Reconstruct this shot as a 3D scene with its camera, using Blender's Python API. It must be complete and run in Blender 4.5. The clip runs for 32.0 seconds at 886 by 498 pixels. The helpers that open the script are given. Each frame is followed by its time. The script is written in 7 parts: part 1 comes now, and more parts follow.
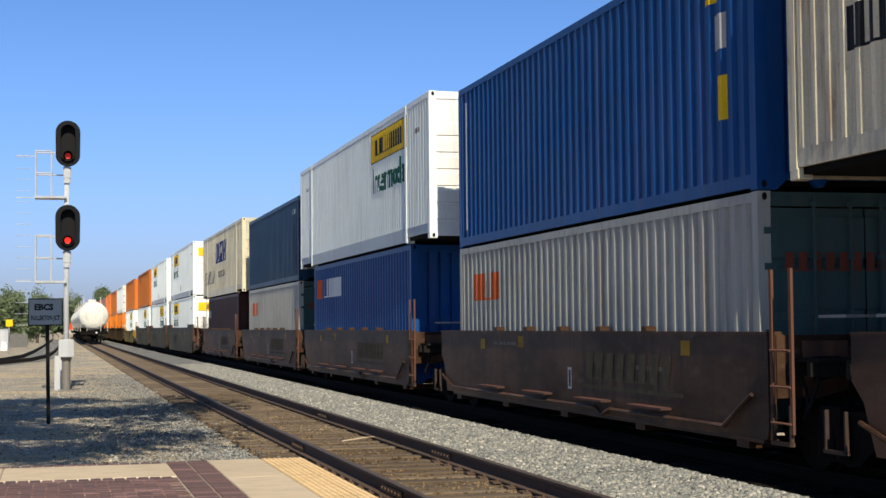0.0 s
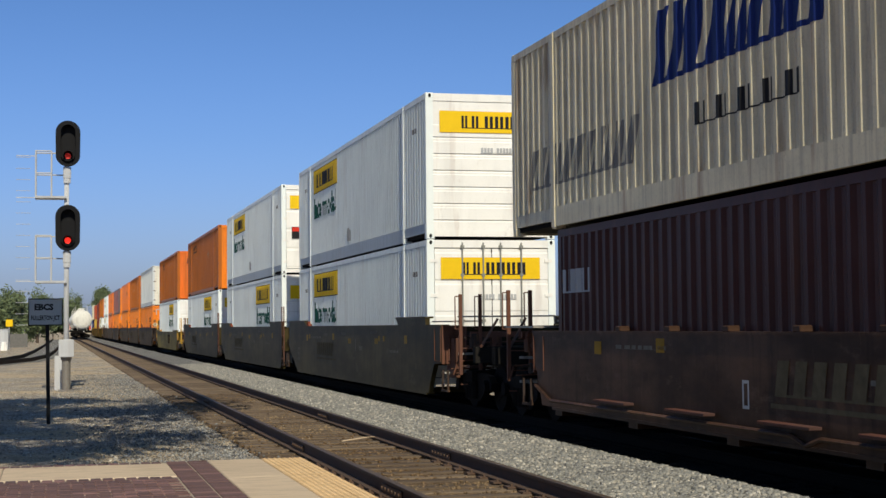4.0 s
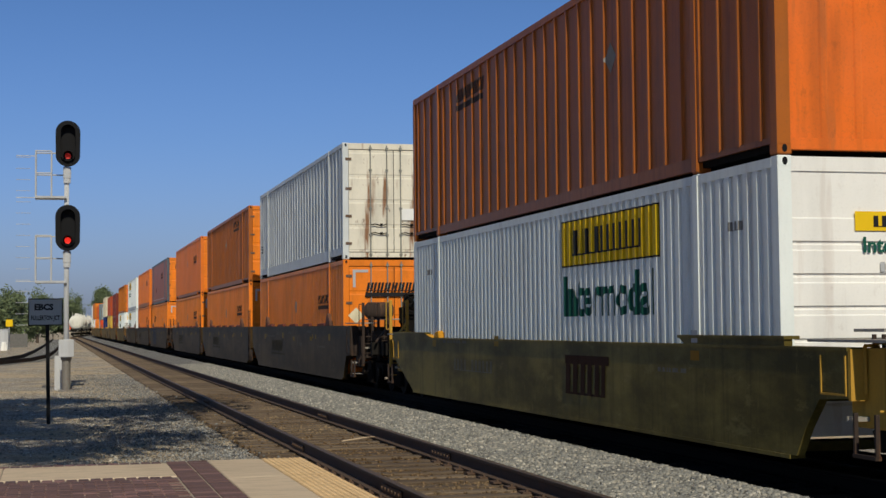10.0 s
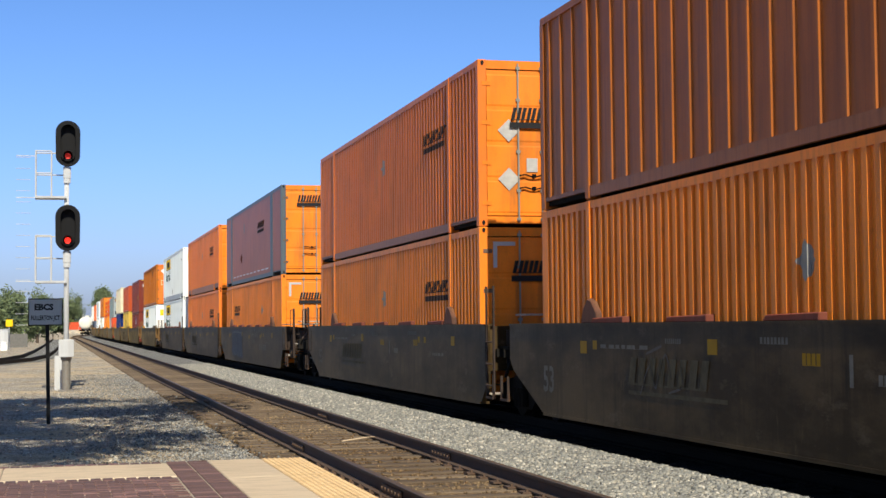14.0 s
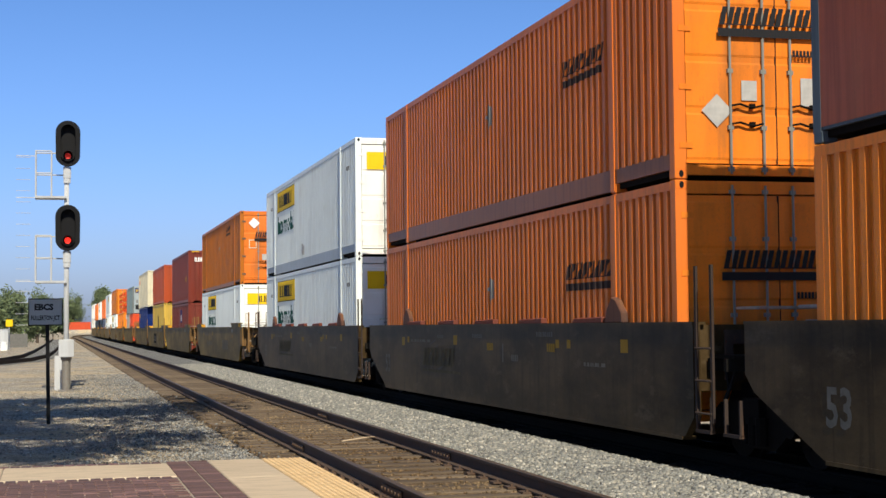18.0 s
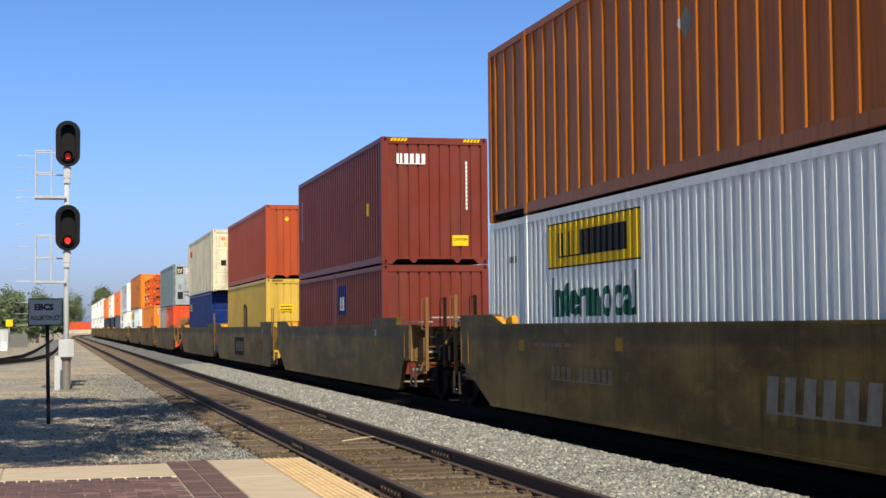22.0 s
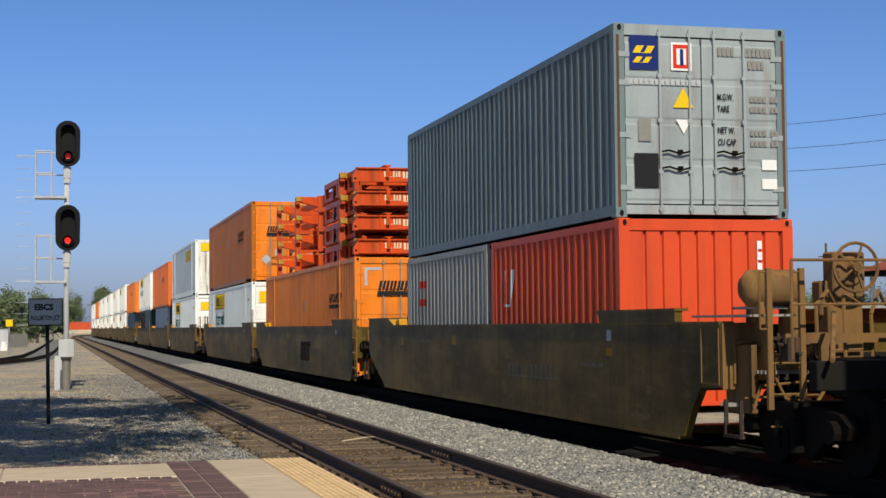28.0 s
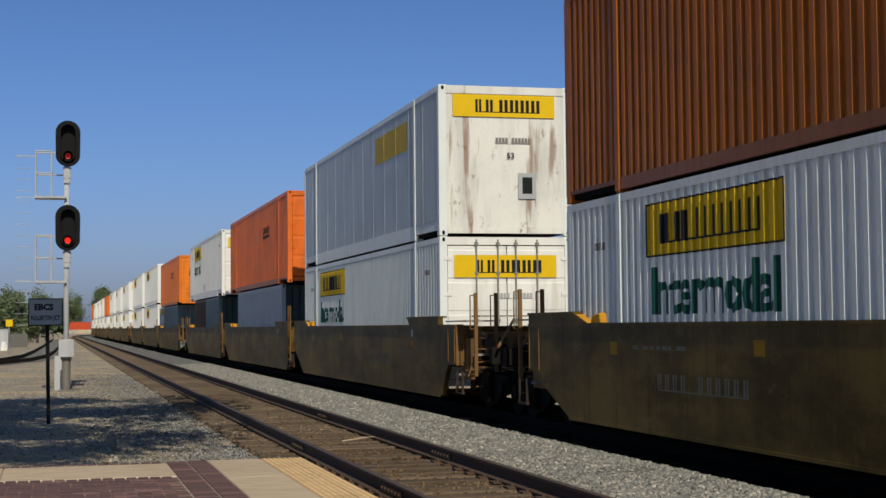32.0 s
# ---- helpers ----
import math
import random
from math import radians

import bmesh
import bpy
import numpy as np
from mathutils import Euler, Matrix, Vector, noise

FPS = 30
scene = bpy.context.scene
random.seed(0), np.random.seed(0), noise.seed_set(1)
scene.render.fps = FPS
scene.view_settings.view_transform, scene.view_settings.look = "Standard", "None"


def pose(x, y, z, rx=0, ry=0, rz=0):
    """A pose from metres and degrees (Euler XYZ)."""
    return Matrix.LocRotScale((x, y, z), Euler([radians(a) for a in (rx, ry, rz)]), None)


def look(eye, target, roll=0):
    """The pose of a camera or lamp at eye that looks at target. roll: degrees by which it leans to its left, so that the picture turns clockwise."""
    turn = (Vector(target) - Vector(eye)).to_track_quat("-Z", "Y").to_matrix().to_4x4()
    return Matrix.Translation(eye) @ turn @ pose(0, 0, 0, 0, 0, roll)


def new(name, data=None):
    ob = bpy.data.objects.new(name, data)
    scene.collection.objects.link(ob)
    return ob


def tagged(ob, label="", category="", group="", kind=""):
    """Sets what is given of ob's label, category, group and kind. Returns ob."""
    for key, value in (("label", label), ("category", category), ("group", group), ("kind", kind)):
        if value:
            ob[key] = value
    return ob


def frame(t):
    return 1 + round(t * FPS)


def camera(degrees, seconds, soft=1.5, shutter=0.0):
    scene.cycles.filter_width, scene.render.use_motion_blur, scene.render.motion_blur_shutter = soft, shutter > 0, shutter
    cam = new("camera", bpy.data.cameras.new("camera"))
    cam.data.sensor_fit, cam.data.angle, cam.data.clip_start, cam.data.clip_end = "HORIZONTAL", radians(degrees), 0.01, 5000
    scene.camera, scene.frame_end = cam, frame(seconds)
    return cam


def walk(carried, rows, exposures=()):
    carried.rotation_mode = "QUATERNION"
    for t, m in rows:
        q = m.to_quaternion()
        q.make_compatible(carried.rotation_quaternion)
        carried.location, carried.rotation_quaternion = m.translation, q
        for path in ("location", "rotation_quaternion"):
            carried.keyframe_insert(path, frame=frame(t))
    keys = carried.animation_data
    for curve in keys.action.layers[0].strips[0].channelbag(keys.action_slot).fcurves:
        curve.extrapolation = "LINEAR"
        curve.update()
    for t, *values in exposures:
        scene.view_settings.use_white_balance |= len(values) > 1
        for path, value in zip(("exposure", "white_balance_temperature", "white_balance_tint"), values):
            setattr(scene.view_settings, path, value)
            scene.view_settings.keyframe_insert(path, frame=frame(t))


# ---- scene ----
EYE = Vector((0.0, 0.0, 1.52))
YAW, PITCH, ROLL = radians(14.303), radians(2.873), -0.534
AIM = EYE + Vector((math.sin(YAW) * math.cos(PITCH), math.cos(YAW) * math.cos(PITCH), math.sin(PITCH))) * 50
cam = camera(32.47, 32.0, 1.5)
# the camera's automatic exposure, in stops
EXPOSURES = [(0.0, 0.12), (1.0, 0.12), (2.0, 0.17), (3.0, -0.12), (4.5, -0.38), (6.0, -0.68), (7.0, -0.43), (8.0, -0.44), (9.0, -0.52), (10.0, -0.63), (11.0, -0.56), (12.0, 0.04), (13.0, 0.24), (14.0, 0.24),
             (17.0, 0.26), (18.0, 0.08), (19.0, -0.25), (20.0, -0.42), (21.0, -0.48), (22.0, 0.14), (23.0, 0.14), (24.0, 0.2), (25.0, -0.08), (28.0, -0.24), (29.0, 0.02), (30.0, 0.0), (31.0, -0.42), (32.0, -0.64)]
walk(cam, [(0.0, look(EYE, AIM, ROLL)), (32.0, look(EYE, AIM, ROLL))], exposures=EXPOSURES)

# ---- light ----
SUN_EL, SUN_AZ = radians(38.5), radians(2.4)
to_sun = Vector((-math.sin(SUN_AZ) * math.cos(SUN_EL), -math.cos(SUN_AZ) * math.cos(SUN_EL), math.sin(SUN_EL)))
world = bpy.data.worlds.new("sky")
scene.world = world
world.use_nodes = True
wn = world.node_tree
sky = wn.nodes.new("ShaderNodeTexSky")
sky.sky_type, sky.sun_disc = "NISHITA", False
sky.sun_elevation, sky.sun_rotation = SUN_EL, math.pi + SUN_AZ
sky.air_density, sky.dust_density, sky.ozone_density = 1.0, 1.1, 3.0
tint = wn.nodes.new("ShaderNodeMix")
tint.data_type, tint.blend_type = "RGBA", "MULTIPLY"
tint.inputs[0].default_value = 1.0
# hazy and pale at the horizon, deep blue overhead
where = wn.nodes.new("ShaderNodeTexCoord")
split = wn.nodes.new("ShaderNodeSeparateXYZ")
haze = wn.nodes.new("ShaderNodeValToRGB")
haze.color_ramp.interpolation = "B_SPLINE"
while len(haze.color_ramp.elements) < 4:
    haze.color_ramp.elements.new(0.5)
for stop, (at, col) in zip(haze.color_ramp.elements, ((0.0, (0.53, 0.575, 0.92)), (0.12, (0.46, 0.62, 0.99)), (0.35, (0.28, 0.45, 0.62)), (1.0, (0.11, 0.17, 0.20)))):
    stop.position, stop.color = at, (*col, 1)
wn.links.new(where.outputs["Generated"], split.inputs[0])
wn.links.new(split.outputs[2], haze.inputs[0])
wn.links.new(haze.outputs[0], tint.inputs[7])
wn.links.new(sky.outputs[0], tint.inputs[6])
wn.links.new(tint.outputs[2], wn.nodes["Background"].inputs[0])
wn.nodes["Background"].inputs[1].default_value = 0.148
sun = new("sun", bpy.data.lights.new("sun", "SUN"))
sun.data.energy, sun.data.angle, sun.data.color = 5.0, radians(0.55), (1.0, 0.92, 0.74)
sun.matrix_world = look(to_sun * 100, (0, 0, 0))


# ---- materials ----
class Nodes:
    """A small builder for node materials."""

    def __init__(self, name, rough=0.6, metal=0.0):
        self.mat = bpy.data.materials.new(name)
        self.mat.use_nodes = True
        self.t = self.mat.node_tree
        self.b = self.t.nodes["Principled BSDF"]
        self.b.inputs["Roughness"].default_value = rough
        self.b.inputs["Metallic"].default_value = metal
        self.co = self.t.nodes.new("ShaderNodeTexCoord")

    def put(self, kind, **values):
        n = self.t.nodes.new("ShaderNode" + kind)
        for k, v in values.items():
            n.inputs[k].default_value = v
        return n

    def link(self, a, b):
        self.t.links.new(a, b)

    def coords(self, scale=(1, 1, 1), world=False):
        m = self.put("Mapping")
        m.inputs["Scale"].default_value = scale
        if world:
            g = self.t.nodes.new("ShaderNodeNewGeometry")
            self.link(g.outputs["Position"], m.inputs["Vector"])
        else:
            self.link(self.co.outputs["Object"], m.inputs["Vector"])
        return m.outputs[0]

    def noise(self, scale, detail=4, vec=None, rough=0.55):
        n = self.put("TexNoise", Scale=scale, Detail=detail, Roughness=rough)
        if vec is not None:
            self.link(vec, n.inputs["Vector"])
        return n.outputs[0]

    def ramp(self, fac, stops):
        r = self.put("ValToRGB")
        e = r.color_ramp.elements
        while len(e) < len(stops):
            e.new(0.5)
        for el, (pos, col) in zip(e, stops):
            el.position = pos
            el.color = (*col, 1) if len(col) == 3 else col
        self.link(fac, r.inputs[0])
        return r.outputs[0]

    def mix(self, fac, a, b, blend="MIX"):
        m = self.t.nodes.new("ShaderNodeMix")
        m.data_type, m.blend_type = "RGBA", blend
        for sock, v in ((m.inputs[0], fac), (m.inputs[6], a), (m.inputs[7], b)):
            if isinstance(v, (int, float)):
                sock.default_value = v
            elif isinstance(v, tuple):
                sock.default_value = (*v, 1)
            else:
                self.link(v, sock)
        return m.outputs[2]

    def bump(self, height, strength=0.3, dist=0.02):
        b = self.put("Bump", Strength=strength, Distance=dist)
        self.link(height, b.inputs["Height"])
        self.link(b.outputs[0], self.b.inputs["Normal"])

    def colour(self, c):
        if isinstance(c, tuple):
            self.b.inputs["Base Color"].default_value = (*c, 1)
        else:
            self.link(c, self.b.inputs["Base Color"])
        return self.mat

    def rand(self):
        return self.t.nodes.new("ShaderNodeObjectInfo").outputs["Random"]


MATS = {}


def grey(v):
    return (v, v, v)


def paint(name, col, dirt=0.35, rust=0.15, rough=0.4, fade=0.18, gloss=0.09, matt=0.6):
    """Weathered vehicle paint: faded patches, vertical dirt runs, a little rust."""
    if name in MATS:
        return MATS[name]
    n = Nodes(name, rough)
    n.b.inputs["Specular IOR Level"].default_value = gloss
    n.b.inputs["Diffuse Roughness"].default_value = matt
    patch = n.noise(0.9, 3, n.coords((1, 0.5, 1)))
    faded = tuple(min(1, c * 0.85 + 0.07) for c in col)
    c = n.mix(n.ramp(patch, [(0.4, grey(0)), (0.62, grey(fade))]), col, faded)
    runs = n.noise(3.0, 5, n.coords((1, 3.5, 0.16)))
    c = n.mix(n.ramp(runs, [(0.47, grey(0)), (0.65, grey(dirt))]), c, tuple(x * 0.42 + 0.012 for x in col))
    fine = n.noise(38, 3, n.coords())
    c = n.mix(n.ramp(fine, [(0.52, grey(0)), (0.8, grey(dirt * 0.5))]), c, (0.10, 0.08, 0.06))
    if rust:
        spots = n.noise(5.5, 6, n.coords((1, 1.6, 0.5)), 0.7)
        c = n.mix(n.ramp(spots, [(0.6, grey(0)), (0.68, grey(rust))]), c, (0.16, 0.065, 0.03))
        drip = n.noise(1.7, 5, n.coords((2.0, 1.5, 0.2)), 0.6)
        c = n.mix(n.ramp(drip, [(0.57, grey(0)), (0.66, grey(min(1, rust * 1.3)))]), c, (0.27, 0.125, 0.055))
    grime = n.noise(0.55, 5, n.coords((1, 0.7, 1.4)), 0.6)
    c = n.mix(n.ramp(grime, [(0.46, grey(0)), (0.62, grey(dirt * 0.7))]), c, tuple(x * 0.55 + 0.02 for x in col))
    n.bump(n.noise(2.2, 3, n.coords()), 0.12, 0.02)
    MATS[name] = n.colour(c)
    return MATS[name]


def well_paint(name, col):
    """Matt car paint under road dust: pale dust clouds, dark oil runs, scuffs."""
    n = Nodes(name, 0.45)
    n.b.inputs["Specular IOR Level"].default_value = 0.06
    n.b.inputs["Diffuse Roughness"].default_value = 0.6
    dust = n.noise(0.7, 6, n.coords((1, 0.6, 1.5)), 0.65)
    c = n.mix(n.ramp(dust, [(0.4, grey(0)), (0.62, grey(1))]), tuple(x * 0.58 for x in col), tuple(x * 1.45 + 0.006 for x in col))
    runs = n.noise(2.4, 5, n.coords((1, 3.0, 0.18)), 0.6)
    c = n.mix(n.ramp(runs, [(0.5, grey(0)), (0.72, grey(0.65))]), c, tuple(x * 0.4 for x in col))
    pale = n.noise(3.1, 6, n.coords((1, 2.2, 0.5)), 0.7)
    c = n.mix(n.ramp(pale, [(0.6, grey(0)), (0.72, grey(0.5))]), c, tuple(x * 2.0 + 0.01 for x in col))
    scuff = n.noise(1.3, 6, n.coords((1, 0.9, 2.6)), 0.75)
    c = n.mix(n.ramp(scuff, [(0.58, grey(0)), (0.66, grey(0.5))]), c, tuple(x * 1.5 + 0.03 for x in col))
    fine = n.noise(45, 3, n.coords())
    c = n.mix(n.ramp(fine, [(0.5, grey(0)), (0.8, grey(0.4))]), c, tuple(x * 0.5 for x in col))
    n.bump(n.noise(1.6, 3, n.coords()), 0.2, 0.02)
    MATS[name] = n.colour(c)
    return MATS[name]


def metal(name, col, rough=0.5, amount=0.7, rust=0.3):
    if name in MATS:
        return MATS[name]
    n = Nodes(name, rough, amount)
    s = n.noise(9, 6, n.coords(), 0.65)
    c = n.mix(n.ramp(s, [(0.42, grey(0)), (0.7, grey(rust))]), col, (0.12, 0.06, 0.035))
    n.bump(n.noise(60, 3, n.coords()), 0.15, 0.005)
    MATS[name] = n.colour(c)
    return MATS[name]


def plain(name, col, rough=0.6, var=0.25):
    if name in MATS:
        return MATS[name]
    n = Nodes(name, rough)
    n.b.inputs["Specular IOR Level"].default_value = 0.08
    s = n.noise(6, 5, n.coords(), 0.6)
    c = n.mix(n.ramp(s, [(0.35, grey(0)), (0.75, grey(var))]), col, tuple(x * 0.5 for x in col))
    MATS[name] = n.colour(c)
    return MATS[name]


def gravel_material(name, cols, scale=22, tan=0.0, fines=0.5):
    """Crushed stone: Voronoi cells of several greys, with fines between."""
    n = Nodes(name, 0.9)
    n.b.inputs["Specular IOR Level"].default_value = 0.15
    v = n.put("TexVoronoi", Scale=scale, Randomness=1.0)
    n.link(n.coords(world=True), v.inputs["Vector"])
    s = n.put("SeparateColor")
    n.link(v.outputs["Color"], s.inputs[0])
    c = n.ramp(s.outputs[0], [(0.0, cols[0]), (0.35, cols[1]), (0.7, cols[2]), (0.95, cols[3])])
    edge = n.ramp(v.outputs["Distance"], [(0.25, grey(1)), (0.75, grey(1 - fines))])
    c = n.mix(1.0, c, edge, "MULTIPLY")
    big = n.noise(0.35, 5, n.coords(world=True), 0.6)
    c = n.mix(n.ramp(big, [(0.45, grey(0)), (0.62, grey(tan))]), c, (0.64, 0.50, 0.32))
    dark = n.noise(1.6, 6, n.coords(world=True), 0.7)
    c = n.mix(n.ramp(dark, [(0.5, grey(0)), (0.66, grey(0.5 * min(1, tan + 0.3)))]), c, (0.15, 0.125, 0.10))
    inv = n.ramp(v.outputs["Distance"], [(0.0, grey(1)), (0.8, grey(0))])
    n.bump(inv, 0.8, 0.03)
    return n.colour(c)


M_BALLAST = gravel_material("ballast", [grey(0.10), (0.24, 0.24, 0.235), (0.34, 0.335, 0.315), (0.50, 0.48, 0.44)], 24)
M_GROUND = gravel_material("gravel_ground", [(0.26, 0.22, 0.18), (0.44, 0.39, 0.32), (0.56, 0.50, 0.42), (0.76, 0.70, 0.60)], 30, 0.85, 0.3)
M_TRACKBED = gravel_material("oily_ballast", [(0.07, 0.043, 0.024), (0.155, 0.095, 0.047), (0.235, 0.150, 0.077), (0.35, 0.24, 0.14)], 26, 0.3)


# near-black stone: the train's shade is put into the bed's colour
M_SHADEBED = gravel_material("shade_black_ballast", [grey(0.006), (0.012, 0.011, 0.01), (0.02, 0.018, 0.016), (0.04, 0.037, 0.034)], 22)


def stone_material():
    n = Nodes("ballast_stone", 0.85)
    geo = n.t.nodes.new("ShaderNodeNewGeometry")
    c = n.ramp(geo.outputs["Random Per Island"], [(0.0, (0.14, 0.14, 0.13)), (0.3, (0.22, 0.22, 0.205)), (0.65, (0.29, 0.285, 0.255)), (0.9, (0.38, 0.35, 0.295)), (1.0, (0.62, 0.58, 0.50))])
    f = n.noise(60, 3, n.coords())
    c = n.mix(n.ramp(f, [(0.4, grey(0)), (0.8, grey(0.4))]), c, (0.12, 0.11, 0.10))
    return n.colour(c)


M_STONE = stone_material()
M_TANSTONE = gravel_material("tan_stone", [(0.22, 0.18, 0.135), (0.38, 0.32, 0.24), (0.50, 0.43, 0.33), (0.72, 0.65, 0.54)], 9)
M_BLUEGRAVEL = gravel_material("blue_grey_gravel", [(0.11, 0.108, 0.105), (0.25, 0.25, 0.245), (0.37, 0.37, 0.36), (0.54, 0.54, 0.52)], 26, 0.1)


def tie_material():
    n = Nodes("tie_wood", 0.9)
    r = n.ramp(n.rand(), [(0, (0.10, 0.07, 0.045)), (1, (0.23, 0.17, 0.11))])
    g = n.noise(4, 6, n.coords((0.6, 9, 9)), 0.7)
    c = n.mix(n.ramp(g, [(0.35, grey(0)), (0.7, grey(0.75))]), r, (0.06, 0.04, 0.028))
    n.bump(g, 0.6, 0.02)
    return n.colour(c)


M_TIE = tie_material()
M_RAIL = metal("rail_side", (0.085, 0.054, 0.036), 0.95, 0.0, 0.7)
M_RAILTOP = metal("rail_head", (0.115, 0.085, 0.062), 0.6, 0.25, 0.4)
M_BLACK = plain("black_paint", (0.012, 0.012, 0.013), 0.45, 0.2)
# grime colour that also holds the shade on end decks and loaded rails
M_RUBBER = plain("dark_grime_and_shade", (0.018, 0.016, 0.014), 0.9, 0.3)
M_STEEL = metal("galvanised_steel", (0.42, 0.43, 0.44), 0.5, 0.5, 0.1)
M_ALU = paint("aluminium_paint", (0.55, 0.56, 0.57), 0.2, 0.05, 0.45)
# wheels and trucks: near-black takes in the shade under the cars
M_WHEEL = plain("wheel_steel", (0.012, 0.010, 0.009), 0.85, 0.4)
M_TRUCK = plain("grime_and_shade_black", (0.009, 0.0075, 0.0065), 0.85, 0.4)
# container paints
M_JB = paint("white_container_paint", (0.84, 0.88, 0.86), 0.14, 0.10)
M_RAILGREY = paint("dull_rail_paint", (0.44, 0.48, 0.51), 0.35, 0.1)
M_JBW = paint("clean_white_paint", (0.88, 0.87, 0.83), 0.13, 0.12)
M_RUSTYWHITE = paint("rust_streaked_white_paint", (0.86, 0.85, 0.80), 0.25, 0.55)
M_RUSTYCREAM = paint("rust_stained_cream_paint", (0.80, 0.76, 0.65), 0.25, 0.75)
M_TANGERINE = paint("tangerine_paint", (0.86, 0.20, 0.028), 0.4, 0.25)
M_CREAM = paint("cream_paint", (0.76, 0.69, 0.50), 0.5, 0.4)
M_ORANGE = paint("orange_paint", (0.80, 0.215, 0.030), 0.35, 0.2)
# these two oranges hold the shade of long sides; ends get brighter paint
M_ORANGE2 = paint("shaded_orange_paint", (0.47, 0.140, 0.022), 0.45, 0.25)
M_ORANGE3 = paint("shaded_deep_orange_paint", (0.50, 0.150, 0.012), 0.45, 0.2)
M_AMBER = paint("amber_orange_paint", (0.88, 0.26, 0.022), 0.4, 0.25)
M_BLUE = paint("blue_container_paint", (0.006, 0.075, 0.27), 0.3, 0.06)
M_NAVY = paint("navy_container_paint", (0.010, 0.042, 0.092), 0.3, 0.1)
M_GREY = paint("grey_container_paint", (0.45, 0.44, 0.39), 0.4, 0.2)
M_DARKSLATE = paint("dark_slate_paint", (0.10, 0.125, 0.145), 0.35, 0.1)
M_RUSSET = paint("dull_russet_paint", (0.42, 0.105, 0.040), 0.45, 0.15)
M_RAILBROWN = paint("grimy_rail_paint", (0.36, 0.125, 0.04), 0.5, 0.25)
M_SLATE = paint("slate_grey_paint", (0.20, 0.265, 0.275), 0.35, 0.1)
# dark end colour for grey boxes, with the shade on the end painted in
M_TEAL = paint("shaded_end_teal", (0.055, 0.105, 0.105), 0.35, 0.1)
M_REEFER = paint("pale_blue_grey_paint", (0.52, 0.57, 0.60), 0.3, 0.1)
M_DOORGREY = paint("blue_grey_door_paint", (0.40, 0.45, 0.46), 0.3, 0.15)
M_LIGHTGREY = paint("light_grey_paint", (0.67, 0.70, 0.70), 0.3, 0.15)
M_NAVY2 = paint("deep_blue_paint", (0.006, 0.026, 0.15), 0.3, 0.1)
M_MAROON = paint("maroon_paint", (0.20, 0.036, 0.022), 0.35, 0.05)
M_OXIDE = paint("red_oxide_paint", (0.46, 0.080, 0.024), 0.35, 0.05)
M_BRICKRED = paint("bright_red_paint", (0.62, 0.095, 0.035), 0.3, 0.05)
M_REDBOX = paint("signal_red_paint", (0.74, 0.095, 0.032), 0.25, 0.05, fade=0.03)
M_YELLOWC = paint("yellow_container_paint", (0.66, 0.44, 0.075), 0.35, 0.1)
M_BROWNC = paint("dark_brown_paint", (0.075, 0.026, 0.022), 0.35, 0.1)
M_CHASSIS = paint("chassis_orange_paint", (0.68, 0.090, 0.015), 0.6, 0.3)
M_ROD = paint("grey_rod_paint", (0.27, 0.275, 0.25), 0.3, 0.2, 0.6)
M_CAST = metal("corner_casting_steel", (0.14, 0.09, 0.06), 0.7, 0.3, 0.5)
# car paints
M_BROWN = well_paint("brown_car_paint", (0.066, 0.034, 0.020))
M_DARK = well_paint("dark_brown_car_paint", (0.060, 0.038, 0.016))
M_SOOT = well_paint("sooty_olive_car_paint", (0.048, 0.037, 0.014))
M_OLIVE = well_paint("olive_car_paint", (0.122, 0.078, 0.017))
M_GEAR = paint("ochre_gear_paint", (0.24, 0.13, 0.045), 0.8, 0.5, 0.65)
M_OCHRE = paint("ochre_tab_paint", (0.62, 0.30, 0.02), 0.35, 0.15, 0.65)
M_GEARBROWN = paint("brown_gear_paint", (0.15, 0.066, 0.042), 0.7, 0.4, 0.65)
# decals
M_YEL = plain("banner_yellow", (0.80, 0.52, 0.015), 0.5, 0.15)
M_INK = plain("ink_black", (0.02, 0.02, 0.022), 0.55, 0.1)
M_GREEN = plain("letter_green", (0.015, 0.09, 0.065), 0.5, 0.1)
M_WHT = plain("decal_white", (0.80, 0.80, 0.78), 0.5, 0.15)
M_RED = plain("decal_red", (0.62, 0.04, 0.02), 0.5, 0.15)
M_ORG = plain("decal_orange", (0.75, 0.12, 0.02), 0.5, 0.15)
M_NAV = plain("decal_navy", (0.015, 0.03, 0.15), 0.5, 0.15)
M_FADED = plain("decal_faded_grey", (0.26, 0.25, 0.23), 0.7, 0.4)
M_GOLD = plain("reflector_yellow", (0.34, 0.19, 0.006), 0.5, 0.3)
M_SILV = plain("decal_silver", (0.45, 0.46, 0.47), 0.5, 0.2)


# ---- mesh helpers ----
MESHES = {}


def box(bm, x0, x1, y0, y1, z0, z1):
    v = [bm.verts.new((x, y, z)) for z in (z0, z1) for y in (y0, y1) for x in (x0, x1)]
    for f in ((0, 2, 3, 1), (4, 5, 7, 6), (0, 1, 5, 4), (2, 6, 7, 3), (0, 4, 6, 2), (1, 3, 7, 5)):
        bm.faces.new([v[i] for i in f])


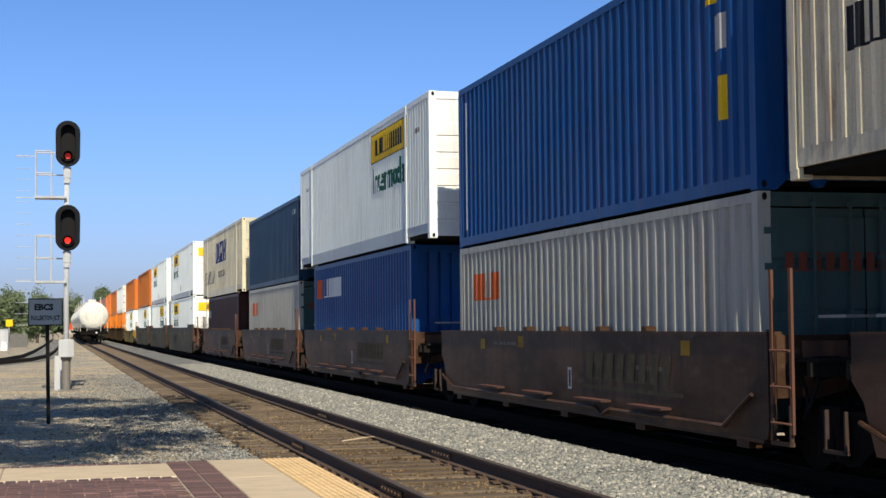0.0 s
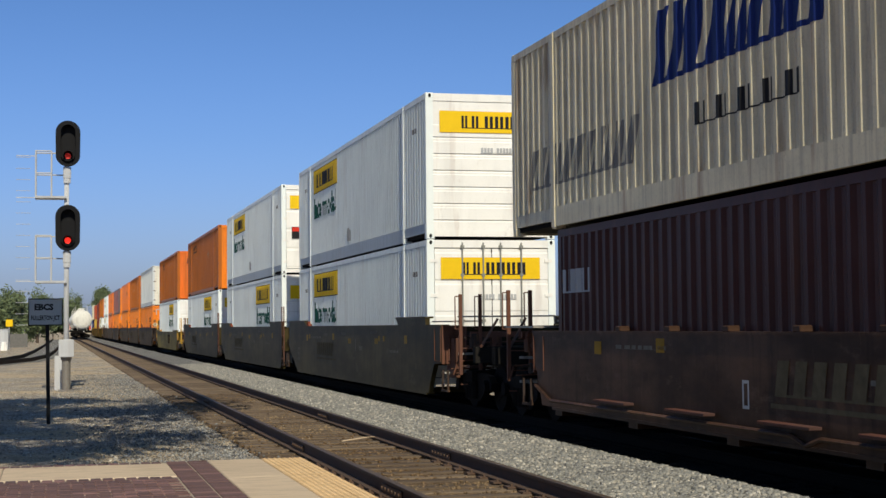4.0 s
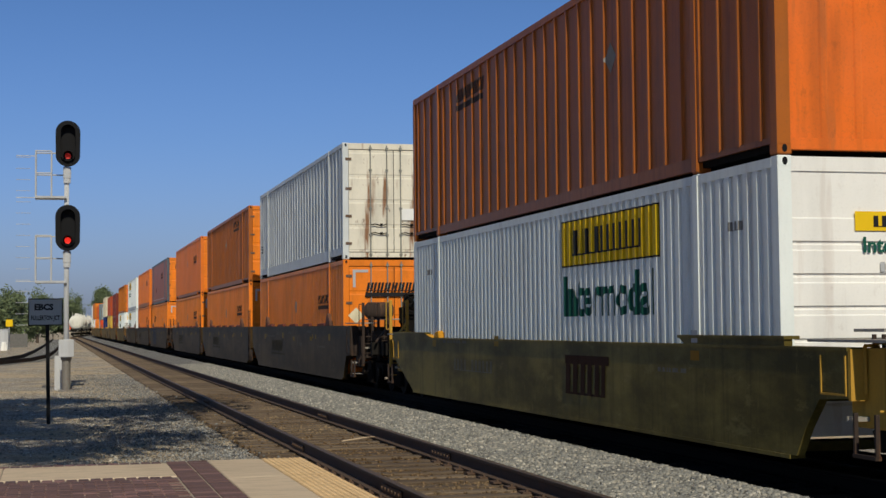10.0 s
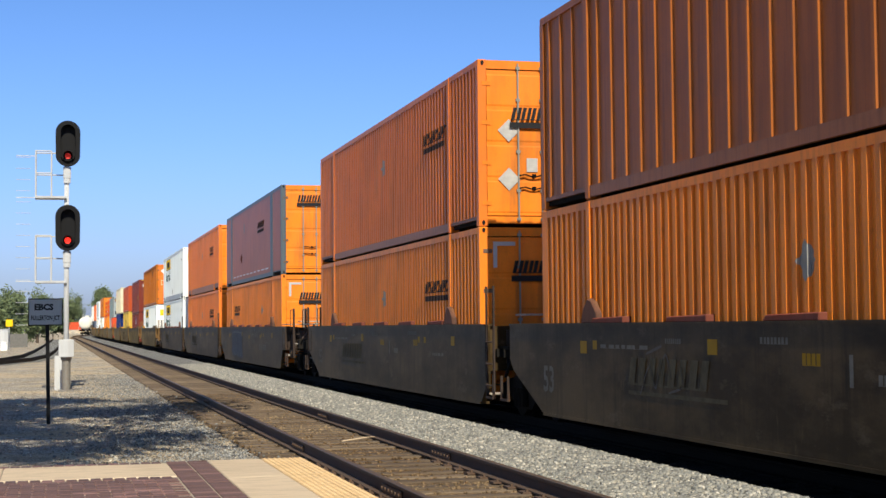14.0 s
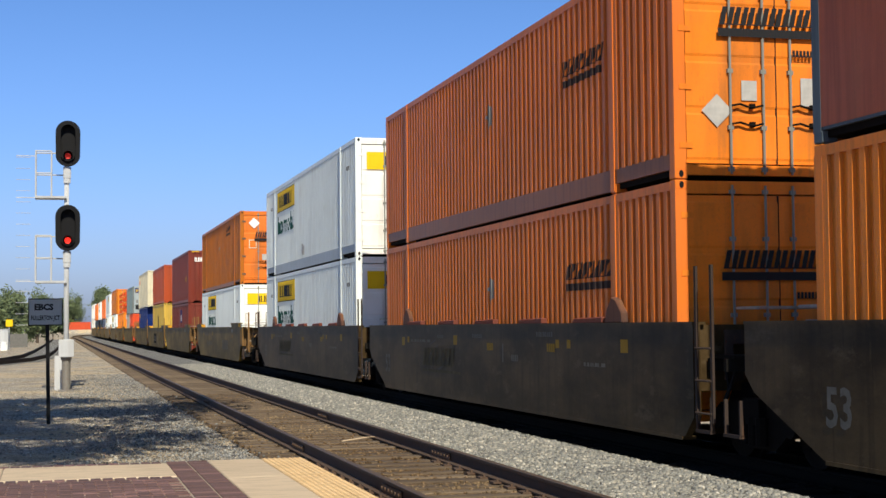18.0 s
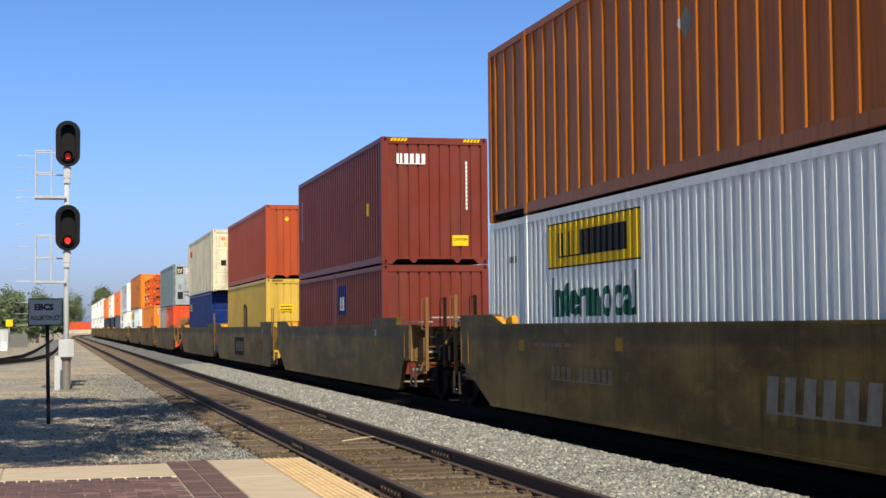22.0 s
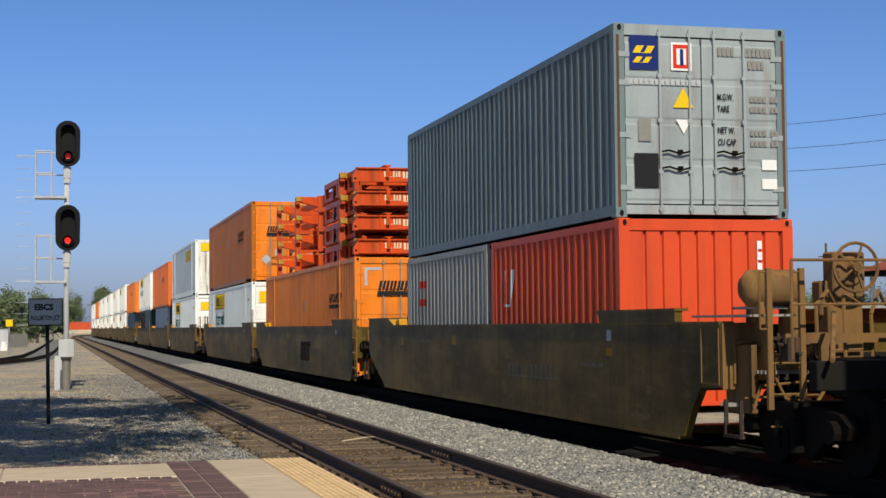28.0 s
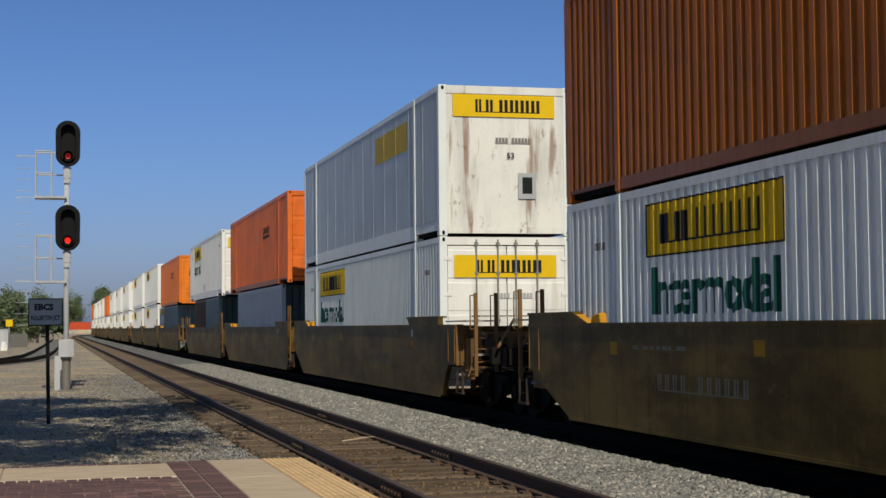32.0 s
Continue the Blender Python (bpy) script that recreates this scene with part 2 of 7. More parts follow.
def tube(bm, a, b, r, n=8, r2=None):
    a, b = Vector(a), Vector(b)
    q = (b - a).to_track_quat("Z", "Y")
    rings = []
    for p, rr in ((a, r), (b, r if r2 is None else r2)):
        rings.append([bm.verts.new(p + q @ Vector((rr * math.cos(2 * math.pi * i / n), rr * math.sin(2 * math.pi * i / n), 0))) for i in range(n)])
    for i in range(n):
        bm.faces.new((rings[0][i], rings[0][(i + 1) % n], rings[1][(i + 1) % n], rings[1][i]))
    bm.faces.new(rings[0][::-1])
    bm.faces.new(rings[1])


def prism(bm, pts, axis, a, b):
    """Extrude the polygon pts (two numbers a point) along axis x, y or z from a to b."""
    def at(p, d):
        return {"x": (d, p[0], p[1]), "y": (p[0], d, p[1]), "z": (p[0], p[1], d)}[axis]
    lo = [bm.verts.new(at(p, a)) for p in pts]
    hi = [bm.verts.new(at(p, b)) for p in pts]
    n = len(pts)
    for i in range(n):
        bm.faces.new((lo[i], lo[(i + 1) % n], hi[(i + 1) % n], hi[i]))
    bm.faces.new(lo[::-1])
    bm.faces.new(hi)


def finish(name, bm, material, smooth=False):
    bmesh.ops.recalc_face_normals(bm, faces=bm.faces)
    me = bpy.data.meshes.new(name)
    bm.to_mesh(me)
    bm.free()
    me.materials.append(material)
    if smooth:
        for p in me.polygons:
            p.use_smooth = True
    return me


def mesh(key, material, build, smooth=False, bevel=0.0):
    """A mesh made once for each key and material."""
    k = (key, material.name)
    if k not in MESHES:
        bm = bmesh.new()
        build(bm)
        if bevel:
            bmesh.ops.bevel(bm, geom=list(bm.edges), offset=bevel, segments=1, affect="EDGES")
        MESHES[k] = finish(str(key if isinstance(key, str) else key[0]), bm, material, smooth)
    return MESHES[k]


def part(name, me, parent, at=(0, 0, 0), label="", rot=None):
    ob = new(name, me)
    ob.parent = parent
    ob.location = at
    if rot:
        ob.rotation_euler = rot
    if label:
        ob["label"] = label
    return ob


def thing(name, label, category, at=(0, 0, 0), group="", kind=""):
    ob = new(name)
    ob.location = at
    ob.empty_display_size = 0.2
    return tagged(ob, label, category, group, kind)


def solid(name, bm, material, label, category, at=(0, 0, 0), kind="", group="", smooth=False):
    ob = new(name, finish(name, bm, material, smooth))
    ob.location = at
    return tagged(ob, label, category, group, kind)


def lettering(body, size, bold=0.0):
    """Flat letters of the built-in font, as a mesh in x, y."""
    cu = bpy.data.curves.new("letters", "FONT")
    cu.body, cu.size, cu.offset, cu.resolution_u = body, size, bold, 2
    ob = bpy.data.objects.new("letters", cu)
    scene.collection.objects.link(ob)
    me = bpy.data.meshes.new_from_object(ob)
    bpy.data.objects.remove(ob)
    bm = bmesh.new()
    bm.from_mesh(me)
    bpy.data.meshes.remove(me)
    return bm


def quad(bm, x0, x1, y0, y1, slant=0.0):
    bm.faces.new([bm.verts.new(p) for p in ((x0, y0, 0), (x1, y0, 0), (x1 + slant, y1, 0), (x0 + slant, y1, 0))])


def twin_bars(bm, x, w, e, h, slant):
    """One block of a mark as two upright bars."""
    for a, b in ((0.0, 0.4), (0.62, 1.0)):
        v = [bm.verts.new((x + w * q + slant * y / h, y, 0)) for q, y in ((a, e), (b, e), (b, h), (a, h))]
        bm.faces.new(v)


def blocks(widths, h, gap, slant=0.0):
    """A row of plain blocks in the place of a word, on one thin base line."""
    bm = bmesh.new()
    x, last, e = 0, None, h * 0.07
    for w in widths:
        if w > 0:
            s = slant * e / h
            a, b, c, d = (bm.verts.new(p) for p in ((x, 0, 0), (x + w, 0, 0), (x + w + s, e, 0), (x + s, e, 0)))
            t0, t1 = bm.verts.new((x + slant, h, 0)), bm.verts.new((x + w + slant, h, 0))
            bm.faces.new((a, b, c, d))
            if w < 0.1:
                bm.faces.new((d, c, t1, t0))
            else:
                twin_bars(bm, x, w, e, h, slant)
                bmesh.ops.delete(bm, geom=[t0, t1], context="VERTS")
            if last:
                bm.faces.new((last[0], a, d, last[1]))
            last = (b, c)
        x += abs(w) + gap
    return bm


def rect(w, h):
    bm = bmesh.new()
    quad(bm, 0, w, 0, h)
    return bm


def diamond(r):
    bm = bmesh.new()
    bm.faces.new([bm.verts.new(p) for p in ((r, 0, 0), (2 * r, r, 0), (r, 2 * r, 0), (0, r, 0))])
    return bm


def column(hs, w):
    """Marks one above the other on a thin upright line."""
    bm = bmesh.new()
    y, last, e = 0, None, w * 0.12
    for h in hs:
        a, m, b, c, n, d = (bm.verts.new(p) for p in ((0, y, 0), (e, y, 0), (w, y, 0), (w, y + h, 0), (e, y + h, 0), (0, y + h, 0)))
        bm.faces.new((a, m, n, d))
        bm.faces.new((m, b, c, n))
        if last:
            bm.faces.new((last[0], last[1], m, a))
        last = (d, n)
        y += h * 1.35
    return bm


def frame_diamond(r, t):
    bm = bmesh.new()
    o = [(r, 0), (2 * r, r), (r, 2 * r), (0, r)]
    i = [(r, 2.4 * t), (2 * r - 2.4 * t, r), (r, 2 * r - 2.4 * t), (2.4 * t, r)]
    ov, iv = [bm.verts.new((*p, 0)) for p in o], [bm.verts.new((*p, 0)) for p in i]
    for k in range(4):
        bm.faces.new((ov[k], ov[(k + 1) % 4], iv[(k + 1) % 4], iv[k]))
    return bm


def narrow(bm, k):
    for v in bm.verts:
        v.co.x *= k
    return bm


# ---- the ground and the tracks ----
XC, XN = 8.416, 3.96  # centre lines of the loaded and of the empty track
CURVE_Y, CURVE_R = 300.0, 1000.0  # both bend to the right far off


def along(s, xc):
    """Place and heading on a track's centre line, s metres up the line."""
    if s <= CURVE_Y:
        return xc, s, 0.0
    a = (s - CURVE_Y) / CURVE_R
    return xc + CURVE_R * (1 - math.cos(a)), CURVE_Y + CURVE_R * math.sin(a), -a


bm = bmesh.new()
xs = [-2500, -300, -60, -20, -8, -3, 0, 1.5, 2.6, 5.4, 6.4, 10.6, 12, 20, 60, 300, 2500]
ys = [-800, -100, -20, 0, 10, 20, 30, 40, 60, 90, 140, 220, 320, 500, 900, 2500]
grid = [[bm.verts.new((x, y, -0.26)) for x in xs] for y in ys]
for j in range(len(ys) - 1):
    for i in range(len(xs) - 1):
        bm.faces.new((grid[j][i], grid[j][i + 1], grid[j + 1][i + 1], grid[j + 1][i]))
solid("ground", bm, M_GROUND, "dusty grey gravel ground beside the railway", "ground", kind="structure")


def strip(name, material, profile, xc, stations, label, category, kind="structure", wobble=0.0):
    """A long bed swept along a track from a cross profile of (x, z)."""
    bm = bmesh.new()
    rnd = random.Random(5)
    rows = []
    for s in stations:
        x, y, a = along(s, xc)
        c, d = math.cos(a), math.sin(a)
        rows.append([bm.verts.new((x + px * c, y + px * d, pz + rnd.uniform(-wobble, wobble))) for px, pz in profile])
    for r0, r1 in zip(rows, rows[1:]):
        for i in range(len(profile) - 1):
            bm.faces.new((r0[i], r0[i + 1], r1[i + 1], r1[i]))
    return solid(name, bm, material, label, category, kind=kind)


FAR = [-30, -10, 0, 8] + [8 + 0.5 * i for i in range(1, 100)] + [60 + 8 * i for i in range(0, 80)]
strip("ballast_bed", M_SHADEBED, [(-1.72, -0.26), (-1.3, -0.225), (-1.15, -0.2), (-0.9, -0.19), (0.9, -0.19), (1.45, -0.2), (2.0, -0.34)], XC, FAR, "near-black ballast with the train's shade in its colour", "ballast", wobble=0.02)
strip("ballast_shoulder", M_BALLAST, [(-1.35, -0.215), (-1.0, -0.17), (-0.3, -0.14), (0.3, -0.115), (0.52, -0.11), (0.72, -0.17), (0.9, -0.24)], XN + 2.22, FAR, "pale grey crushed stone between the two tracks", "ballast", wobble=0.02)
strip("track_bed", M_TRACKBED, [(-1.42, -0.30), (-1.12, -0.212), (-0.5, -0.205), (0.5, -0.205), (1.2, -0.21)], XN, FAR, "brown oily ballast between weathered sleepers", "track bed", wobble=0.012)

RAIL = [(-0.07, -0.17), (0.07, -0.17), (0.07, -0.155), (0.012, -0.135), (0.012, -0.045), (0.036, -0.035), (0.036, -0.006), (0.028, 0.0), (-0.028, 0.0), (-0.036, -0.006), (-0.036, -0.035), (-0.012, -0.045), (-0.012, -0.135), (-0.07, -0.155)]


def railway(xc, name, label, first, count, ties_from, single, steel=M_RAIL, head=M_RAILTOP, wood=M_TIE):
    track = thing(name, label, "railway track", kind="structure")
    st = [-30, 0, 60, 120, 180, 240, 300] + [300 + 20 * i for i in range(1, 20)]
    for sx in (-0.7535, 0.7535):
        def build(bm):
            rows = []
            for s in st:
                x, y, a = along(s, xc)
                rows.append([bm.verts.new((x + (px + sx) * math.cos(a), y + (px + sx) * math.sin(a), pz)) for px, pz in RAIL])
            for r0, r1 in zip(rows, rows[1:]):
                for i in range(len(RAIL)):
                    bm.faces.new((r0[i], r0[(i + 1) % len(RAIL)], r1[(i + 1) % len(RAIL)], r1[i]))
        me = mesh(("rail", xc, sx), steel, build)
        me.materials.append(head)
        for p in me.polygons:
            if p.center.z > -0.008:
                p.material_index = 1
        part("rail", me, track)
    def tie(bm):
        box(bm, -1.3, 1.3, -0.115, 0.115, -0.36, -0.185)
    rnd = random.Random(3)
    me = mesh("sleeper", wood, tie, bevel=0.012)
    def spike(bm):
        box(bm, -0.16, 0.16, -0.09, 0.09, -0.185, -0.165)
        for px in (-0.1, 0.1):
            box(bm, px - 0.012, px + 0.012, -0.05, -0.026, -0.17, -0.14)
    plate = mesh("tie_plate", steel, spike)
    for i in range(single):
        y = ties_from + 0.53 * i
        o = part("sleeper", me, track, (xc + rnd.uniform(-0.03, 0.03), y, rnd.uniform(-0.012, 0.004)), rot=(0, 0, rnd.uniform(-0.012, 0.012)))
        if i < 18:
            for sx in (-0.7535, 0.7535):
                part("tie_plate", plate, track, (xc + sx, y, 0.002))
    bm = bmesh.new()
    for i in range(single, count):
        s = ties_from + 0.53 * i
        x, y, a = along(s, xc)
        n0 = len(bm.verts)
        box(bm, -1.3, 1.3, -0.115, 0.115, -0.36, -0.185)
        bm.verts.ensure_lookup_table()
        for v in bm.verts[n0:]:
            v.co = (x + v.co.x * math.cos(a) - v.co.y * math.sin(a), y + v.co.x * math.sin(a) + v.co.y * math.cos(a), v.co.z)
    ob = part("sleepers_far_off", finish("sleepers", bm, wood), track)
    ob["kind"] = "stuff"
    # bolted joint bars
    def bars(bm):
        for sx in (-0.035, 0.02):
            box(bm, sx, sx + 0.015, -0.46, 0.46, -0.13, -0.05)
        for k in range(6):
            tube(bm, (-0.05, -0.38 + 0.152 * k, -0.09), (0.05, -0.38 + 0.152 * k, -0.09), 0.018, 6)
    me = mesh("joint_bar", M_RAIL, bars)
    if name == "empty_track":
        for sx, y in ((-0.7535, 33.4), (0.7535, 27.3), (0.7535, 18.6), (-0.7535, 20.5), (-0.7535, 14.6)):
            part("joint_bar", me, track, (xc + sx, y, 0))
    return track


railway(XN, "empty_track", "rusty empty railway track on weathered wooden sleepers", 0, 520, 9.5, 150)
# rails and sleepers coloured near-black for the shade below the cars
railway(XC, "loaded_track", "railway track coloured near-black for the shade under the freight train", 0, 520, 6.0, 60, M_TRUCK, M_RUBBER, M_TRUCK)


# ---- containers ----
def profile(style, length):
    """Breaks (y, depth) of a side wall; depth 0 is flush with the frame, negative lies inside."""
    a, b = 0.14, length - 0.14
    if style == "corrugated":
        n = int((b - a) / 0.278)
        p = (b - a) / n
        out = []
        for i in range(n):
            y = a + i * p
            out += [(y, -0.036), (y + 0.25 * p, -0.036), (y + 0.5 * p, -0.002), (y + 0.75 * p, -0.002)]
        return out + [(b, -0.036)]
    if style == "pressed":
        n = int((b - a) / 0.23)
        p = (b - a) / n
        out = []
        for i in range(n):
            y = a + i * p
            out += [(y, -0.036), (y + 0.43 * p, -0.038), (y + 0.5 * p, -0.002), (y + 0.93 * p, -0.002)]
        return out + [(b, -0.036)]
    if style == "ribbed":
        n = int((b - a) / 0.5)
        p = (b - a) / n
        out = [(a, -0.032)]
        for i in range(n):
            y = a + (i + 0.5) * p
            out += [(y - 0.045, -0.032), (y - 0.028, -0.002), (y + 0.028, -0.002), (y + 0.045, -0.032)]
        return out + [(b, -0.032)]
    if style == "flat":
        return [(a, -0.004), (b, -0.004)]
    n = int((b - a) / 1.22)
    p = (b - a) / n
    out = [(a, -0.006)]
    for i in range(1, n):
        out += [(a + i * p - 0.03, -0.006), (a + i * p - 0.028, -0.001), (a + i * p + 0.028, -0.001), (a + i * p + 0.03, -0.006)]
    return out + [(b, -0.006)]


def depth_at(prof, y):
    for (y0, d0), (y1, d1) in zip(prof, prof[1:]):
        if y0 <= y <= y1:
            return d0 + (d1 - d0) * (y - y0) / max(1e-6, y1 - y0)
    return 0.0


def side_decal(box_ob, key, make, material, y, z, W, prof, name="lettering", label=""):
    """Lay a flat mark onto a corrugated side: its x runs towards -y, its y up."""
    k = ("decal", key, round(y, 2), round(z, 2), len(prof), material.name)
    if k not in MESHES:
        bm = make()
        for v in bm.verts:
            v.co = Vector((0, y - v.co.x, z + v.co.y))
        lo, hi = min(v.co.y for v in bm.verts), max(v.co.y for v in bm.verts)
        for py, _ in prof:
            if lo < py < hi:
                bmesh.ops.bisect_plane(bm, geom=bm.verts[:] + bm.edges[:] + bm.faces[:], plane_co=(0, py, 0), plane_no=(0, 1, 0), dist=1e-5)
        for v in bm.verts:
            v.co.x = -W / 2 - depth_at(prof, v.co.y) - 0.004
        for f in bm.faces:
            f.normal_update()
            if f.normal.x > 0:
                f.normal_flip()
        me = bpy.data.meshes.new(name)
        bm.to_mesh(me)
        bm.free()
        me.materials.append(material)
        MESHES[k] = me
    return part(name, MESHES[k], box_ob, label=label)


def end_decal(box_ob, key, make, material, x, z, y=-0.03, name="lettering", label=""):
    """Lay a flat mark onto the end that faces -y."""
    k = ("end_decal", key, material.name)
    if k not in MESHES:
        bm = make()
        for v in bm.verts:
            v.co = Vector((v.co.x, 0, v.co.y))
        for f in bm.faces:
            f.normal_update()
            if f.normal.y > 0:
                f.normal_flip()
        me = bpy.data.meshes.new(name)
        bm.to_mesh(me)
        bm.free()
        me.materials.append(material)
        MESHES[k] = me
    return part(name, MESHES[k], box_ob, (x, y, z), label)


def container(label, length, height, width, paint_mat, style, front, end_mat=None, frame_mat=None, near=True, group="containers on the freight train", rail=None, rail_mat=None):
    """An intermodal container: y from 0 at its camera-side end, z from 0, x centred."""
    c = thing("shipping_container", label, "container", group=group)
    L, H, W = length, height, width
    end_mat = end_mat or paint_mat
    frame_mat = frame_mat or paint_mat
    prof = profile(style, L)
    rb = rail or (0.3 if L > 15 else 0.16)
    rail_mat = rail_mat or (M_RAILGREY if paint_mat is M_JB else frame_mat)
    z0, z1 = rb, H - 0.11

    def side(bm, sx):
        lo, hi = [], []
        for y, d in prof:
            x = sx * (W / 2 + d)
            lo.append(bm.verts.new((x, y, z0)))
            hi.append(bm.verts.new((x, y, z1)))
        for i in range(len(prof) - 1):
            bm.faces.new((lo[i], lo[i + 1], hi[i + 1], hi[i]))
        inner = [bm.verts.new((sx * (W / 2 - 0.05), y, z)) for y, z in ((prof[0][0], z0), (prof[-1][0], z0), (prof[-1][0], z1), (prof[0][0], z1))]
        bm.faces.new(inner)
    part("side_wall", mesh(("side_wall", style, L, H, W, rb, -1), paint_mat, lambda bm: side(bm, -1)), c)
    part("side_wall", mesh(("side_wall", style, L, H, W, rb, 1), paint_mat, lambda bm: side(bm, 1)), c)

    def roof(bm):
        n = max(6, int(L / 0.6))
        pts = [(0.08, H - 0.075)]
        for i in range(n):
            y, q = 0.1 + (L - 0.2) * i / n, (L - 0.2) / n
            pts += [(y, H - 0.034), (y + 0.06, H - 0.016), (y + q * 0.7, H - 0.016), (y + q * 0.7 + 0.06, H - 0.034)]
        pts.append((L - 0.08, H - 0.075))
        prism(bm, pts, "x", -W / 2 + 0.05, W / 2 - 0.05)
    part("roof", mesh(("roof", L, H, W), paint_mat, roof), c)
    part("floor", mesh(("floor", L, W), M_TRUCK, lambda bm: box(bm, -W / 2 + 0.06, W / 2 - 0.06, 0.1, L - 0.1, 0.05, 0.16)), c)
    long = L > 13
    px = 1.98 if L > 15 else 0.76
    for sx in (-1, 1):
        if L > 15:
            for y in (0.15, L - px):
                part("end_rail", mesh(("end_rail", W, sx, rb), rail_mat, lambda bm: box(bm, min(sx * (W / 2 - 0.05), sx * (W / 2 - 0.01)), max(sx * (W / 2 - 0.05), sx * (W / 2 - 0.01)), 0, px - 0.15, 0.12, rb + 0.015)), c, (0, y, 0))
        part("top_rail", mesh(("top_rail", L, H, W, sx), frame_mat, lambda bm: box(bm, min(sx * (W / 2 - 0.07), sx * W / 2), max(sx * (W / 2 - 0.07), sx * W / 2), 0.15, L - 0.15, H - 0.115, H - 0.012)), c)
        part("bottom_rail", mesh(("bottom_rail", L, W, sx, rb), rail_mat, lambda bm: box(bm, min(sx * (W / 2 - 0.06), sx * W / 2), max(sx * (W / 2 - 0.06), sx * W / 2), (px if L > 15 else 0.15), L - (px if L > 15 else 0.15), 0.03, rb + 0.015)), c)
    for sx in (-1, 1):
        for y in (0.0, L - 0.15):
            part("corner_post", mesh(("corner_post", H), frame_mat, lambda bm: box(bm, -0.075, 0.075, 0, 0.15, 0.1, H - 0.1)), c, (sx * (W / 2 - 0.075), y, 0))
        if long:
            for y in (px, L - px - 0.14):
                part("lift_post", mesh(("lift_post", H), frame_mat, lambda bm: box(bm, -0.03, 0.03, 0, 0.14, 0.02, H - 0.02)), c, (sx * (W / 2 - 0.018), y, 0))
        if near:
            ys = [0.0, L - 0.178] + ([px - 0.02, L - px - 0.16] if long else [])
            for y in ys:
                for z in (0.0, H - 0.118):
                    def cast(bm):
                        box(bm, -0.081, 0.081, 0, 0.178, 0, 0.118)
                    part("corner_casting", mesh("corner_casting", frame_mat, cast, bevel=0.01), c, (sx * (W / 2 - 0.083), y, z))
                    if y == 0.0:
                        part("casting_hole", mesh("casting_hole", M_BLACK, lambda bm: prism(bm, [(0.03 * math.cos(a) , 0.042 * math.sin(a)) for a in [k * math.pi / 5 for k in range(10)]], "y", -0.002, 0.01)), c, (sx * (W / 2 - 0.083), -0.001, z + 0.06))
    ex = W / 2 - 0.15
    ends(c, L, H, W, ex, front, end_mat, near)
    return c, prof


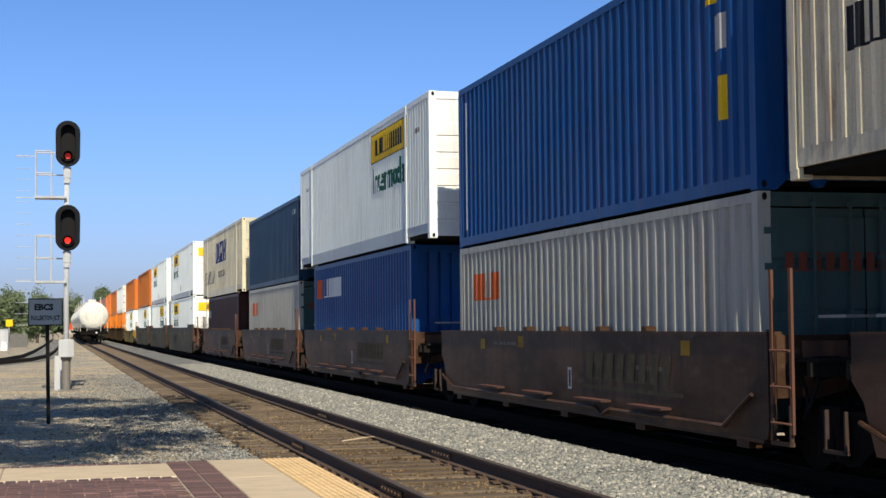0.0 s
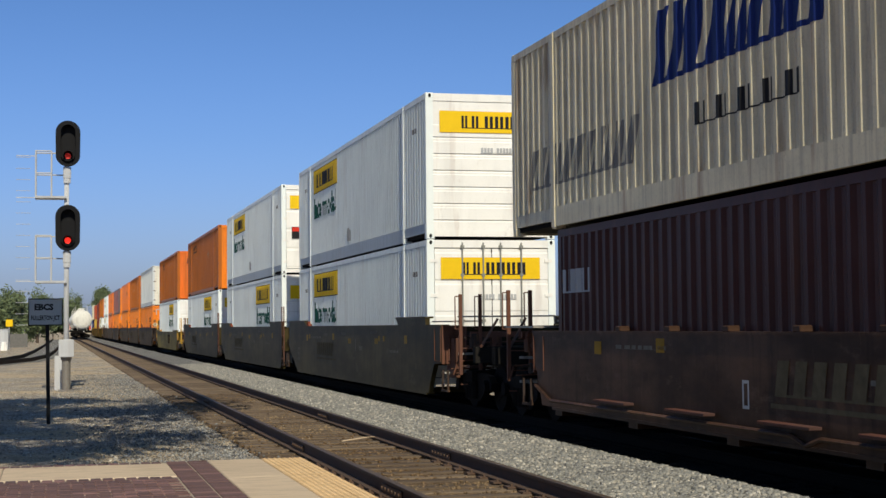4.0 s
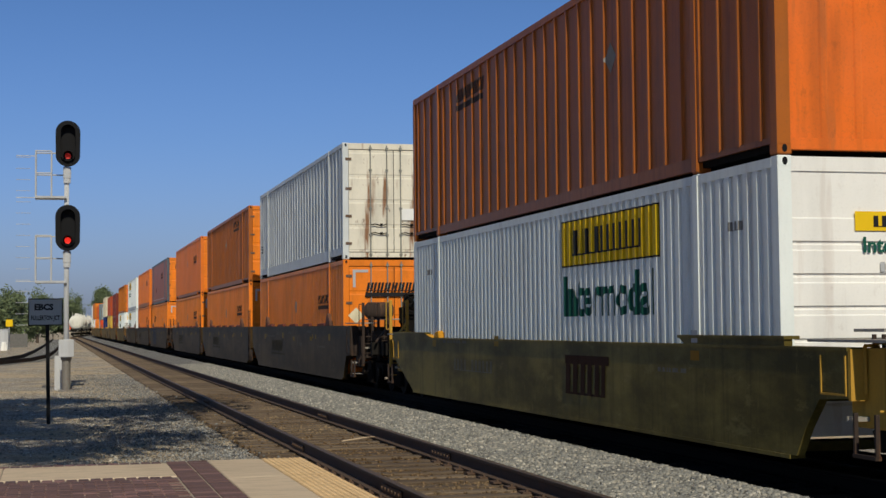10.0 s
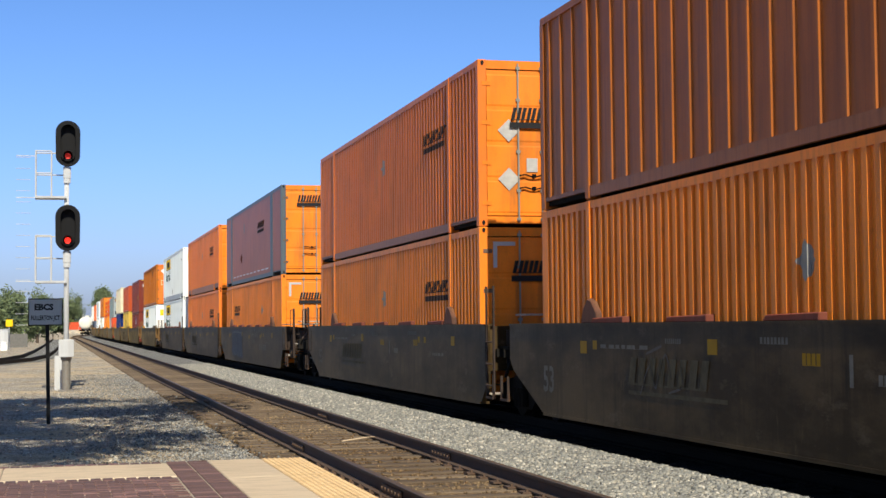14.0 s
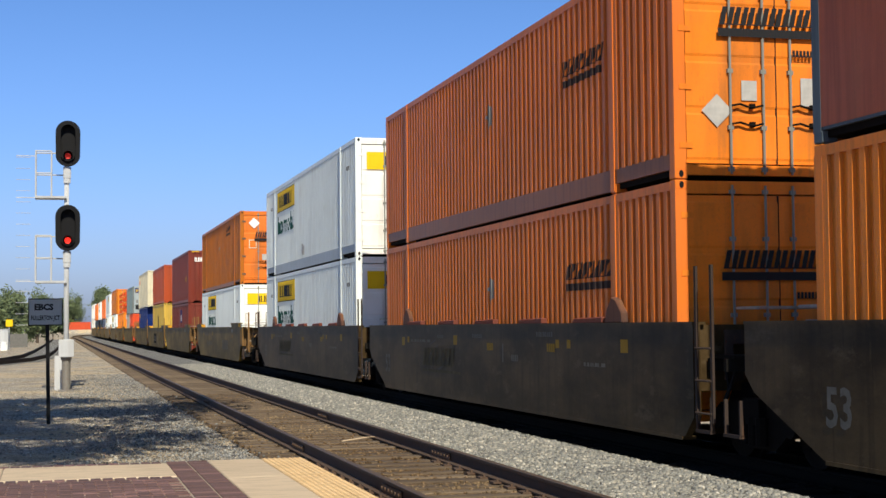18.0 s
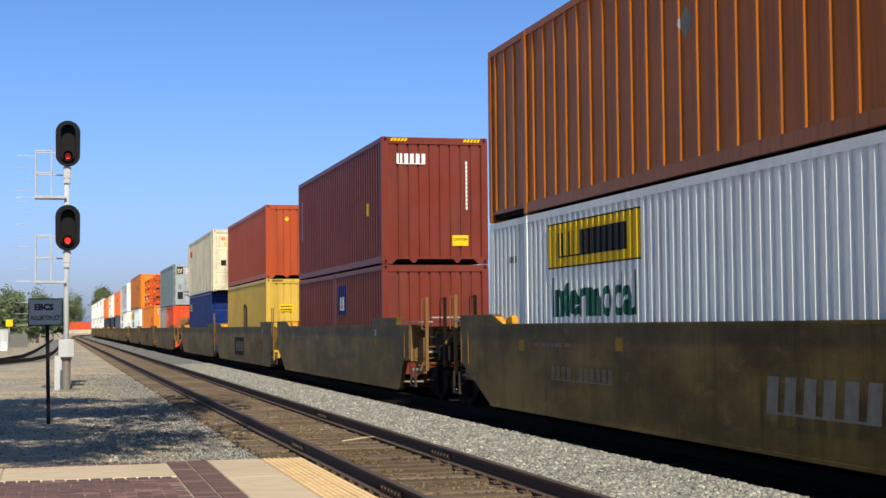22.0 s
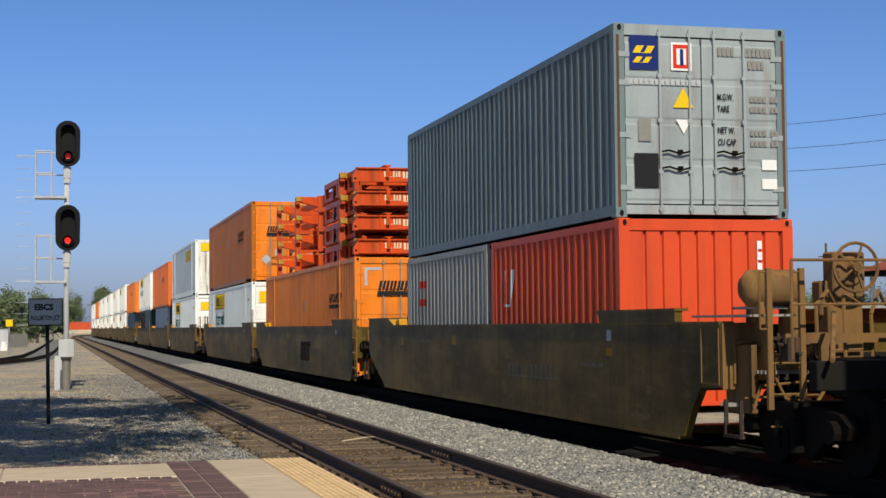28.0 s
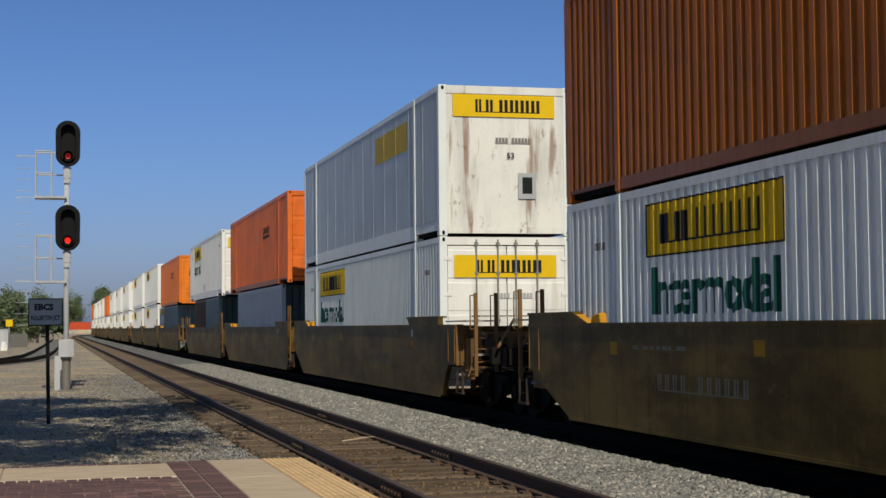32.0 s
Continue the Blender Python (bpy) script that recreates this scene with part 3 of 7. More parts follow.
def ends(c, L, H, W, ex, front, end_mat, near):
    part("header", mesh(("header", H, W), end_mat, lambda bm: box(bm, -ex, ex, 0.0, 0.12, H - 0.16, H - 0.01)), c)
    def sill(bm):
        if L > 15 or front != "corrugated":
            box(bm, -ex, ex, 0.0, 0.12, 0.05, 0.17)
            return
        box(bm, -ex, ex, 0.0, 0.12, 0.115, 0.17)
        for sx in (-1, 1):
            prism(bm, [(sx * ex, 0.0), (sx * ex, 0.115), (sx * (ex - 0.2), 0.115), (sx * (ex - 0.08), 0.0)], "y", 0.002, 0.1)
            prism(bm, [(sx * 0.42, 0.115), (sx * 0.62, 0.115), (sx * 0.54, 0.03), (sx * 0.48, 0.03)], "y", 0.002, 0.1)
    part("end_sill", mesh(("end_sill", W, L > 15, front == "corrugated"), end_mat, sill), c)

    def back(bm):
        n, pts = 9, []
        for i in range(n):
            x, p = -ex + 2 * ex * i / n, 2 * ex / n
            pts += [(x, L - 0.03), (x + p * 0.55, L - 0.03), (x + p * 0.7, L - 0.06), (x + p * 0.86, L - 0.06)]
        pts += [(ex, L - 0.03), (ex, L - 0.1), (-ex, L - 0.1)]
        prism(bm, pts, "z", 0.02, H - 0.02)
    part("rear_end", mesh(("rear_end", H, W, L), end_mat, back), c)
    if front == "corrugated":
        def nose(bm):
            n = 9
            pts = []
            for i in range(n):
                x, p = -ex + 2 * ex * i / n, 2 * ex / n
                pts += [(x, 0.022), (x + p * 0.78, 0.022), (x + p * 0.82, 0.07), (x + p * 0.96, 0.07)]
            pts.append((ex, 0.022))
            lo = [bm.verts.new((x, y, 0.17)) for x, y in pts]
            hi = [bm.verts.new((x, y, H - 0.16)) for x, y in pts]
            for i in range(len(pts) - 1):
                bm.faces.new((lo[i], lo[i + 1], hi[i + 1], hi[i]))
        part("end_wall", mesh(("nose", H, W), end_mat, nose), c)
    elif front in ("nose", "smooth"):
        def nose(bm):
            pts = [(0.06, 0.17), (0.018, 0.17)]
            if front == "nose":
                for k in range(6):
                    z = 0.34 + k * 0.33
                    pts += [(0.018, z), (0.03, z + 0.012), (0.03, z + 0.03), (0.006, z + 0.045), (0.006, z + 0.27), (0.018, z + 0.285)]
            pts += [(0.018, H - 0.16), (0.06, H - 0.16)]
            prism(bm, pts, "x", -ex, ex)
        part("end_wall", mesh((front + "_wall", H, W), end_mat, nose), c)
    elif front == "sheet":
        def nose(bm):
            pts = [(-ex, 0.06), (-ex, 0.018)]
            for k in range(1, 6):
                x = -ex + 2 * ex * k / 6
                pts += [(x - 0.05, 0.018), (x - 0.03, 0.006), (x + 0.03, 0.006), (x + 0.05, 0.018)]
            pts += [(ex, 0.018), (ex, 0.06)]
            prism(bm, pts, "z", 0.17, H - 0.16)
        part("end_wall", mesh(("sheet_wall", H, W), end_mat, nose), c)
    else:  # two hinged doors with lock rods
        for sx in (-1, 1):
            def leaf(bm):
                h = (H - 0.42) / 4
                pts = [(0.06, 0.19), (0.022, 0.19)]
                for k in range(4):
                    z = 0.23 + k * h
                    pts += [(0.022, z), (0.008, z + 0.03), (0.008, z + h - 0.09), (0.022, z + h - 0.06)]
                pts += [(0.022, H - 0.18), (0.06, H - 0.18)]
                prism(bm, pts, "x", 0.012, ex - 0.005)
            d = part("door", mesh(("door_leaf", H, W), end_mat, leaf), c, (0 if sx > 0 else -ex, 0, 0))
            part("gasket", mesh(("gasket", H), M_BLACK, lambda bm: box(bm, -0.008, 0.012, 0.012, 0.05, 0.19, H - 0.18)), d, (0 if sx > 0 else ex, 0, 0))
            if near:
                for rx in ((0.18, 0.61) if sx > 0 else (ex - 0.18, ex - 0.61)):
                    def rod(bm):
                        tube(bm, (0, -0.026, 0.06), (0, -0.026, H - 0.06), 0.016, 8)
                        for z in (0.12, 0.62, 1.3, H - 0.7, H - 0.14):
                            box(bm, -0.035, 0.035, -0.036, 0.012, z - 0.025, z + 0.025)
                    part("lock_rod", mesh(("lock_rod", H), M_ROD if L > 15 else end_mat, rod), d, (rx, 0, 0))
                for z in (0.66, 0.88):
                    def lever(bm):
                        pts = [(0.0, 0.0), (0.1, 0.02), (0.2, -0.01), (0.3, -0.015), (0.4, 0.01)]
                        for (a, e), (b, f) in zip(pts, pts[1:]):
                            tube(bm, (a, -0.05, e), (b, -0.05, f), 0.014, 6)
                        box(bm, 0.24, 0.3, -0.052, 0.0, -0.03, 0.03)
                    part("lock_handle", mesh("lock_handle", M_TRUCK, lever), d, (0.19 if sx > 0 else ex - 0.6, 0, z))
                for z in (0.4, 1.1, 1.8, H - 0.42):
                    part("hinge", mesh("hinge", M_CAST if front == "rusty" else end_mat, lambda bm: box(bm, -0.08, 0.08, -0.01, 0.02, -0.035, 0.035)), d, ((ex if sx > 0 else 0), 0, z))


def jb_marks(c, prof, L, W, rear_logo=True, word=True, z=2.02, dy=0.0):
    """A yellow banner with dark blocks, and the green word below it, on the side."""
    y = ((L - 2.6) if rear_logo == "rear" else (6.9 if rear_logo else 5.6)) + dy
    side_decal(c, ("banner", L), lambda: rect(3.7, 0.66), M_YEL, y, z, W, prof, "logo_panel", "yellow logo panel")
    side_decal(c, ("bannerframe", L), lambda: frame_shape(3.7, 0.66, 0.022), M_INK, y, z + 0.001, W - 0.004 + 0.012, prof, "logo_border")
    side_decal(c, ("bannerword", L), lambda: blocks([0.26, -0.02, 0.3, -0.06, 0.36, 0.36, 0.36, 0.36], 0.36, 0.09), M_INK, y - 0.45, z + 0.15, W + 0.006, prof, "logo")
    if word:
        side_decal(c, ("word", L), lambda: lettering("Intermodal", 0.78, 0.022), M_GREEN, y - 0.12, z - 0.68, W, prof, "lettering", "green lettering")


def frame_shape(w, h, t):
    bm = bmesh.new()
    o = [bm.verts.new((*p, 0)) for p in ((0, 0), (w, 0), (w, h), (0, h))]
    n = [bm.verts.new((*p, 0)) for p in ((t, t), (w - t, t), (w - t, h - t), (t, h - t))]
    for k in range(4):
        bm.faces.new((o[k], o[(k + 1) % 4], n[(k + 1) % 4], n[k]))
    return bm


def jb_end(c, z, w=2.05, left=-1.05, word=False):
    end_decal(c, ("jbend", w), lambda: rect(w, w * 0.21), M_YEL, left, z, -0.012, "logo_panel", "yellow logo panel")
    g = w / 2.05
    end_decal(c, ("jbendblocks", w), lambda: blocks([0.12 * g, -0.0, 0.14 * g, -0.04, 0.17 * g, 0.17 * g, 0.17 * g, 0.17 * g], 0.25 * g, 0.045 * g), M_INK, left + w * 0.22, z + 0.085 * g, -0.016, "logo")
    if word:
        end_decal(c, "jbword", lambda: lettering("Intermodal", 0.22, 0.006), M_GREEN, left + w * 0.08, z - 0.22, -0.016)


def sn_marks(c, prof, L, W, y, z=1.84, s=0.8):
    """Dark slanted blocks over a bar, on an orange side."""
    side_decal(c, ("snside", s), lambda: blocks([0.2 * s] * 9, 0.28 * s, 0.035, 0.08), M_INKWORN, y, z, W, prof, "logo", "dark logo blocks")
    side_decal(c, ("snbar", s), lambda: rect(2.15 * s, 0.13 * s), M_INKWORN, y, z - 0.2 * s, W, prof, "logo_bar")


def sn_end(c, z, x=-0.8, y=-0.03):
    end_decal(c, "snend", lambda: blocks([0.16] * 9, 0.22, 0.022, 0.05), M_INK, x, z, y, "logo", "dark logo blocks")
    end_decal(c, "snendbar", lambda: rect(1.62, 0.1), M_INK, x - 0.02, z - 0.14, y, "logo_bar")
    end_decal(c, "snnum", lambda: blocks([0.035] * 6, 0.08, 0.012), M_INK, x + 0.95, z - 0.36, y, "number_strip")


M_PATCH = plain("worn_patch", (0.46, 0.45, 0.43), 0.8, 0.6)
M_STAINRUST = plain("rust_stain", (0.20, 0.055, 0.03), 0.9, 0.7)
M_SMUDGE = plain("grey_smudge", (0.34, 0.33, 0.30), 0.9, 0.7)
M_INKWORN = plain("ink_worn", (0.075, 0.052, 0.045), 0.8, 0.6)
H9, H8, W53, W40 = 2.906, 2.6, 2.66, 2.50
L53, L45, L40, L20 = 16.154, 13.716, 12.192, 6.058


def jb(front="door", mat=None, rear=True, style="pressed", near=True, word=True, note="", dy=0.0, wide=True):
    m = mat or M_JB
    c, prof = container("white corrugated container with a yellow logo panel" + note, L53, H9, W53, m, style, front, M_JBW, m, near)
    jb_marks(c, prof, L53, W53, rear, word, dy=dy)
    jb_end(c, 2.12 if wide else 2.14, *((2.05, -1.05) if wide else (0.95, -0.48)), word=not wide)
    if near and rear != False:
        side_decal(c, ("patch", rear), lambda: blob(0.26, 0.22, 3), M_PATCH, 8.5 if rear == "rear" else 10.2, 0.36, W53, prof, "worn_patch", "grey worn patch")
    if near:
        end_decal(c, "serial", lambda: blocks([0.05] * 4 + [-0.05] + [0.05] * 6, 0.1, 0.015), M_SILV, -0.2, 1.72, -0.014, "number_strip")
        for y in (1.2, 15.0):
            side_decal(c, ("sideserial", y), lambda: blocks([0.05] * 4, 0.1, 0.035), M_FADED, y, 2.2, W53, prof, "number_strip")
    return c


def corner_mark(q):
    bm = bmesh.new()
    v = [bm.verts.new((q * a, b, 0)) for a, b in ((0, 0), (0.07, 0), (0.07, 0.38), (0.4, 0.38), (0.4, 0.45), (0, 0.45))]
    bm.faces.new((v[0], v[1], v[2], v[5]))
    bm.faces.new((v[2], v[3], v[4], v[5]))
    return bm


def blob(w, h, seed):
    """An uneven worn patch."""
    rnd = random.Random(seed)
    bm = bmesh.new()
    bm.faces.new([bm.verts.new((w + w * rnd.uniform(0.6, 1.1) * math.cos(a), h + h * rnd.uniform(0.6, 1.1) * math.sin(a), 0)) for a in [k * math.pi / 8 for k in range(16)]])
    return bm


def sn(style="ribbed", front="sheet", mat=None, y=6.4, near=True, diamonds=0, emat=None, note="", H=None, rail=0.17):
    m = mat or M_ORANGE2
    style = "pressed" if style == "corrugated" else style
    # ends default to sunlit amber, while sides may use a shaded orange
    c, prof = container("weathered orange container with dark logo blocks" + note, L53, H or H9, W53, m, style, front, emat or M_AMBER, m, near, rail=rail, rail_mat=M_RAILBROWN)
    sn_marks(c, prof, L53, W53, y, 2.35 if style == "ribbed" else 1.84)
    if near:
        side_decal(c, ("snpatch", style), lambda: diamond(0.21), M_SMUDGE, 8.1 if y < 8 else 5.0, 1.6, W53, prof, "placard", "grey worn diamond placard")
    doors = front in ("door", "rusty")
    sn_end(c, (2.1 if m is M_AMBER else 1.85) if doors else 2.3, -0.75, -0.05 if doors else -0.012)
    if doors and near and m is M_AMBER:
        for x, q in ((-1.08, 1), (1.08, -1)):
            end_decal(c, ("corner_mark", q), lambda: corner_mark(q), M_SILV, x, 2.2, 0.0, "corner_marking", "white reflective corner marking")
    if doors and near and m is not M_AMBER:
        for k, (x, z, w, h) in enumerate(((-0.46, 0.95, 0.2, 0.24), (0.32, 0.9, 0.19, 0.34), (0.78, 1.02, 0.18, 0.12))):
            end_decal(c, ("plate", k), lambda: rect(w, h), M_PATCH, x, z, -0.012, "document_holder", "grey document plate")
    for k in range(diamonds):
        end_decal(c, "placard", lambda: diamond(0.2), M_PATCH, -0.98, 0.62 + 0.85 * k, -0.012, "placard", "tan grey diamond placard")
    return c


def iso(label, L, H, mat, front="corrugated", emat=None, W=W40, near=True, fmat=None):
    return container(label, L, H, W, mat, "corrugated", front, emat, fmat, near)


# ---- well cars ----
def truck_meshes():
    def frame_build(bm):
        for sx in (-1, 1):
            x0, x1 = sx * 1.0 - 0.06, sx * 1.0 + 0.06
            prism(bm, [(-1.15, 0.5), (-0.95, 0.62), (-0.4, 0.66), (0.4, 0.66), (0.95, 0.62), (1.15, 0.5), (1.1, 0.38), (0.72, 0.36), (0.4, 0.16), (-0.4, 0.16), (-0.72, 0.36), (-1.1, 0.38)], "x", x0, x1)
            for y in (-0.88, 0.88):
                tube(bm, (sx * 0.99, y, 0.44), (sx * 1.14, y, 0.44), 0.12, 10)
            for k in (-0.18, 0.0, 0.18):
                tube(bm, (sx * 1.1, k, 0.2), (sx * 1.1, k, 0.5), 0.075, 8)
        box(bm, -1.15, 1.15, -0.2, 0.2, 0.42, 0.7)
    def wheels(bm):
        tube(bm, (-1.0, 0, 0), (1.0, 0, 0), 0.085, 10)
        for sx in (-1, 1):
            tube(bm, (sx * 0.69, 0, 0), (sx * 0.715, 0, 0), 0.455, 24)
            tube(bm, (sx * 0.715, 0, 0), (sx * 0.82, 0, 0), 0.42, 24)
            tube(bm, (sx * 0.80, 0, 0), (sx * 0.835, 0, 0), 0.2, 12)
            for k in range(3):
                a = k * 2.1
                box(bm, min(sx * 0.82, sx * 0.832), max(sx * 0.82, sx * 0.832), 0.27 * math.cos(a) - 0.03, 0.27 * math.cos(a) + 0.03, 0.27 * math.sin(a) - 0.03, 0.27 * math.sin(a) + 0.03)
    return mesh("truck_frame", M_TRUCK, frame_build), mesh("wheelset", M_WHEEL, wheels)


WHEELS = []  # every wheelset with the place of its truck on the train


def add_truck(car, y, base):
    fm, wm = truck_meshes()
    t = part("truck", fm, car, (0, y, 0), "grimy two-axle truck, under-car shade in its near-black")
    for dy in (-0.88, 0.88):
        w = part("wheelset", wm, t, (0, dy, 0.42))
        WHEELS.append((w, base + y + dy))


def ladder(car, x, y, z0, z1, mat, w=0.42, step=0.36):
    for dy in (0, w):
        part("ladder_stile", mesh(("ladder_stile", z0, z1), mat, lambda bm: box(bm, -0.014, 0.014, -0.026, 0.026, z0, z1)), car, (x, y + dy, 0))
    z = z0 + 0.1
    while z < min(z1, 1.55):
        part("rung", mesh(("ladder_rung", w), mat, lambda bm: tube(bm, (-0.02, 0, 0), (-0.02, w, 0), 0.014, 6)), car, (x, y, z))
        z += step


def hoop(car, x, y, z0, z1, d, mat):
    """A bent round grab iron."""
    def build(bm):
        tube(bm, (0, 0, z0), (0, 0, z1), 0.018, 6)
        tube(bm, (0, 0, z1), (d, 0, z1), 0.018, 6)
        tube(bm, (d, 0, z1), (d, 0, z0 + 0.3), 0.018, 6)
    part("grab_iron", mesh(("hoop", z0, z1, d), mat, build), car, (x, y, 0))


PALE_TAG = [[(0.0, 0.1), (0.3, 0.45), (0.5, 0.2), (0.8, 0.6), (1.0, 0.3)], [(0.9, 0.15), (1.3, 0.25), (1.25, 0.5)], [(0.2, 0.6), (0.7, 0.7)]]
FIELD_TAG = [[(0.1, 0.05), (0.25, 0.8), (0.5, 0.9), (0.6, 0.2), (0.9, 0.1)], [(0.9, 0.85), (1.1, 0.2), (1.4, 0.15), (1.6, 0.8)], [(1.8, 0.9), (1.7, 0.3), (2.1, 0.05), (2.5, 0.4), (2.3, 0.9)],
             [(2.7, 0.9), (2.8, 0.1), (3.2, 0.2), (3.3, 0.9)], [(0.2, 0.95), (1.5, 0.98), (3.3, 0.95)]]
WORD_TAG = [[(0.0, 0.1), (0.15, 0.3), (0.3, 0.05), (0.4, 0.3)], [(0.5, 0.3), (0.55, 0.05), (0.75, 0.1), (0.8, 0.3)], [(0.95, 0.28), (0.85, 0.15), (1.1, 0.1), (1.0, 0.0)], [(1.2, 0.05), (1.35, 0.32), (1.5, 0.05)],
            [(1.6, 0.3), (1.6, 0.05), (1.85, 0.25), (2.0, 0.02)], [(2.05, 0.3), (2.25, 0.1), (2.2, 0.0)]]
DARK_TAG = [[(0.0, 0.8), (0.25, 0.35), (0.5, 0.25), (0.6, 0.6)], [(0.7, 0.6), (0.95, 0.1), (1.2, -0.1)], [(0.9, 0.75), (1.15, 0.3), (1.5, 0.6), (1.45, 0.8)], [(1.7, 0.85), (1.9, 0.5), (2.3, 0.6), (2.3, 0.8)],
            [(2.1, 0.25), (2.4, 0.45), (2.7, 0.3)], [(2.6, 0.9), (2.8, 0.6), (3.2, 0.7)], [(2.9, 0.2), (3.2, 0.4), (3.5, 0.1)]]


def spray_field():
    """An uneven field of sprayed paint."""
    bm = bmesh.new()
    rnd = random.Random(6)
    top = [(0.12 * k, 1.12 + rnd.uniform(-0.05, 0.06)) for k in range(29)]
    low = [(0.12 * k + 0.25, 0.08 + rnd.uniform(-0.1, 0.12)) for k in range(29)]
    rows = [(bm.verts.new((*a, 0)), bm.verts.new((*b, 0))) for a, b in zip(top, low)]
    for (a, b), (c, d) in zip(rows, rows[1:]):
        bm.faces.new((b, d, c, a))
    return bm


def strokes(lines, w):
    """Sprayed lines as flat bent bands."""
    bm = bmesh.new()
    for pts in lines:
        fine = []
        for k in range(len(pts) - 1):
            p0, p1, p2, p3 = (Vector(pts[max(0, min(len(pts) - 1, k + d))]) for d in (-1, 0, 1, 2))
            for q in range(5):
                t = q / 5
                fine.append(0.5 * (2 * p1 + (p2 - p0) * t + (2 * p0 - 5 * p1 + 4 * p2 - p3) * t * t + (3 * p1 - p0 - 3 * p2 + p3) * t ** 3))
        fine.append(Vector(pts[-1]))
        last = None
        for k, p in enumerate(fine):
            d = (fine[min(k + 1, len(fine) - 1)] - fine[max(k - 1, 0)]).normalized()
            n = Vector((-d.y, d.x)) * w / 2 * (0.6 + 0.5 * math.sin(math.pi * k / len(fine)))
            row = (bm.verts.new((p.x + n.x, p.y + n.y, 0)), bm.verts.new((p.x - n.x, p.y - n.y, 0)))
            if last:
                bm.faces.new((last[0], last[1], row[1], row[0]))
            last = row
    return bm


def gusset(car, y, zt, gear):
    """A stiffening plate with a cut-out and a box behind it, between two joined wells."""
    def plate(bm):
        prism(bm, [(-1.08, zt - 0.62), (-0.98, zt - 0.66), (-0.98, zt - 0.06), (-1.08, zt - 0.06)], "y", -0.015, 0.015)
        prism(bm, [(-0.98, zt - 0.66), (-0.58, zt - 0.55), (-0.58, zt - 0.4), (-0.98, zt - 0.5)], "y", -0.015, 0.015)
        prism(bm, [(-0.98, zt - 0.22), (-0.58, zt - 0.22), (-0.58, zt - 0.06), (-0.98, zt - 0.06)], "y", -0.015, 0.015)
        prism(bm, [(-0.76, zt - 0.46), (-0.58, zt - 0.42), (-0.58, zt - 0.22), (-0.66, zt - 0.22)], "y", -0.015, 0.015)
    part("gusset_plate", mesh(("gusset_plate", zt), gear, plate), car, (0, y, 0))
    part("side_bearing", mesh(("side_bearing", zt), gear, lambda bm: box(bm, -0.55, 0.55, 0.02, 0.3, zt - 0.5, zt - 0.12), bevel=0.02), car, (0, y, 0))
    def hose(bm):
        pts = [(-1.12 + 0.05 * math.sin(k), -0.04 * k, zt - 0.35 - 0.5 * math.sin(math.pi * k / 8)) for k in range(9)]
        for a, b in zip(pts, pts[1:]):
            tube(bm, a, b, 0.02, 6)
    part("air_hose", mesh(("joint_hose", zt), M_BLACK, hose), car, (0, y, 0))


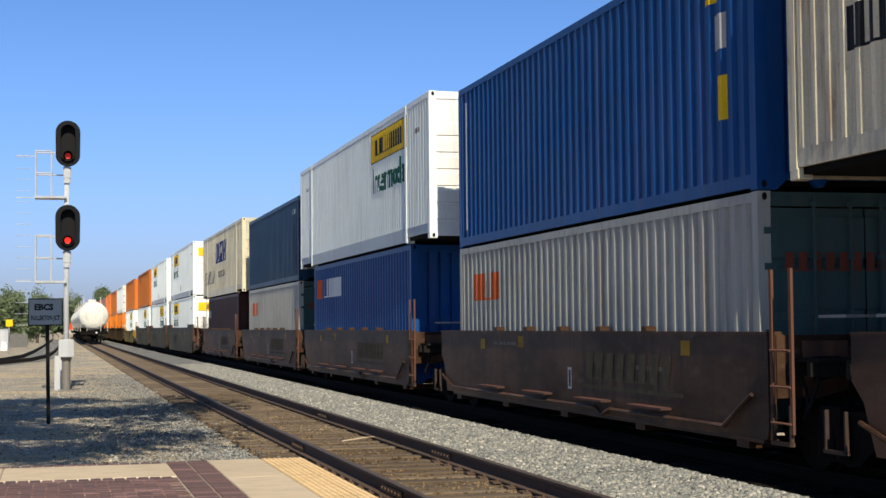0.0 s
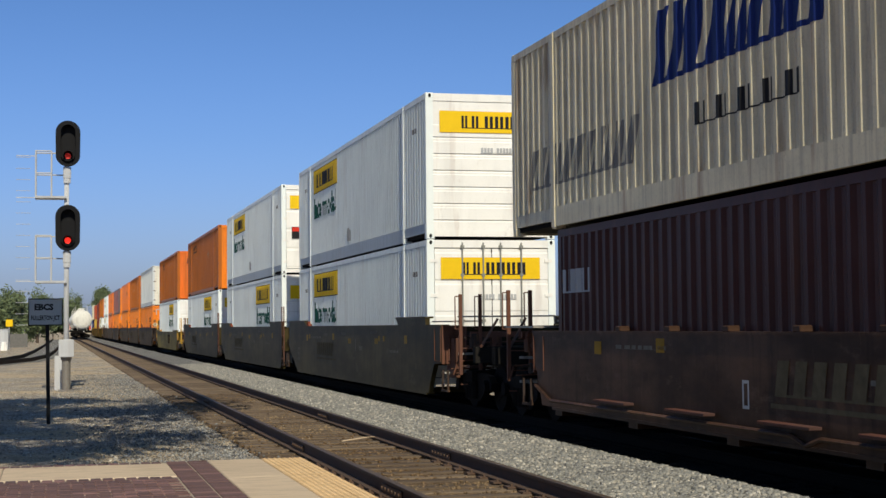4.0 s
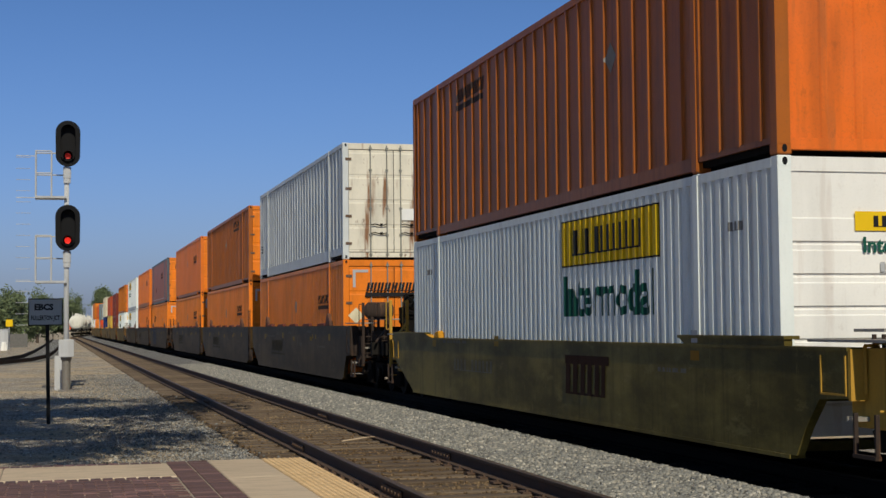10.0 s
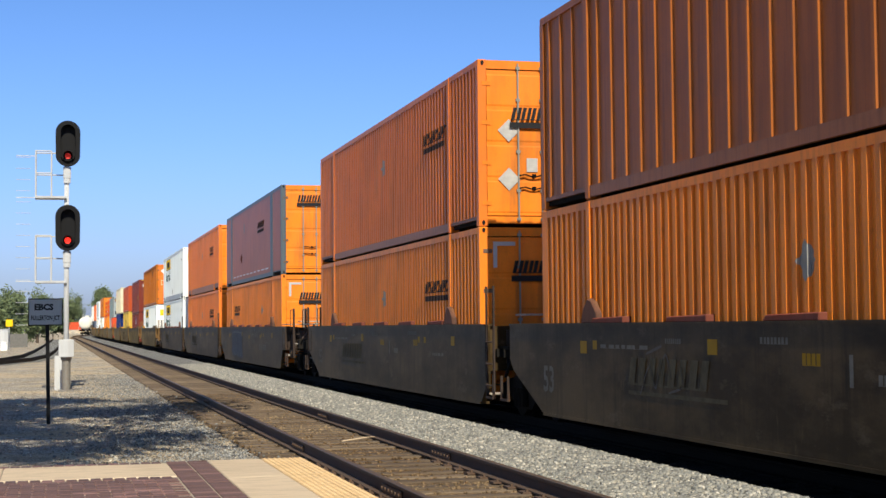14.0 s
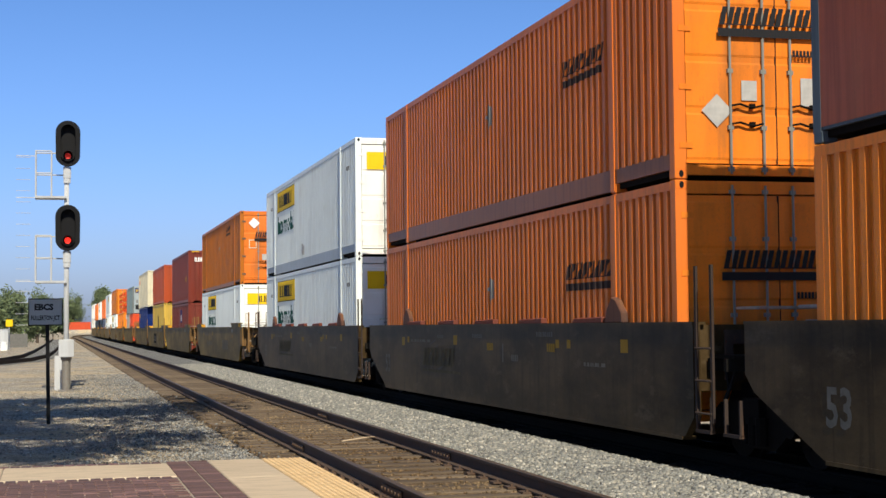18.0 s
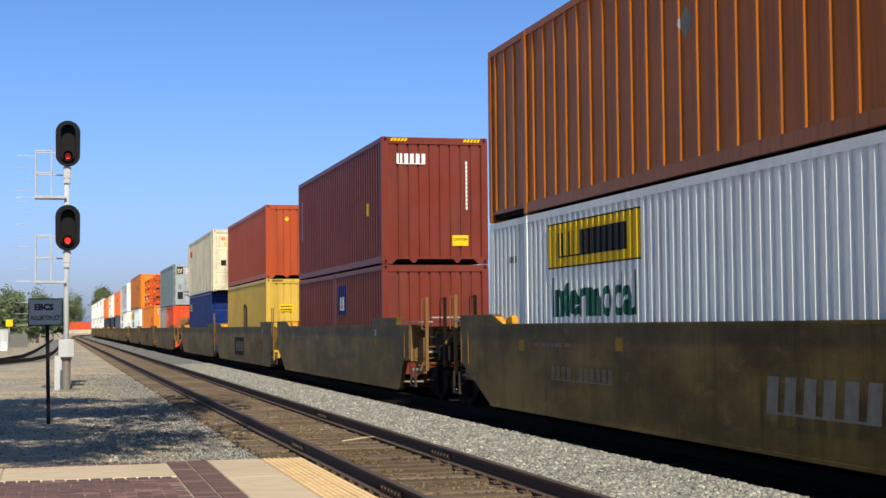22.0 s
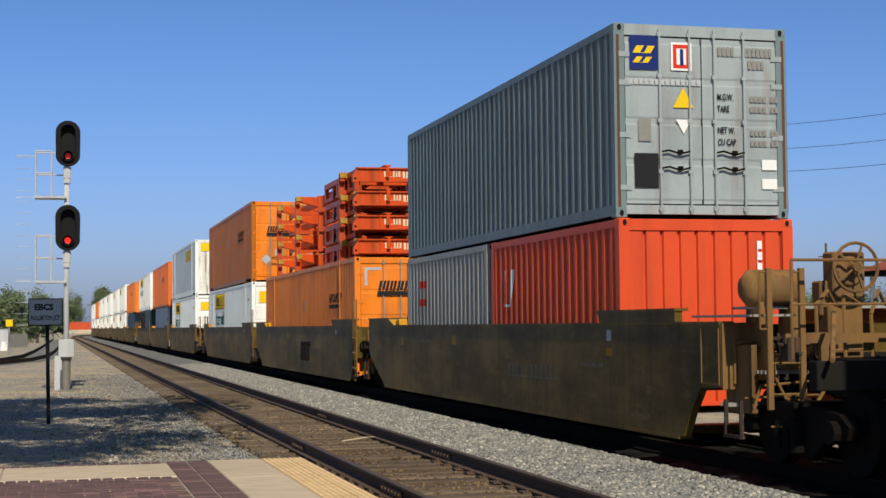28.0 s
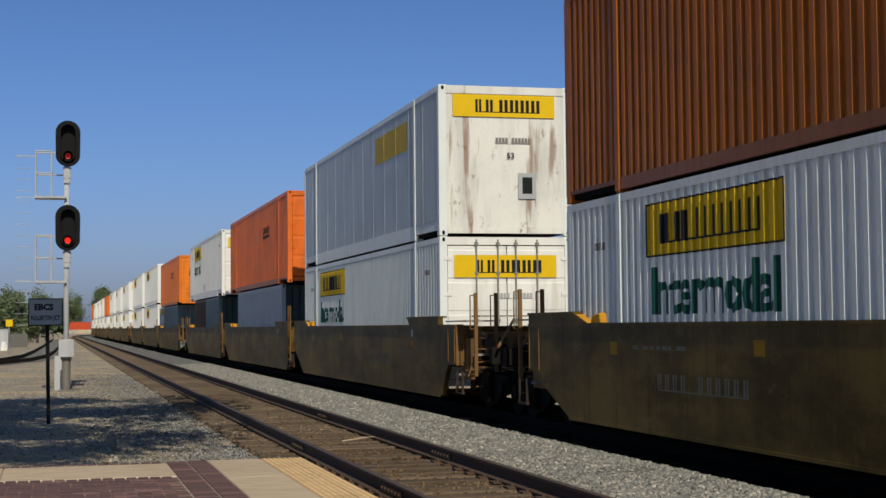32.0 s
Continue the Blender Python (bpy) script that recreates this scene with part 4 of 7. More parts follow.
def end_gear(car, y, sgn, gear):
    """Cross rods, treads, levers and valves on a coupled end."""
    for k, (z, x0, x1, r) in enumerate(((0.98, -1.3, -0.2, 0.014), (1.18, -1.2, 0.3, 0.018), (1.32, -1.25, -0.45, 0.012), (0.72, -1.35, 0.1, 0.012))):
        part("cross_rod", mesh(("cross_rod", k), gear, lambda bm: tube(bm, (x0, 0, z), (x1, 0.05 * (k - 1), z + 0.03 * (k % 2)), r, 6)), car, (0, y + sgn * 0.22 * k, 0))
    def tread(bm):
        for k in range(7):
            box(bm, -0.26 + 0.08 * k, -0.232 + 0.08 * k, -0.1, 0.1, 0, 0.035)
        for yy in (-0.1, 0.0, 0.085):
            box(bm, -0.27, 0.29, yy, yy + 0.015, -0.004, 0.035)
    for x, dy, z in ((-1.12, 0.25, 0.62), (-0.95, 0.8, 0.98)):
        part("step_tread", mesh("step_tread", M_GRATING, tread), car, (x, y + sgn * dy, z), "open steel step tread")
    def grate(bm):
        for k in range(8):
            box(bm, -0.36 + 0.1 * k, -0.325 + 0.1 * k, -0.012, 0.012, 0.0, 0.52)
        for k in range(6):
            box(bm, -0.37, 0.39, -0.01, 0.01, 0.09 * k, 0.09 * k + 0.03)
    part("perforated_plate", mesh("perforated_plate", M_GEARDARK, grate), car, (-0.72, y + sgn * 0.1, 0.88), "dark perforated footboard plate")
    def lever(bm):
        pts = [(-1.38, 0, 0.62), (-1.3, 0, 0.86), (-0.7, 0.05, 0.9), (-0.2, 0.1, 0.84), (-0.12, 0.1, 1.02)]
        for a, b in zip(pts, pts[1:]):
            tube(bm, a, b, 0.014, 6)
    part("uncoupling_lever", mesh("uncoupling_lever", gear, lever), car, (0, y + sgn * 0.95, 0))
    rnd = random.Random(11)
    for k in range(7):
        def valve(bm):
            a, b, c = rnd.uniform(0.05, 0.14), rnd.uniform(0.05, 0.12), rnd.uniform(0.06, 0.2)
            box(bm, -a, a, -b, b, -c, c)
            tube(bm, (-a, 0, c * 0.4), (-a - 0.12, 0, c * 0.4), 0.022, 6)
            tube(bm, (0, -b, -c * 0.3), (0, -b - 0.1, -c * 0.3), 0.03, 6)
        part("valve", mesh(("valve", k), M_GEARDARK if k % 2 else gear, valve, bevel=0.012), car, (rnd.uniform(-1.05, 0.2), y + sgn * rnd.uniform(0.1, 1.1), rnd.uniform(0.8, 1.25)))
    for k in range(3):
        def pipe(bm):
            p = [(-1.2 + 0.3 * k, 0, 1.3), (-1.15 + 0.3 * k, 0.05, 0.95), (-1.0 + 0.35 * k, 0.12, 0.72), (-0.6 + 0.3 * k, 0.2, 0.66), (-0.4 + 0.2 * k, 0.25, 0.9)]
            for a, b in zip(p, p[1:]):
                tube(bm, a, b, 0.018, 6)
        part("brake_pipe", mesh(("brake_pipe", k), (gear, M_GEARDARK, M_BLACK)[k], pipe), car, (0, y + sgn * (0.3 + 0.25 * k), 0))


def well_car(kind, base, hl, front, rear, number="53", tag=""):
    """kind: brown40, dark53, olive. base: the middle of the unit on the train. hl: half the well's inner length.
    front, rear: 'j' for a shared truck, or the length from the well's end to the coupler."""
    mat = {"brown40": M_BROWN, "dark53": M_DARK, "riser53": M_SOOT, "olive": M_OLIVE, "single": M_KHAKI}[kind]
    gear = {"brown40": M_GEARBROWN, "dark53": M_GEARDARK, "riser53": M_GEARBROWN, "olive": M_GEAR, "single": M_GEARYELLOW}[kind]
    lab = {"brown40": "dusty brown container well car with side sill steps", "dark53": "grimy dark grey-brown container well car", "riser53": "grimy dark brown container well car with raised ends",
           "olive": "dirty olive brown container well car with ochre end gear", "single": "khaki brown single container well car with yellow grab irons"}[kind]
    car = thing("well_car", lab, "well car", group="well cars of the freight train")
    zt = {"brown40": 1.39, "single": 1.25}.get(kind, 1.5)
    HW = 1.44
    small = kind == "brown40"
    ef = 0.4 if small else (0.62 if front == "j" else 1.45)
    er = 0.5 if small else (1.3 if rear == "j" else 1.45)
    yf, yr = -hl - (0.4 if small else 0.55), hl + (0.4 if small else 0.55)
    tf, tr = -hl - ef, hl + er  # tips of the sill at the top

    for sx in (-1, 1):
        x0, x1 = sorted((sx * (HW - 0.09), sx * HW))
        def sill(bm):
            low = 0.33 if small else 0.225
            nose = [(-hl - 0.42, low), (-hl - 0.62, 0.5), (-hl - 0.9, 0.79), (tf, 0.82)] if ef > 1 else [(-hl - 0.35, low), (tf, 0.46)]
            prism(bm, [(tf, zt), (tr, zt), (tr, 0.98), (tr - 0.2, 0.8), (hl + (0.1 if small else -0.35), low)] + nose, "x", x0, x1)
        part("side_sill", mesh(("side_sill", kind, hl, sx, front, rear), mat, sill), car)
        a0, a1 = sorted((sx * (HW - 0.16), sx * (HW + 0.012)))
        part("top_chord", mesh(("top_chord", kind, hl, sx, front, rear), mat, lambda bm: box(bm, a0, a1, tf, tr, zt, zt + 0.035)), car)
        part("bottom_chord", mesh(("bottom_chord", kind, hl, sx), mat, lambda bm: box(bm, a0, a1, -hl - 0.3, hl - 0.4, 0.29 if small else 0.185, 0.33 if small else 0.225)), car)
        if kind in ("riser53", "olive", "single"):
            rise = 0.1 if kind == "single" else 0.16
            ts = tf + (1.24 if ef > 1 else 0.0)
            lf, lr = tf + (3.7 if ef > 1 else 2.7), tr - (2.6 if kind == "olive" else 3.4)
            part("front_riser", mesh(("front_riser", kind, hl, sx, front), mat, lambda bm: prism(bm, [(ts, zt + 0.035), (ts, zt + rise), (lf + 0.16, zt + rise), (lf, zt + 0.035)], "x", x0, x1)), car)
            part("rear_riser", mesh(("rear_riser", kind, hl, sx, rear), mat, lambda bm: prism(bm, [(lr, zt + 0.035), (lr + 0.5, zt + rise), (tr, zt + rise), (tr, zt + 0.035)], "x", x0, x1)), car)
            part("riser_flange", mesh(("front_flange", kind, hl, sx, front), mat, lambda bm: box(bm, a0, a1, ts - 0.02, lf + 0.18, zt + rise, zt + rise + 0.035)), car)
            part("riser_flange", mesh(("rear_flange", kind, hl, sx, rear), mat, lambda bm: box(bm, a0, a1, lr + 0.5, tr + 0.02, zt + rise, zt + rise + 0.035)), car)
            tab = M_RUSTRED if kind == "riser53" else M_OCHRE
            if kind != "riser53":
                part("riser_plate", mesh(("riser_plate", rise, sx), tab, lambda bm: prism(bm, [(0.0, 0.035), (0.46, rise - 0.004), (0.49, rise - 0.03), (0.06, 0.035)], "x", min(sx * (HW - 0.44), sx * (HW - 0.004)), max(sx * (HW - 0.44), sx * (HW - 0.004)))), car, (0, lr - 0.03, zt), "bright ochre sloped plate")
            part("guide_tab", mesh("guide_tab", tab, lambda bm: prism(bm, [(0, 0), (0.4, 0), (0.36, 0.1), (0.06, 0.14)], "x", -0.14, 0.14), bevel=0.012), car, (sx * (HW - 0.16), lr - (0.12 if kind == "riser53" else 0.5), zt + 0.03), "bright painted guide tab")
        else:
            for k in range(5):
                part("sill_guide", mesh(("sill_guide", kind), M_RUSTRED if kind == "dark53" else mat, lambda bm: prism(bm, [(-0.6, 0), (0.6, 0), (0.52, 0.07), (-0.6, 0.085)] if kind == "dark53" else [(-0.09, 0), (0.09, 0), (0.08, 0.07), (-0.08, 0.07)], "x", -0.07, 0.07), bevel=0.012), car, (sx * (HW - 0.09), -hl + 3.0 + (2 * hl - 6.0) * k / 4, zt + 0.03))
    for y in (yf, yr - 0.08):
        part("bulkhead", mesh(("bulkhead", zt), mat, lambda bm: box(bm, -HW + 0.1, HW - 0.1, 0, 0.08, 0.75, zt)), car, (0, y, 0))
    for k in range(5):
        y = -hl + 0.4 + (2 * hl - 0.8) * k / 4
        part("cross_beam", mesh("cross_beam", mat, lambda bm: box(bm, -HW + 0.09, HW - 0.09, -0.15, 0.15, 0.2, 0.3)), car, (0, y, 0))

    # container guides and pedestals on the sill
    def guide(bm):
        prism(bm, [(-0.32, 0), (0.32, 0), (0.24, 0.18), (0.06, 0.34), (-0.1, 0.3), (-0.3, 0.14)], "x", -0.05, 0.05)
    if kind == "dark53":
        for y in (-hl + 2.0, hl - 2.3):
            for sx in (-1, 1):
                part("container_guide", mesh("container_guide", M_GEARBROWN, guide, bevel=0.015), car, (sx * (HW - 0.08), y, zt + 0.03), "rust brown container guide")

    # end platforms, trucks and end gear
    for end, sgn, y0 in ((front, -1, yf), (rear, 1, yr)):
        coupled = end != "j"
        reach = end if coupled else 1.2
        ya, yb = sorted((y0, y0 + sgn * (reach - 0.45 if coupled else reach)))
        tip = tf if sgn < 0 else tr
        def deck(bm):
            box(bm, -0.42, 0.42, ya, yb, 0.75, 1.12)
            box(bm, -1.2, 1.2, min(y0, y0 + sgn * 0.62), max(y0, y0 + sgn * 0.62), 1.12, 1.16)
            for dy in (0.08, 0.5):
                box(bm, -1.25, 1.25, y0 + sgn * dy - 0.04, y0 + sgn * dy + 0.04, 0.98, 1.12)
        # deck coloured near-black for the shade between the cars
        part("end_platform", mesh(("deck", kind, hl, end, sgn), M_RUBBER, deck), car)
        if coupled:
            part("end_bracket", mesh("end_bracket", gear, lambda bm: prism(bm, [(-0.3, 0.55), (0.3, 0.55), (0.3, 1.0), (0.12, 1.28), (-0.3, 1.28)], "x", -0.05, 0.05), bevel=0.01), car, (-1.22, tip + sgn * 0.05, 0.0))
            if base < 470:
                end_gear(car, y0 + sgn * 0.62, sgn, gear)
        elif sgn < 0:
            gusset(car, tip - 0.06, zt, gear)
        part("walkway", mesh("walkway", M_GRATING, lambda bm: box(bm, -0.9, 0.9, -0.3, 0.26, 0, 0.03)), car, (0, y0 + sgn * 0.32, zt + 0.17))
        if sgn < 0 and not coupled:
            ladder(car, -HW - 0.0, tip + sgn * 0.32 - 0.2, 0.42, zt + (0.42 if coupled else 0.66), gear)
        part("step", mesh("stirrup", M_GEARDARK, lambda bm: (box(bm, -0.02, 0.02, -0.2, -0.17, 0.32, 0.7), box(bm, -0.02, 0.02, 0.17, 0.2, 0.32, 0.7), box(bm, -0.03, 0.03, -0.2, 0.2, 0.3, 0.335))), car, (-HW, tip + sgn * 0.3, 0))
        if coupled:
            add_truck(car, y0 + sgn * (reach - 1.55), base)
            yc = y0 + sgn * reach
            def coupler(bm):
                box(bm, -0.13, 0.13, min(yc - sgn * 0.6, yc), max(yc - sgn * 0.6, yc), 0.76, 0.98)
                box(bm, -0.2, 0.2, min(yc - sgn * 0.22, yc), max(yc - sgn * 0.22, yc), 0.7, 1.04)
            part("coupler", mesh(("coupler", hl, end, sgn), M_TRUCK, coupler, bevel=0.015), car)
            part("end_sill", mesh("end_sill", M_RUBBER, lambda bm: box(bm, -1.3, 1.3, -0.09, 0.09, 0.85, 1.14), bevel=0.01), car, (0, yc - sgn * 0.65, 0))
            yp = yc - sgn * 1.56
            for px in (-1.3, -0.93):
                part("end_post", mesh("end_post", gear, lambda bm: box(bm, -0.03, 0.03, -0.03, 0.03, 0.62, 2.08), bevel=0.006), car, (px, yp, 0))
                part("grab_iron", mesh("post_grab", gear, lambda bm: (tube(bm, (-0.1, 0, 1.45), (-0.1, 0, 2.04), 0.011, 6), tube(bm, (-0.1, 0, 2.04), (0, 0, 2.04), 0.011, 6), tube(bm, (-0.1, 0, 1.45), (0, 0, 1.45), 0.011, 6))), car, (px, yp, 0))
            for z in (0.45, 0.78, 1.1):
                part("rung", mesh("end_rung", gear, lambda bm: tube(bm, (-1.3, 0, 0), (-0.93, 0, 0), 0.012, 6)), car, (0, yp, z))
            part("end_plate", mesh(("end_plate", sgn), gear, lambda bm: (box(bm, -1.435, -1.06, -0.02, 0.02, 0.8, zt + 0.02), box(bm, -1.08, -1.06, min(0, sgn * 0.4), max(0, sgn * 0.4), 0.9, zt))), car, (0, tip + sgn * 0.02, 0))
            hoop(car, -1.3, tip + sgn * 0.06, 0.86, 1.3, 0.14, gear)
            part("panel_frame", mesh(("panel_frame", sgn), gear, lambda bm: [box(bm, *a) for a in ((-1.452, -1.44, 0.0, 0.02, 0.86, zt - 0.04), (-1.452, -1.44, 0.46, 0.48, 0.86, zt - 0.04), (-1.452, -1.44, 0.0, 0.48, 0.84, 0.86))]), car, (0, tip + (0.03 if sgn < 0 else -0.51), 0))
            part("running_board", mesh("running_board", M_GRATING, lambda bm: box(bm, -0.42, 0.1, 0, 1.5, 0, 0.025)), car, (-1.0, min(yc - sgn * 1.75, yc - sgn * 3.25), zt + 0.08), "worn steel grating running board")
            part("cross_bar", mesh("end_cross_bar", gear, lambda bm: (box(bm, -1.1, 1.1, -0.03, 0.03, 1.3, 1.4), box(bm, -0.7, -0.62, -0.03, 0.03, 0.9, 1.3), box(bm, 0.5, 0.58, -0.03, 0.03, 0.9, 1.3))), car, (0, yc - sgn * 1.62, 0))
            part("drop_lever", mesh("drop_lever", gear, lambda bm: (prism(bm, [(-0.5, 0.72), (-0.2, 0.72), (-0.05, 1.1), (-0.3, 1.3), (-0.5, 1.0)], "y", -0.02, 0.02), tube(bm, (-0.6, 0, 1.05), (-0.2, 0, 0.62), 0.02, 6))), car, (0.1, yc - sgn * 0.9, 0))
            part("brace", mesh("end_brace", gear, lambda bm: tube(bm, (-0.35, -0.55, 1.15), (0.25, 0.5, 1.62), 0.026, 6)), car, (-0.9, yc - sgn * 0.9, 0))
            def hose(bm):
                pts = [(0.3 + 0.12 * math.sin(k * 0.8), sgn * (0.1 + 0.02 * k), 0.75 - 0.42 * math.sin(math.pi * k / 8)) for k in range(9)]
                for a, b in zip(pts, pts[1:]):
                    tube(bm, a, b, 0.03, 6)
            part("air_hose", mesh(("air_hose", sgn), M_BLACK, hose), car, (0, yc - sgn * 0.35, 0))
            black = sgn > 0 and kind == "olive"
            if sgn < 0 and tag == "tank" and kind == "dark53":
                part("placard", mesh("diamond_placard", M_CREAM, lambda bm: prism(bm, [(0, -0.2), (0.2, 0), (0, 0.2), (-0.2, 0)], "y", -0.006, 0.006)), car, (-1.2, yc + 2.95, 1.78), "white diamond placard")
            if (sgn < 0 and tag in ("tank", "panel_front")) or black:
                bmat, by = (M_BLACK, yc - 1.1) if black else (M_BLACK if kind == "dark53" else gear, yc + 2.35)
                def wheel(bm):
                    n, r = 20, 0.27
                    for k in range(n):
                        a, b = 2 * math.pi * k / n, 2 * math.pi * (k + 1) / n
                        tube(bm, (r * math.cos(a), 0, r * math.sin(a)), (r * math.cos(b), 0, r * math.sin(b)), 0.02, 5)
                    for k in range(5):
                        a = 2 * math.pi * k / 5
                        tube(bm, (0, 0, 0), (r * math.cos(a), 0.0, r * math.sin(a)), 0.015, 5)
                    tube(bm, (0, -0.04, 0), (0, 0.2, 0), 0.05, 8)
                part("brake_wheel", mesh("brake_wheel", bmat, wheel), car, (0.15, by, 2.12), "round hand brake wheel")
                bgear = gear if kind == "olive" and not black else M_TRUCK
                part("brake_housing", mesh("brake_housing", bgear, lambda bm: (box(bm, -0.2, 0.2, -0.12, 0.12, -0.3, 0.22), tube(bm, (0, -0.16, 0), (0, 0.1, 0), 0.17, 14), box(bm, -0.3, 0.05, 0.0, 0.2, -0.5, -0.1)), bevel=0.02), car, (0.15, by + (-0.35 if black else 0.27), 2.08))
                part("brake_stand", mesh("brake_stand", bgear, lambda bm: (box(bm, -0.2, 0.2, -0.05, 0.14, 1.0, 1.85), box(bm, -0.26, -0.2, -0.1, 0.2, 1.0, 1.7)), bevel=0.012), car, (0.15, by + (-0.35 if black else 0.27), 0))
                if black:
                    part("valve_gear", mesh("valve_gear", M_TRUCK, lambda bm: (box(bm, -0.6, 0.5, -0.2, 0.2, 1.0, 1.65), box(bm, -0.3, 0.45, -0.15, 0.15, 1.65, 1.9), tube(bm, (-0.7, 0, 1.5), (0.7, 0, 1.5), 0.09, 8)), bevel=0.02), car, (0.25, by - 1.0, 0), "black brake valve gear")
                    continue
                if tag == "panel_front":
                    continue
                if kind == "olive":
                    def bent(bm, k):
                        p = [(-1.0 + 0.32 * k, 0, 1.15), (-1.0 + 0.32 * k, 0.02, 1.6 + 0.1 * (k % 3)), (-0.8 + 0.3 * k, 0.1, 1.75 + 0.1 * (k % 2)), (-0.6 + 0.3 * k, 0.3, 1.7)]
                        for a, b in zip(p, p[1:]):
                            tube(bm, a, b, 0.022, 6)
                    for k in range(5):
                        part("brake_pipe", mesh(("brake_pipe", k), gear, lambda bm: bent(bm, k)), car, (0, yc + 1.7, 0))
                    part("control_valve", mesh("control_valve", gear, lambda bm: (box(bm, -0.25, 0.25, -0.15, 0.15, 1.2, 1.75), box(bm, -0.4, 0.1, -0.22, -0.15, 1.3, 1.55), tube(bm, (0.25, 0, 1.5), (0.45, 0, 1.5), 0.12, 12), tube(bm, (-0.1, -0.15, 1.65), (-0.1, -0.32, 1.65), 0.09, 10)), bevel=0.015), car, (0.35, yc + 1.5, 0), "ochre brake control valve")
                    part("hand_rail", mesh("end_hand_rail", gear, lambda bm: (tube(bm, (-1.2, 0, 1.15), (-1.2, 0, 2.15), 0.018, 6), tube(bm, (-1.2, 0, 2.15), (0.9, 0, 2.15), 0.018, 6), tube(bm, (0.9, 0, 2.15), (0.9, 0, 1.15), 0.018, 6), tube(bm, (-1.2, 0, 1.7), (0.9, 0, 1.7), 0.014, 6))), car, (0, yc + 1.25, 0))
                def tank(bm):
                    tube(bm, (-0.27, 0, 0), (0.27, 0, 0), 0.21, 18)
                    tube(bm, (-0.35, 0, 0), (-0.27, 0, 0), 0.13, 16, 0.21)
                    tube(bm, (0.27, 0, 0), (0.35, 0, 0), 0.21, 16, 0.13)
                part("air_reservoir", mesh("air_reservoir", gear if kind == "olive" else M_GEARDARK, tank, True), car, (-0.66, yc + 2.78, 1.9), "cylindrical brake air reservoir")
                for dx in (-0.25, 0.25):
                    part("reservoir_bracket", mesh("reservoir_bracket", gear, lambda bm: prism(bm, [(-0.22, 1.14), (0.22, 1.14), (0.16, 1.75), (-0.16, 1.75)], "x", -0.03, 0.03)), car, (-0.66 + dx * 0.8, yc + 2.78, 0))
        elif sgn > 0:
            add_truck(car, y0 + 1.25 if kind != "brown40" else y0 + 1.05, base)
    # marks on the near side
    def mark(key, make, m, y, z, name="number_strip", label=""):
        k = ("carmark", key, m.name)
        if k not in MESHES:
            bm = make()
            for v in bm.verts:
                v.co = Vector((0, -v.co.x, v.co.y))
            for f in bm.faces:
                f.normal_update()
                if f.normal.x > 0:
                    f.normal_flip()
            me = bpy.data.meshes.new(name)
            bm.to_mesh(me)
            bm.free()
            me.materials.append(m)
            MESHES[k] = me
        part(name, MESHES[k], car, (-HW - (0.008 if name in ("logo", "graffiti") else 0.004), y, z), label)
    if kind not in ("olive", "single"):
        mark("patch", lambda: rect(0.26, 0.17), M_GOLD, yf + 2.2, 1.15, "reflector", "yellow reflective patch")
    mark("patch", lambda: rect(0.26, 0.2), M_GOLD, 1.9, 1.17, "reflector", "yellow reflective patch")
    mark("patch", lambda: rect(0.26, 0.2), M_GOLD, yr - 2.6, 1.12, "reflector", "yellow reflective patch")
    mark("lines", lambda: blocks([0.5, 0.35, 0.7], 0.05, 0.05), M_DECALDARK, yr - 3.4, 1.2)
    mark("lines2", lambda: blocks([0.22, 0.12, 0.4], 0.05, 0.05), M_DECALDARK, yf + 3.6, 0.95)
    if kind == "brown40":
        mark("bigmark", lambda: blocks([0.62, 0.62, 0.62, 0.62], 0.36, 0.14, 0.08), M_FAINT, -1.2, 0.78, "logo")
        mark("swoosh", lambda: rect(3.4, 0.05), M_FAINT, -1.1, 0.66, "logo_bar")
        mark("letter", lambda: frame_shape(0.16, 0.3, 0.035), M_SILV, yf + 6.2, 0.62)
        for k, y in enumerate((-3.6, -1.6, 0.8, 3.2)):
            part("step_plate", mesh("step_plate", M_STEPBROWN, lambda bm: box(bm, -0.14, 0.0, -0.55, 0.55, 0, 0.035), bevel=0.006), car, (-HW, y, 0.5))
        def pipe(bm):
            pts = [(-0.04, -hl - 0.1, 0.78), (-0.04, -hl + 0.6, 0.42), (-0.04, -2.2, 0.42), (-0.04, -1.9, 0.34), (-0.04, -1.6, 0.42), (-0.04, hl - 0.4, 0.42), (-0.04, hl + 0.3, 0.62)]
            for a, b in zip(pts, pts[1:]):
                tube(bm, a, b, 0.025, 6)
        part("air_pipe", mesh(("air_pipe", hl), M_BROWN, pipe), car, (-HW, 0, 0))
    else:
        if number:
            mark(("num", number), lambda: lettering(number, 0.52, 0.012), M_DECALDARK, hl - 0.4, 0.55, "lettering", "faded grey number")
        if kind in ("dark53", "riser53"):
            tag == "sprayed" or mark("bigmark53", lambda: blocks([0.5, 0.5, 0.5, 0.5], 0.34, 0.12, 0.1), M_FAINT, 4.3, 0.76, "logo")
            tag == "sprayed" or mark("swoosh53", lambda: rect(2.9, 0.05), M_FAINT, 4.3, 0.64, "logo_bar")
            for yy in (-4.4, -3.9, 5.6):
                mark("smallpatch", lambda: rect(0.16, 0.12), M_GOLD, yy, 1.18, "reflector", "yellow reflective patch")
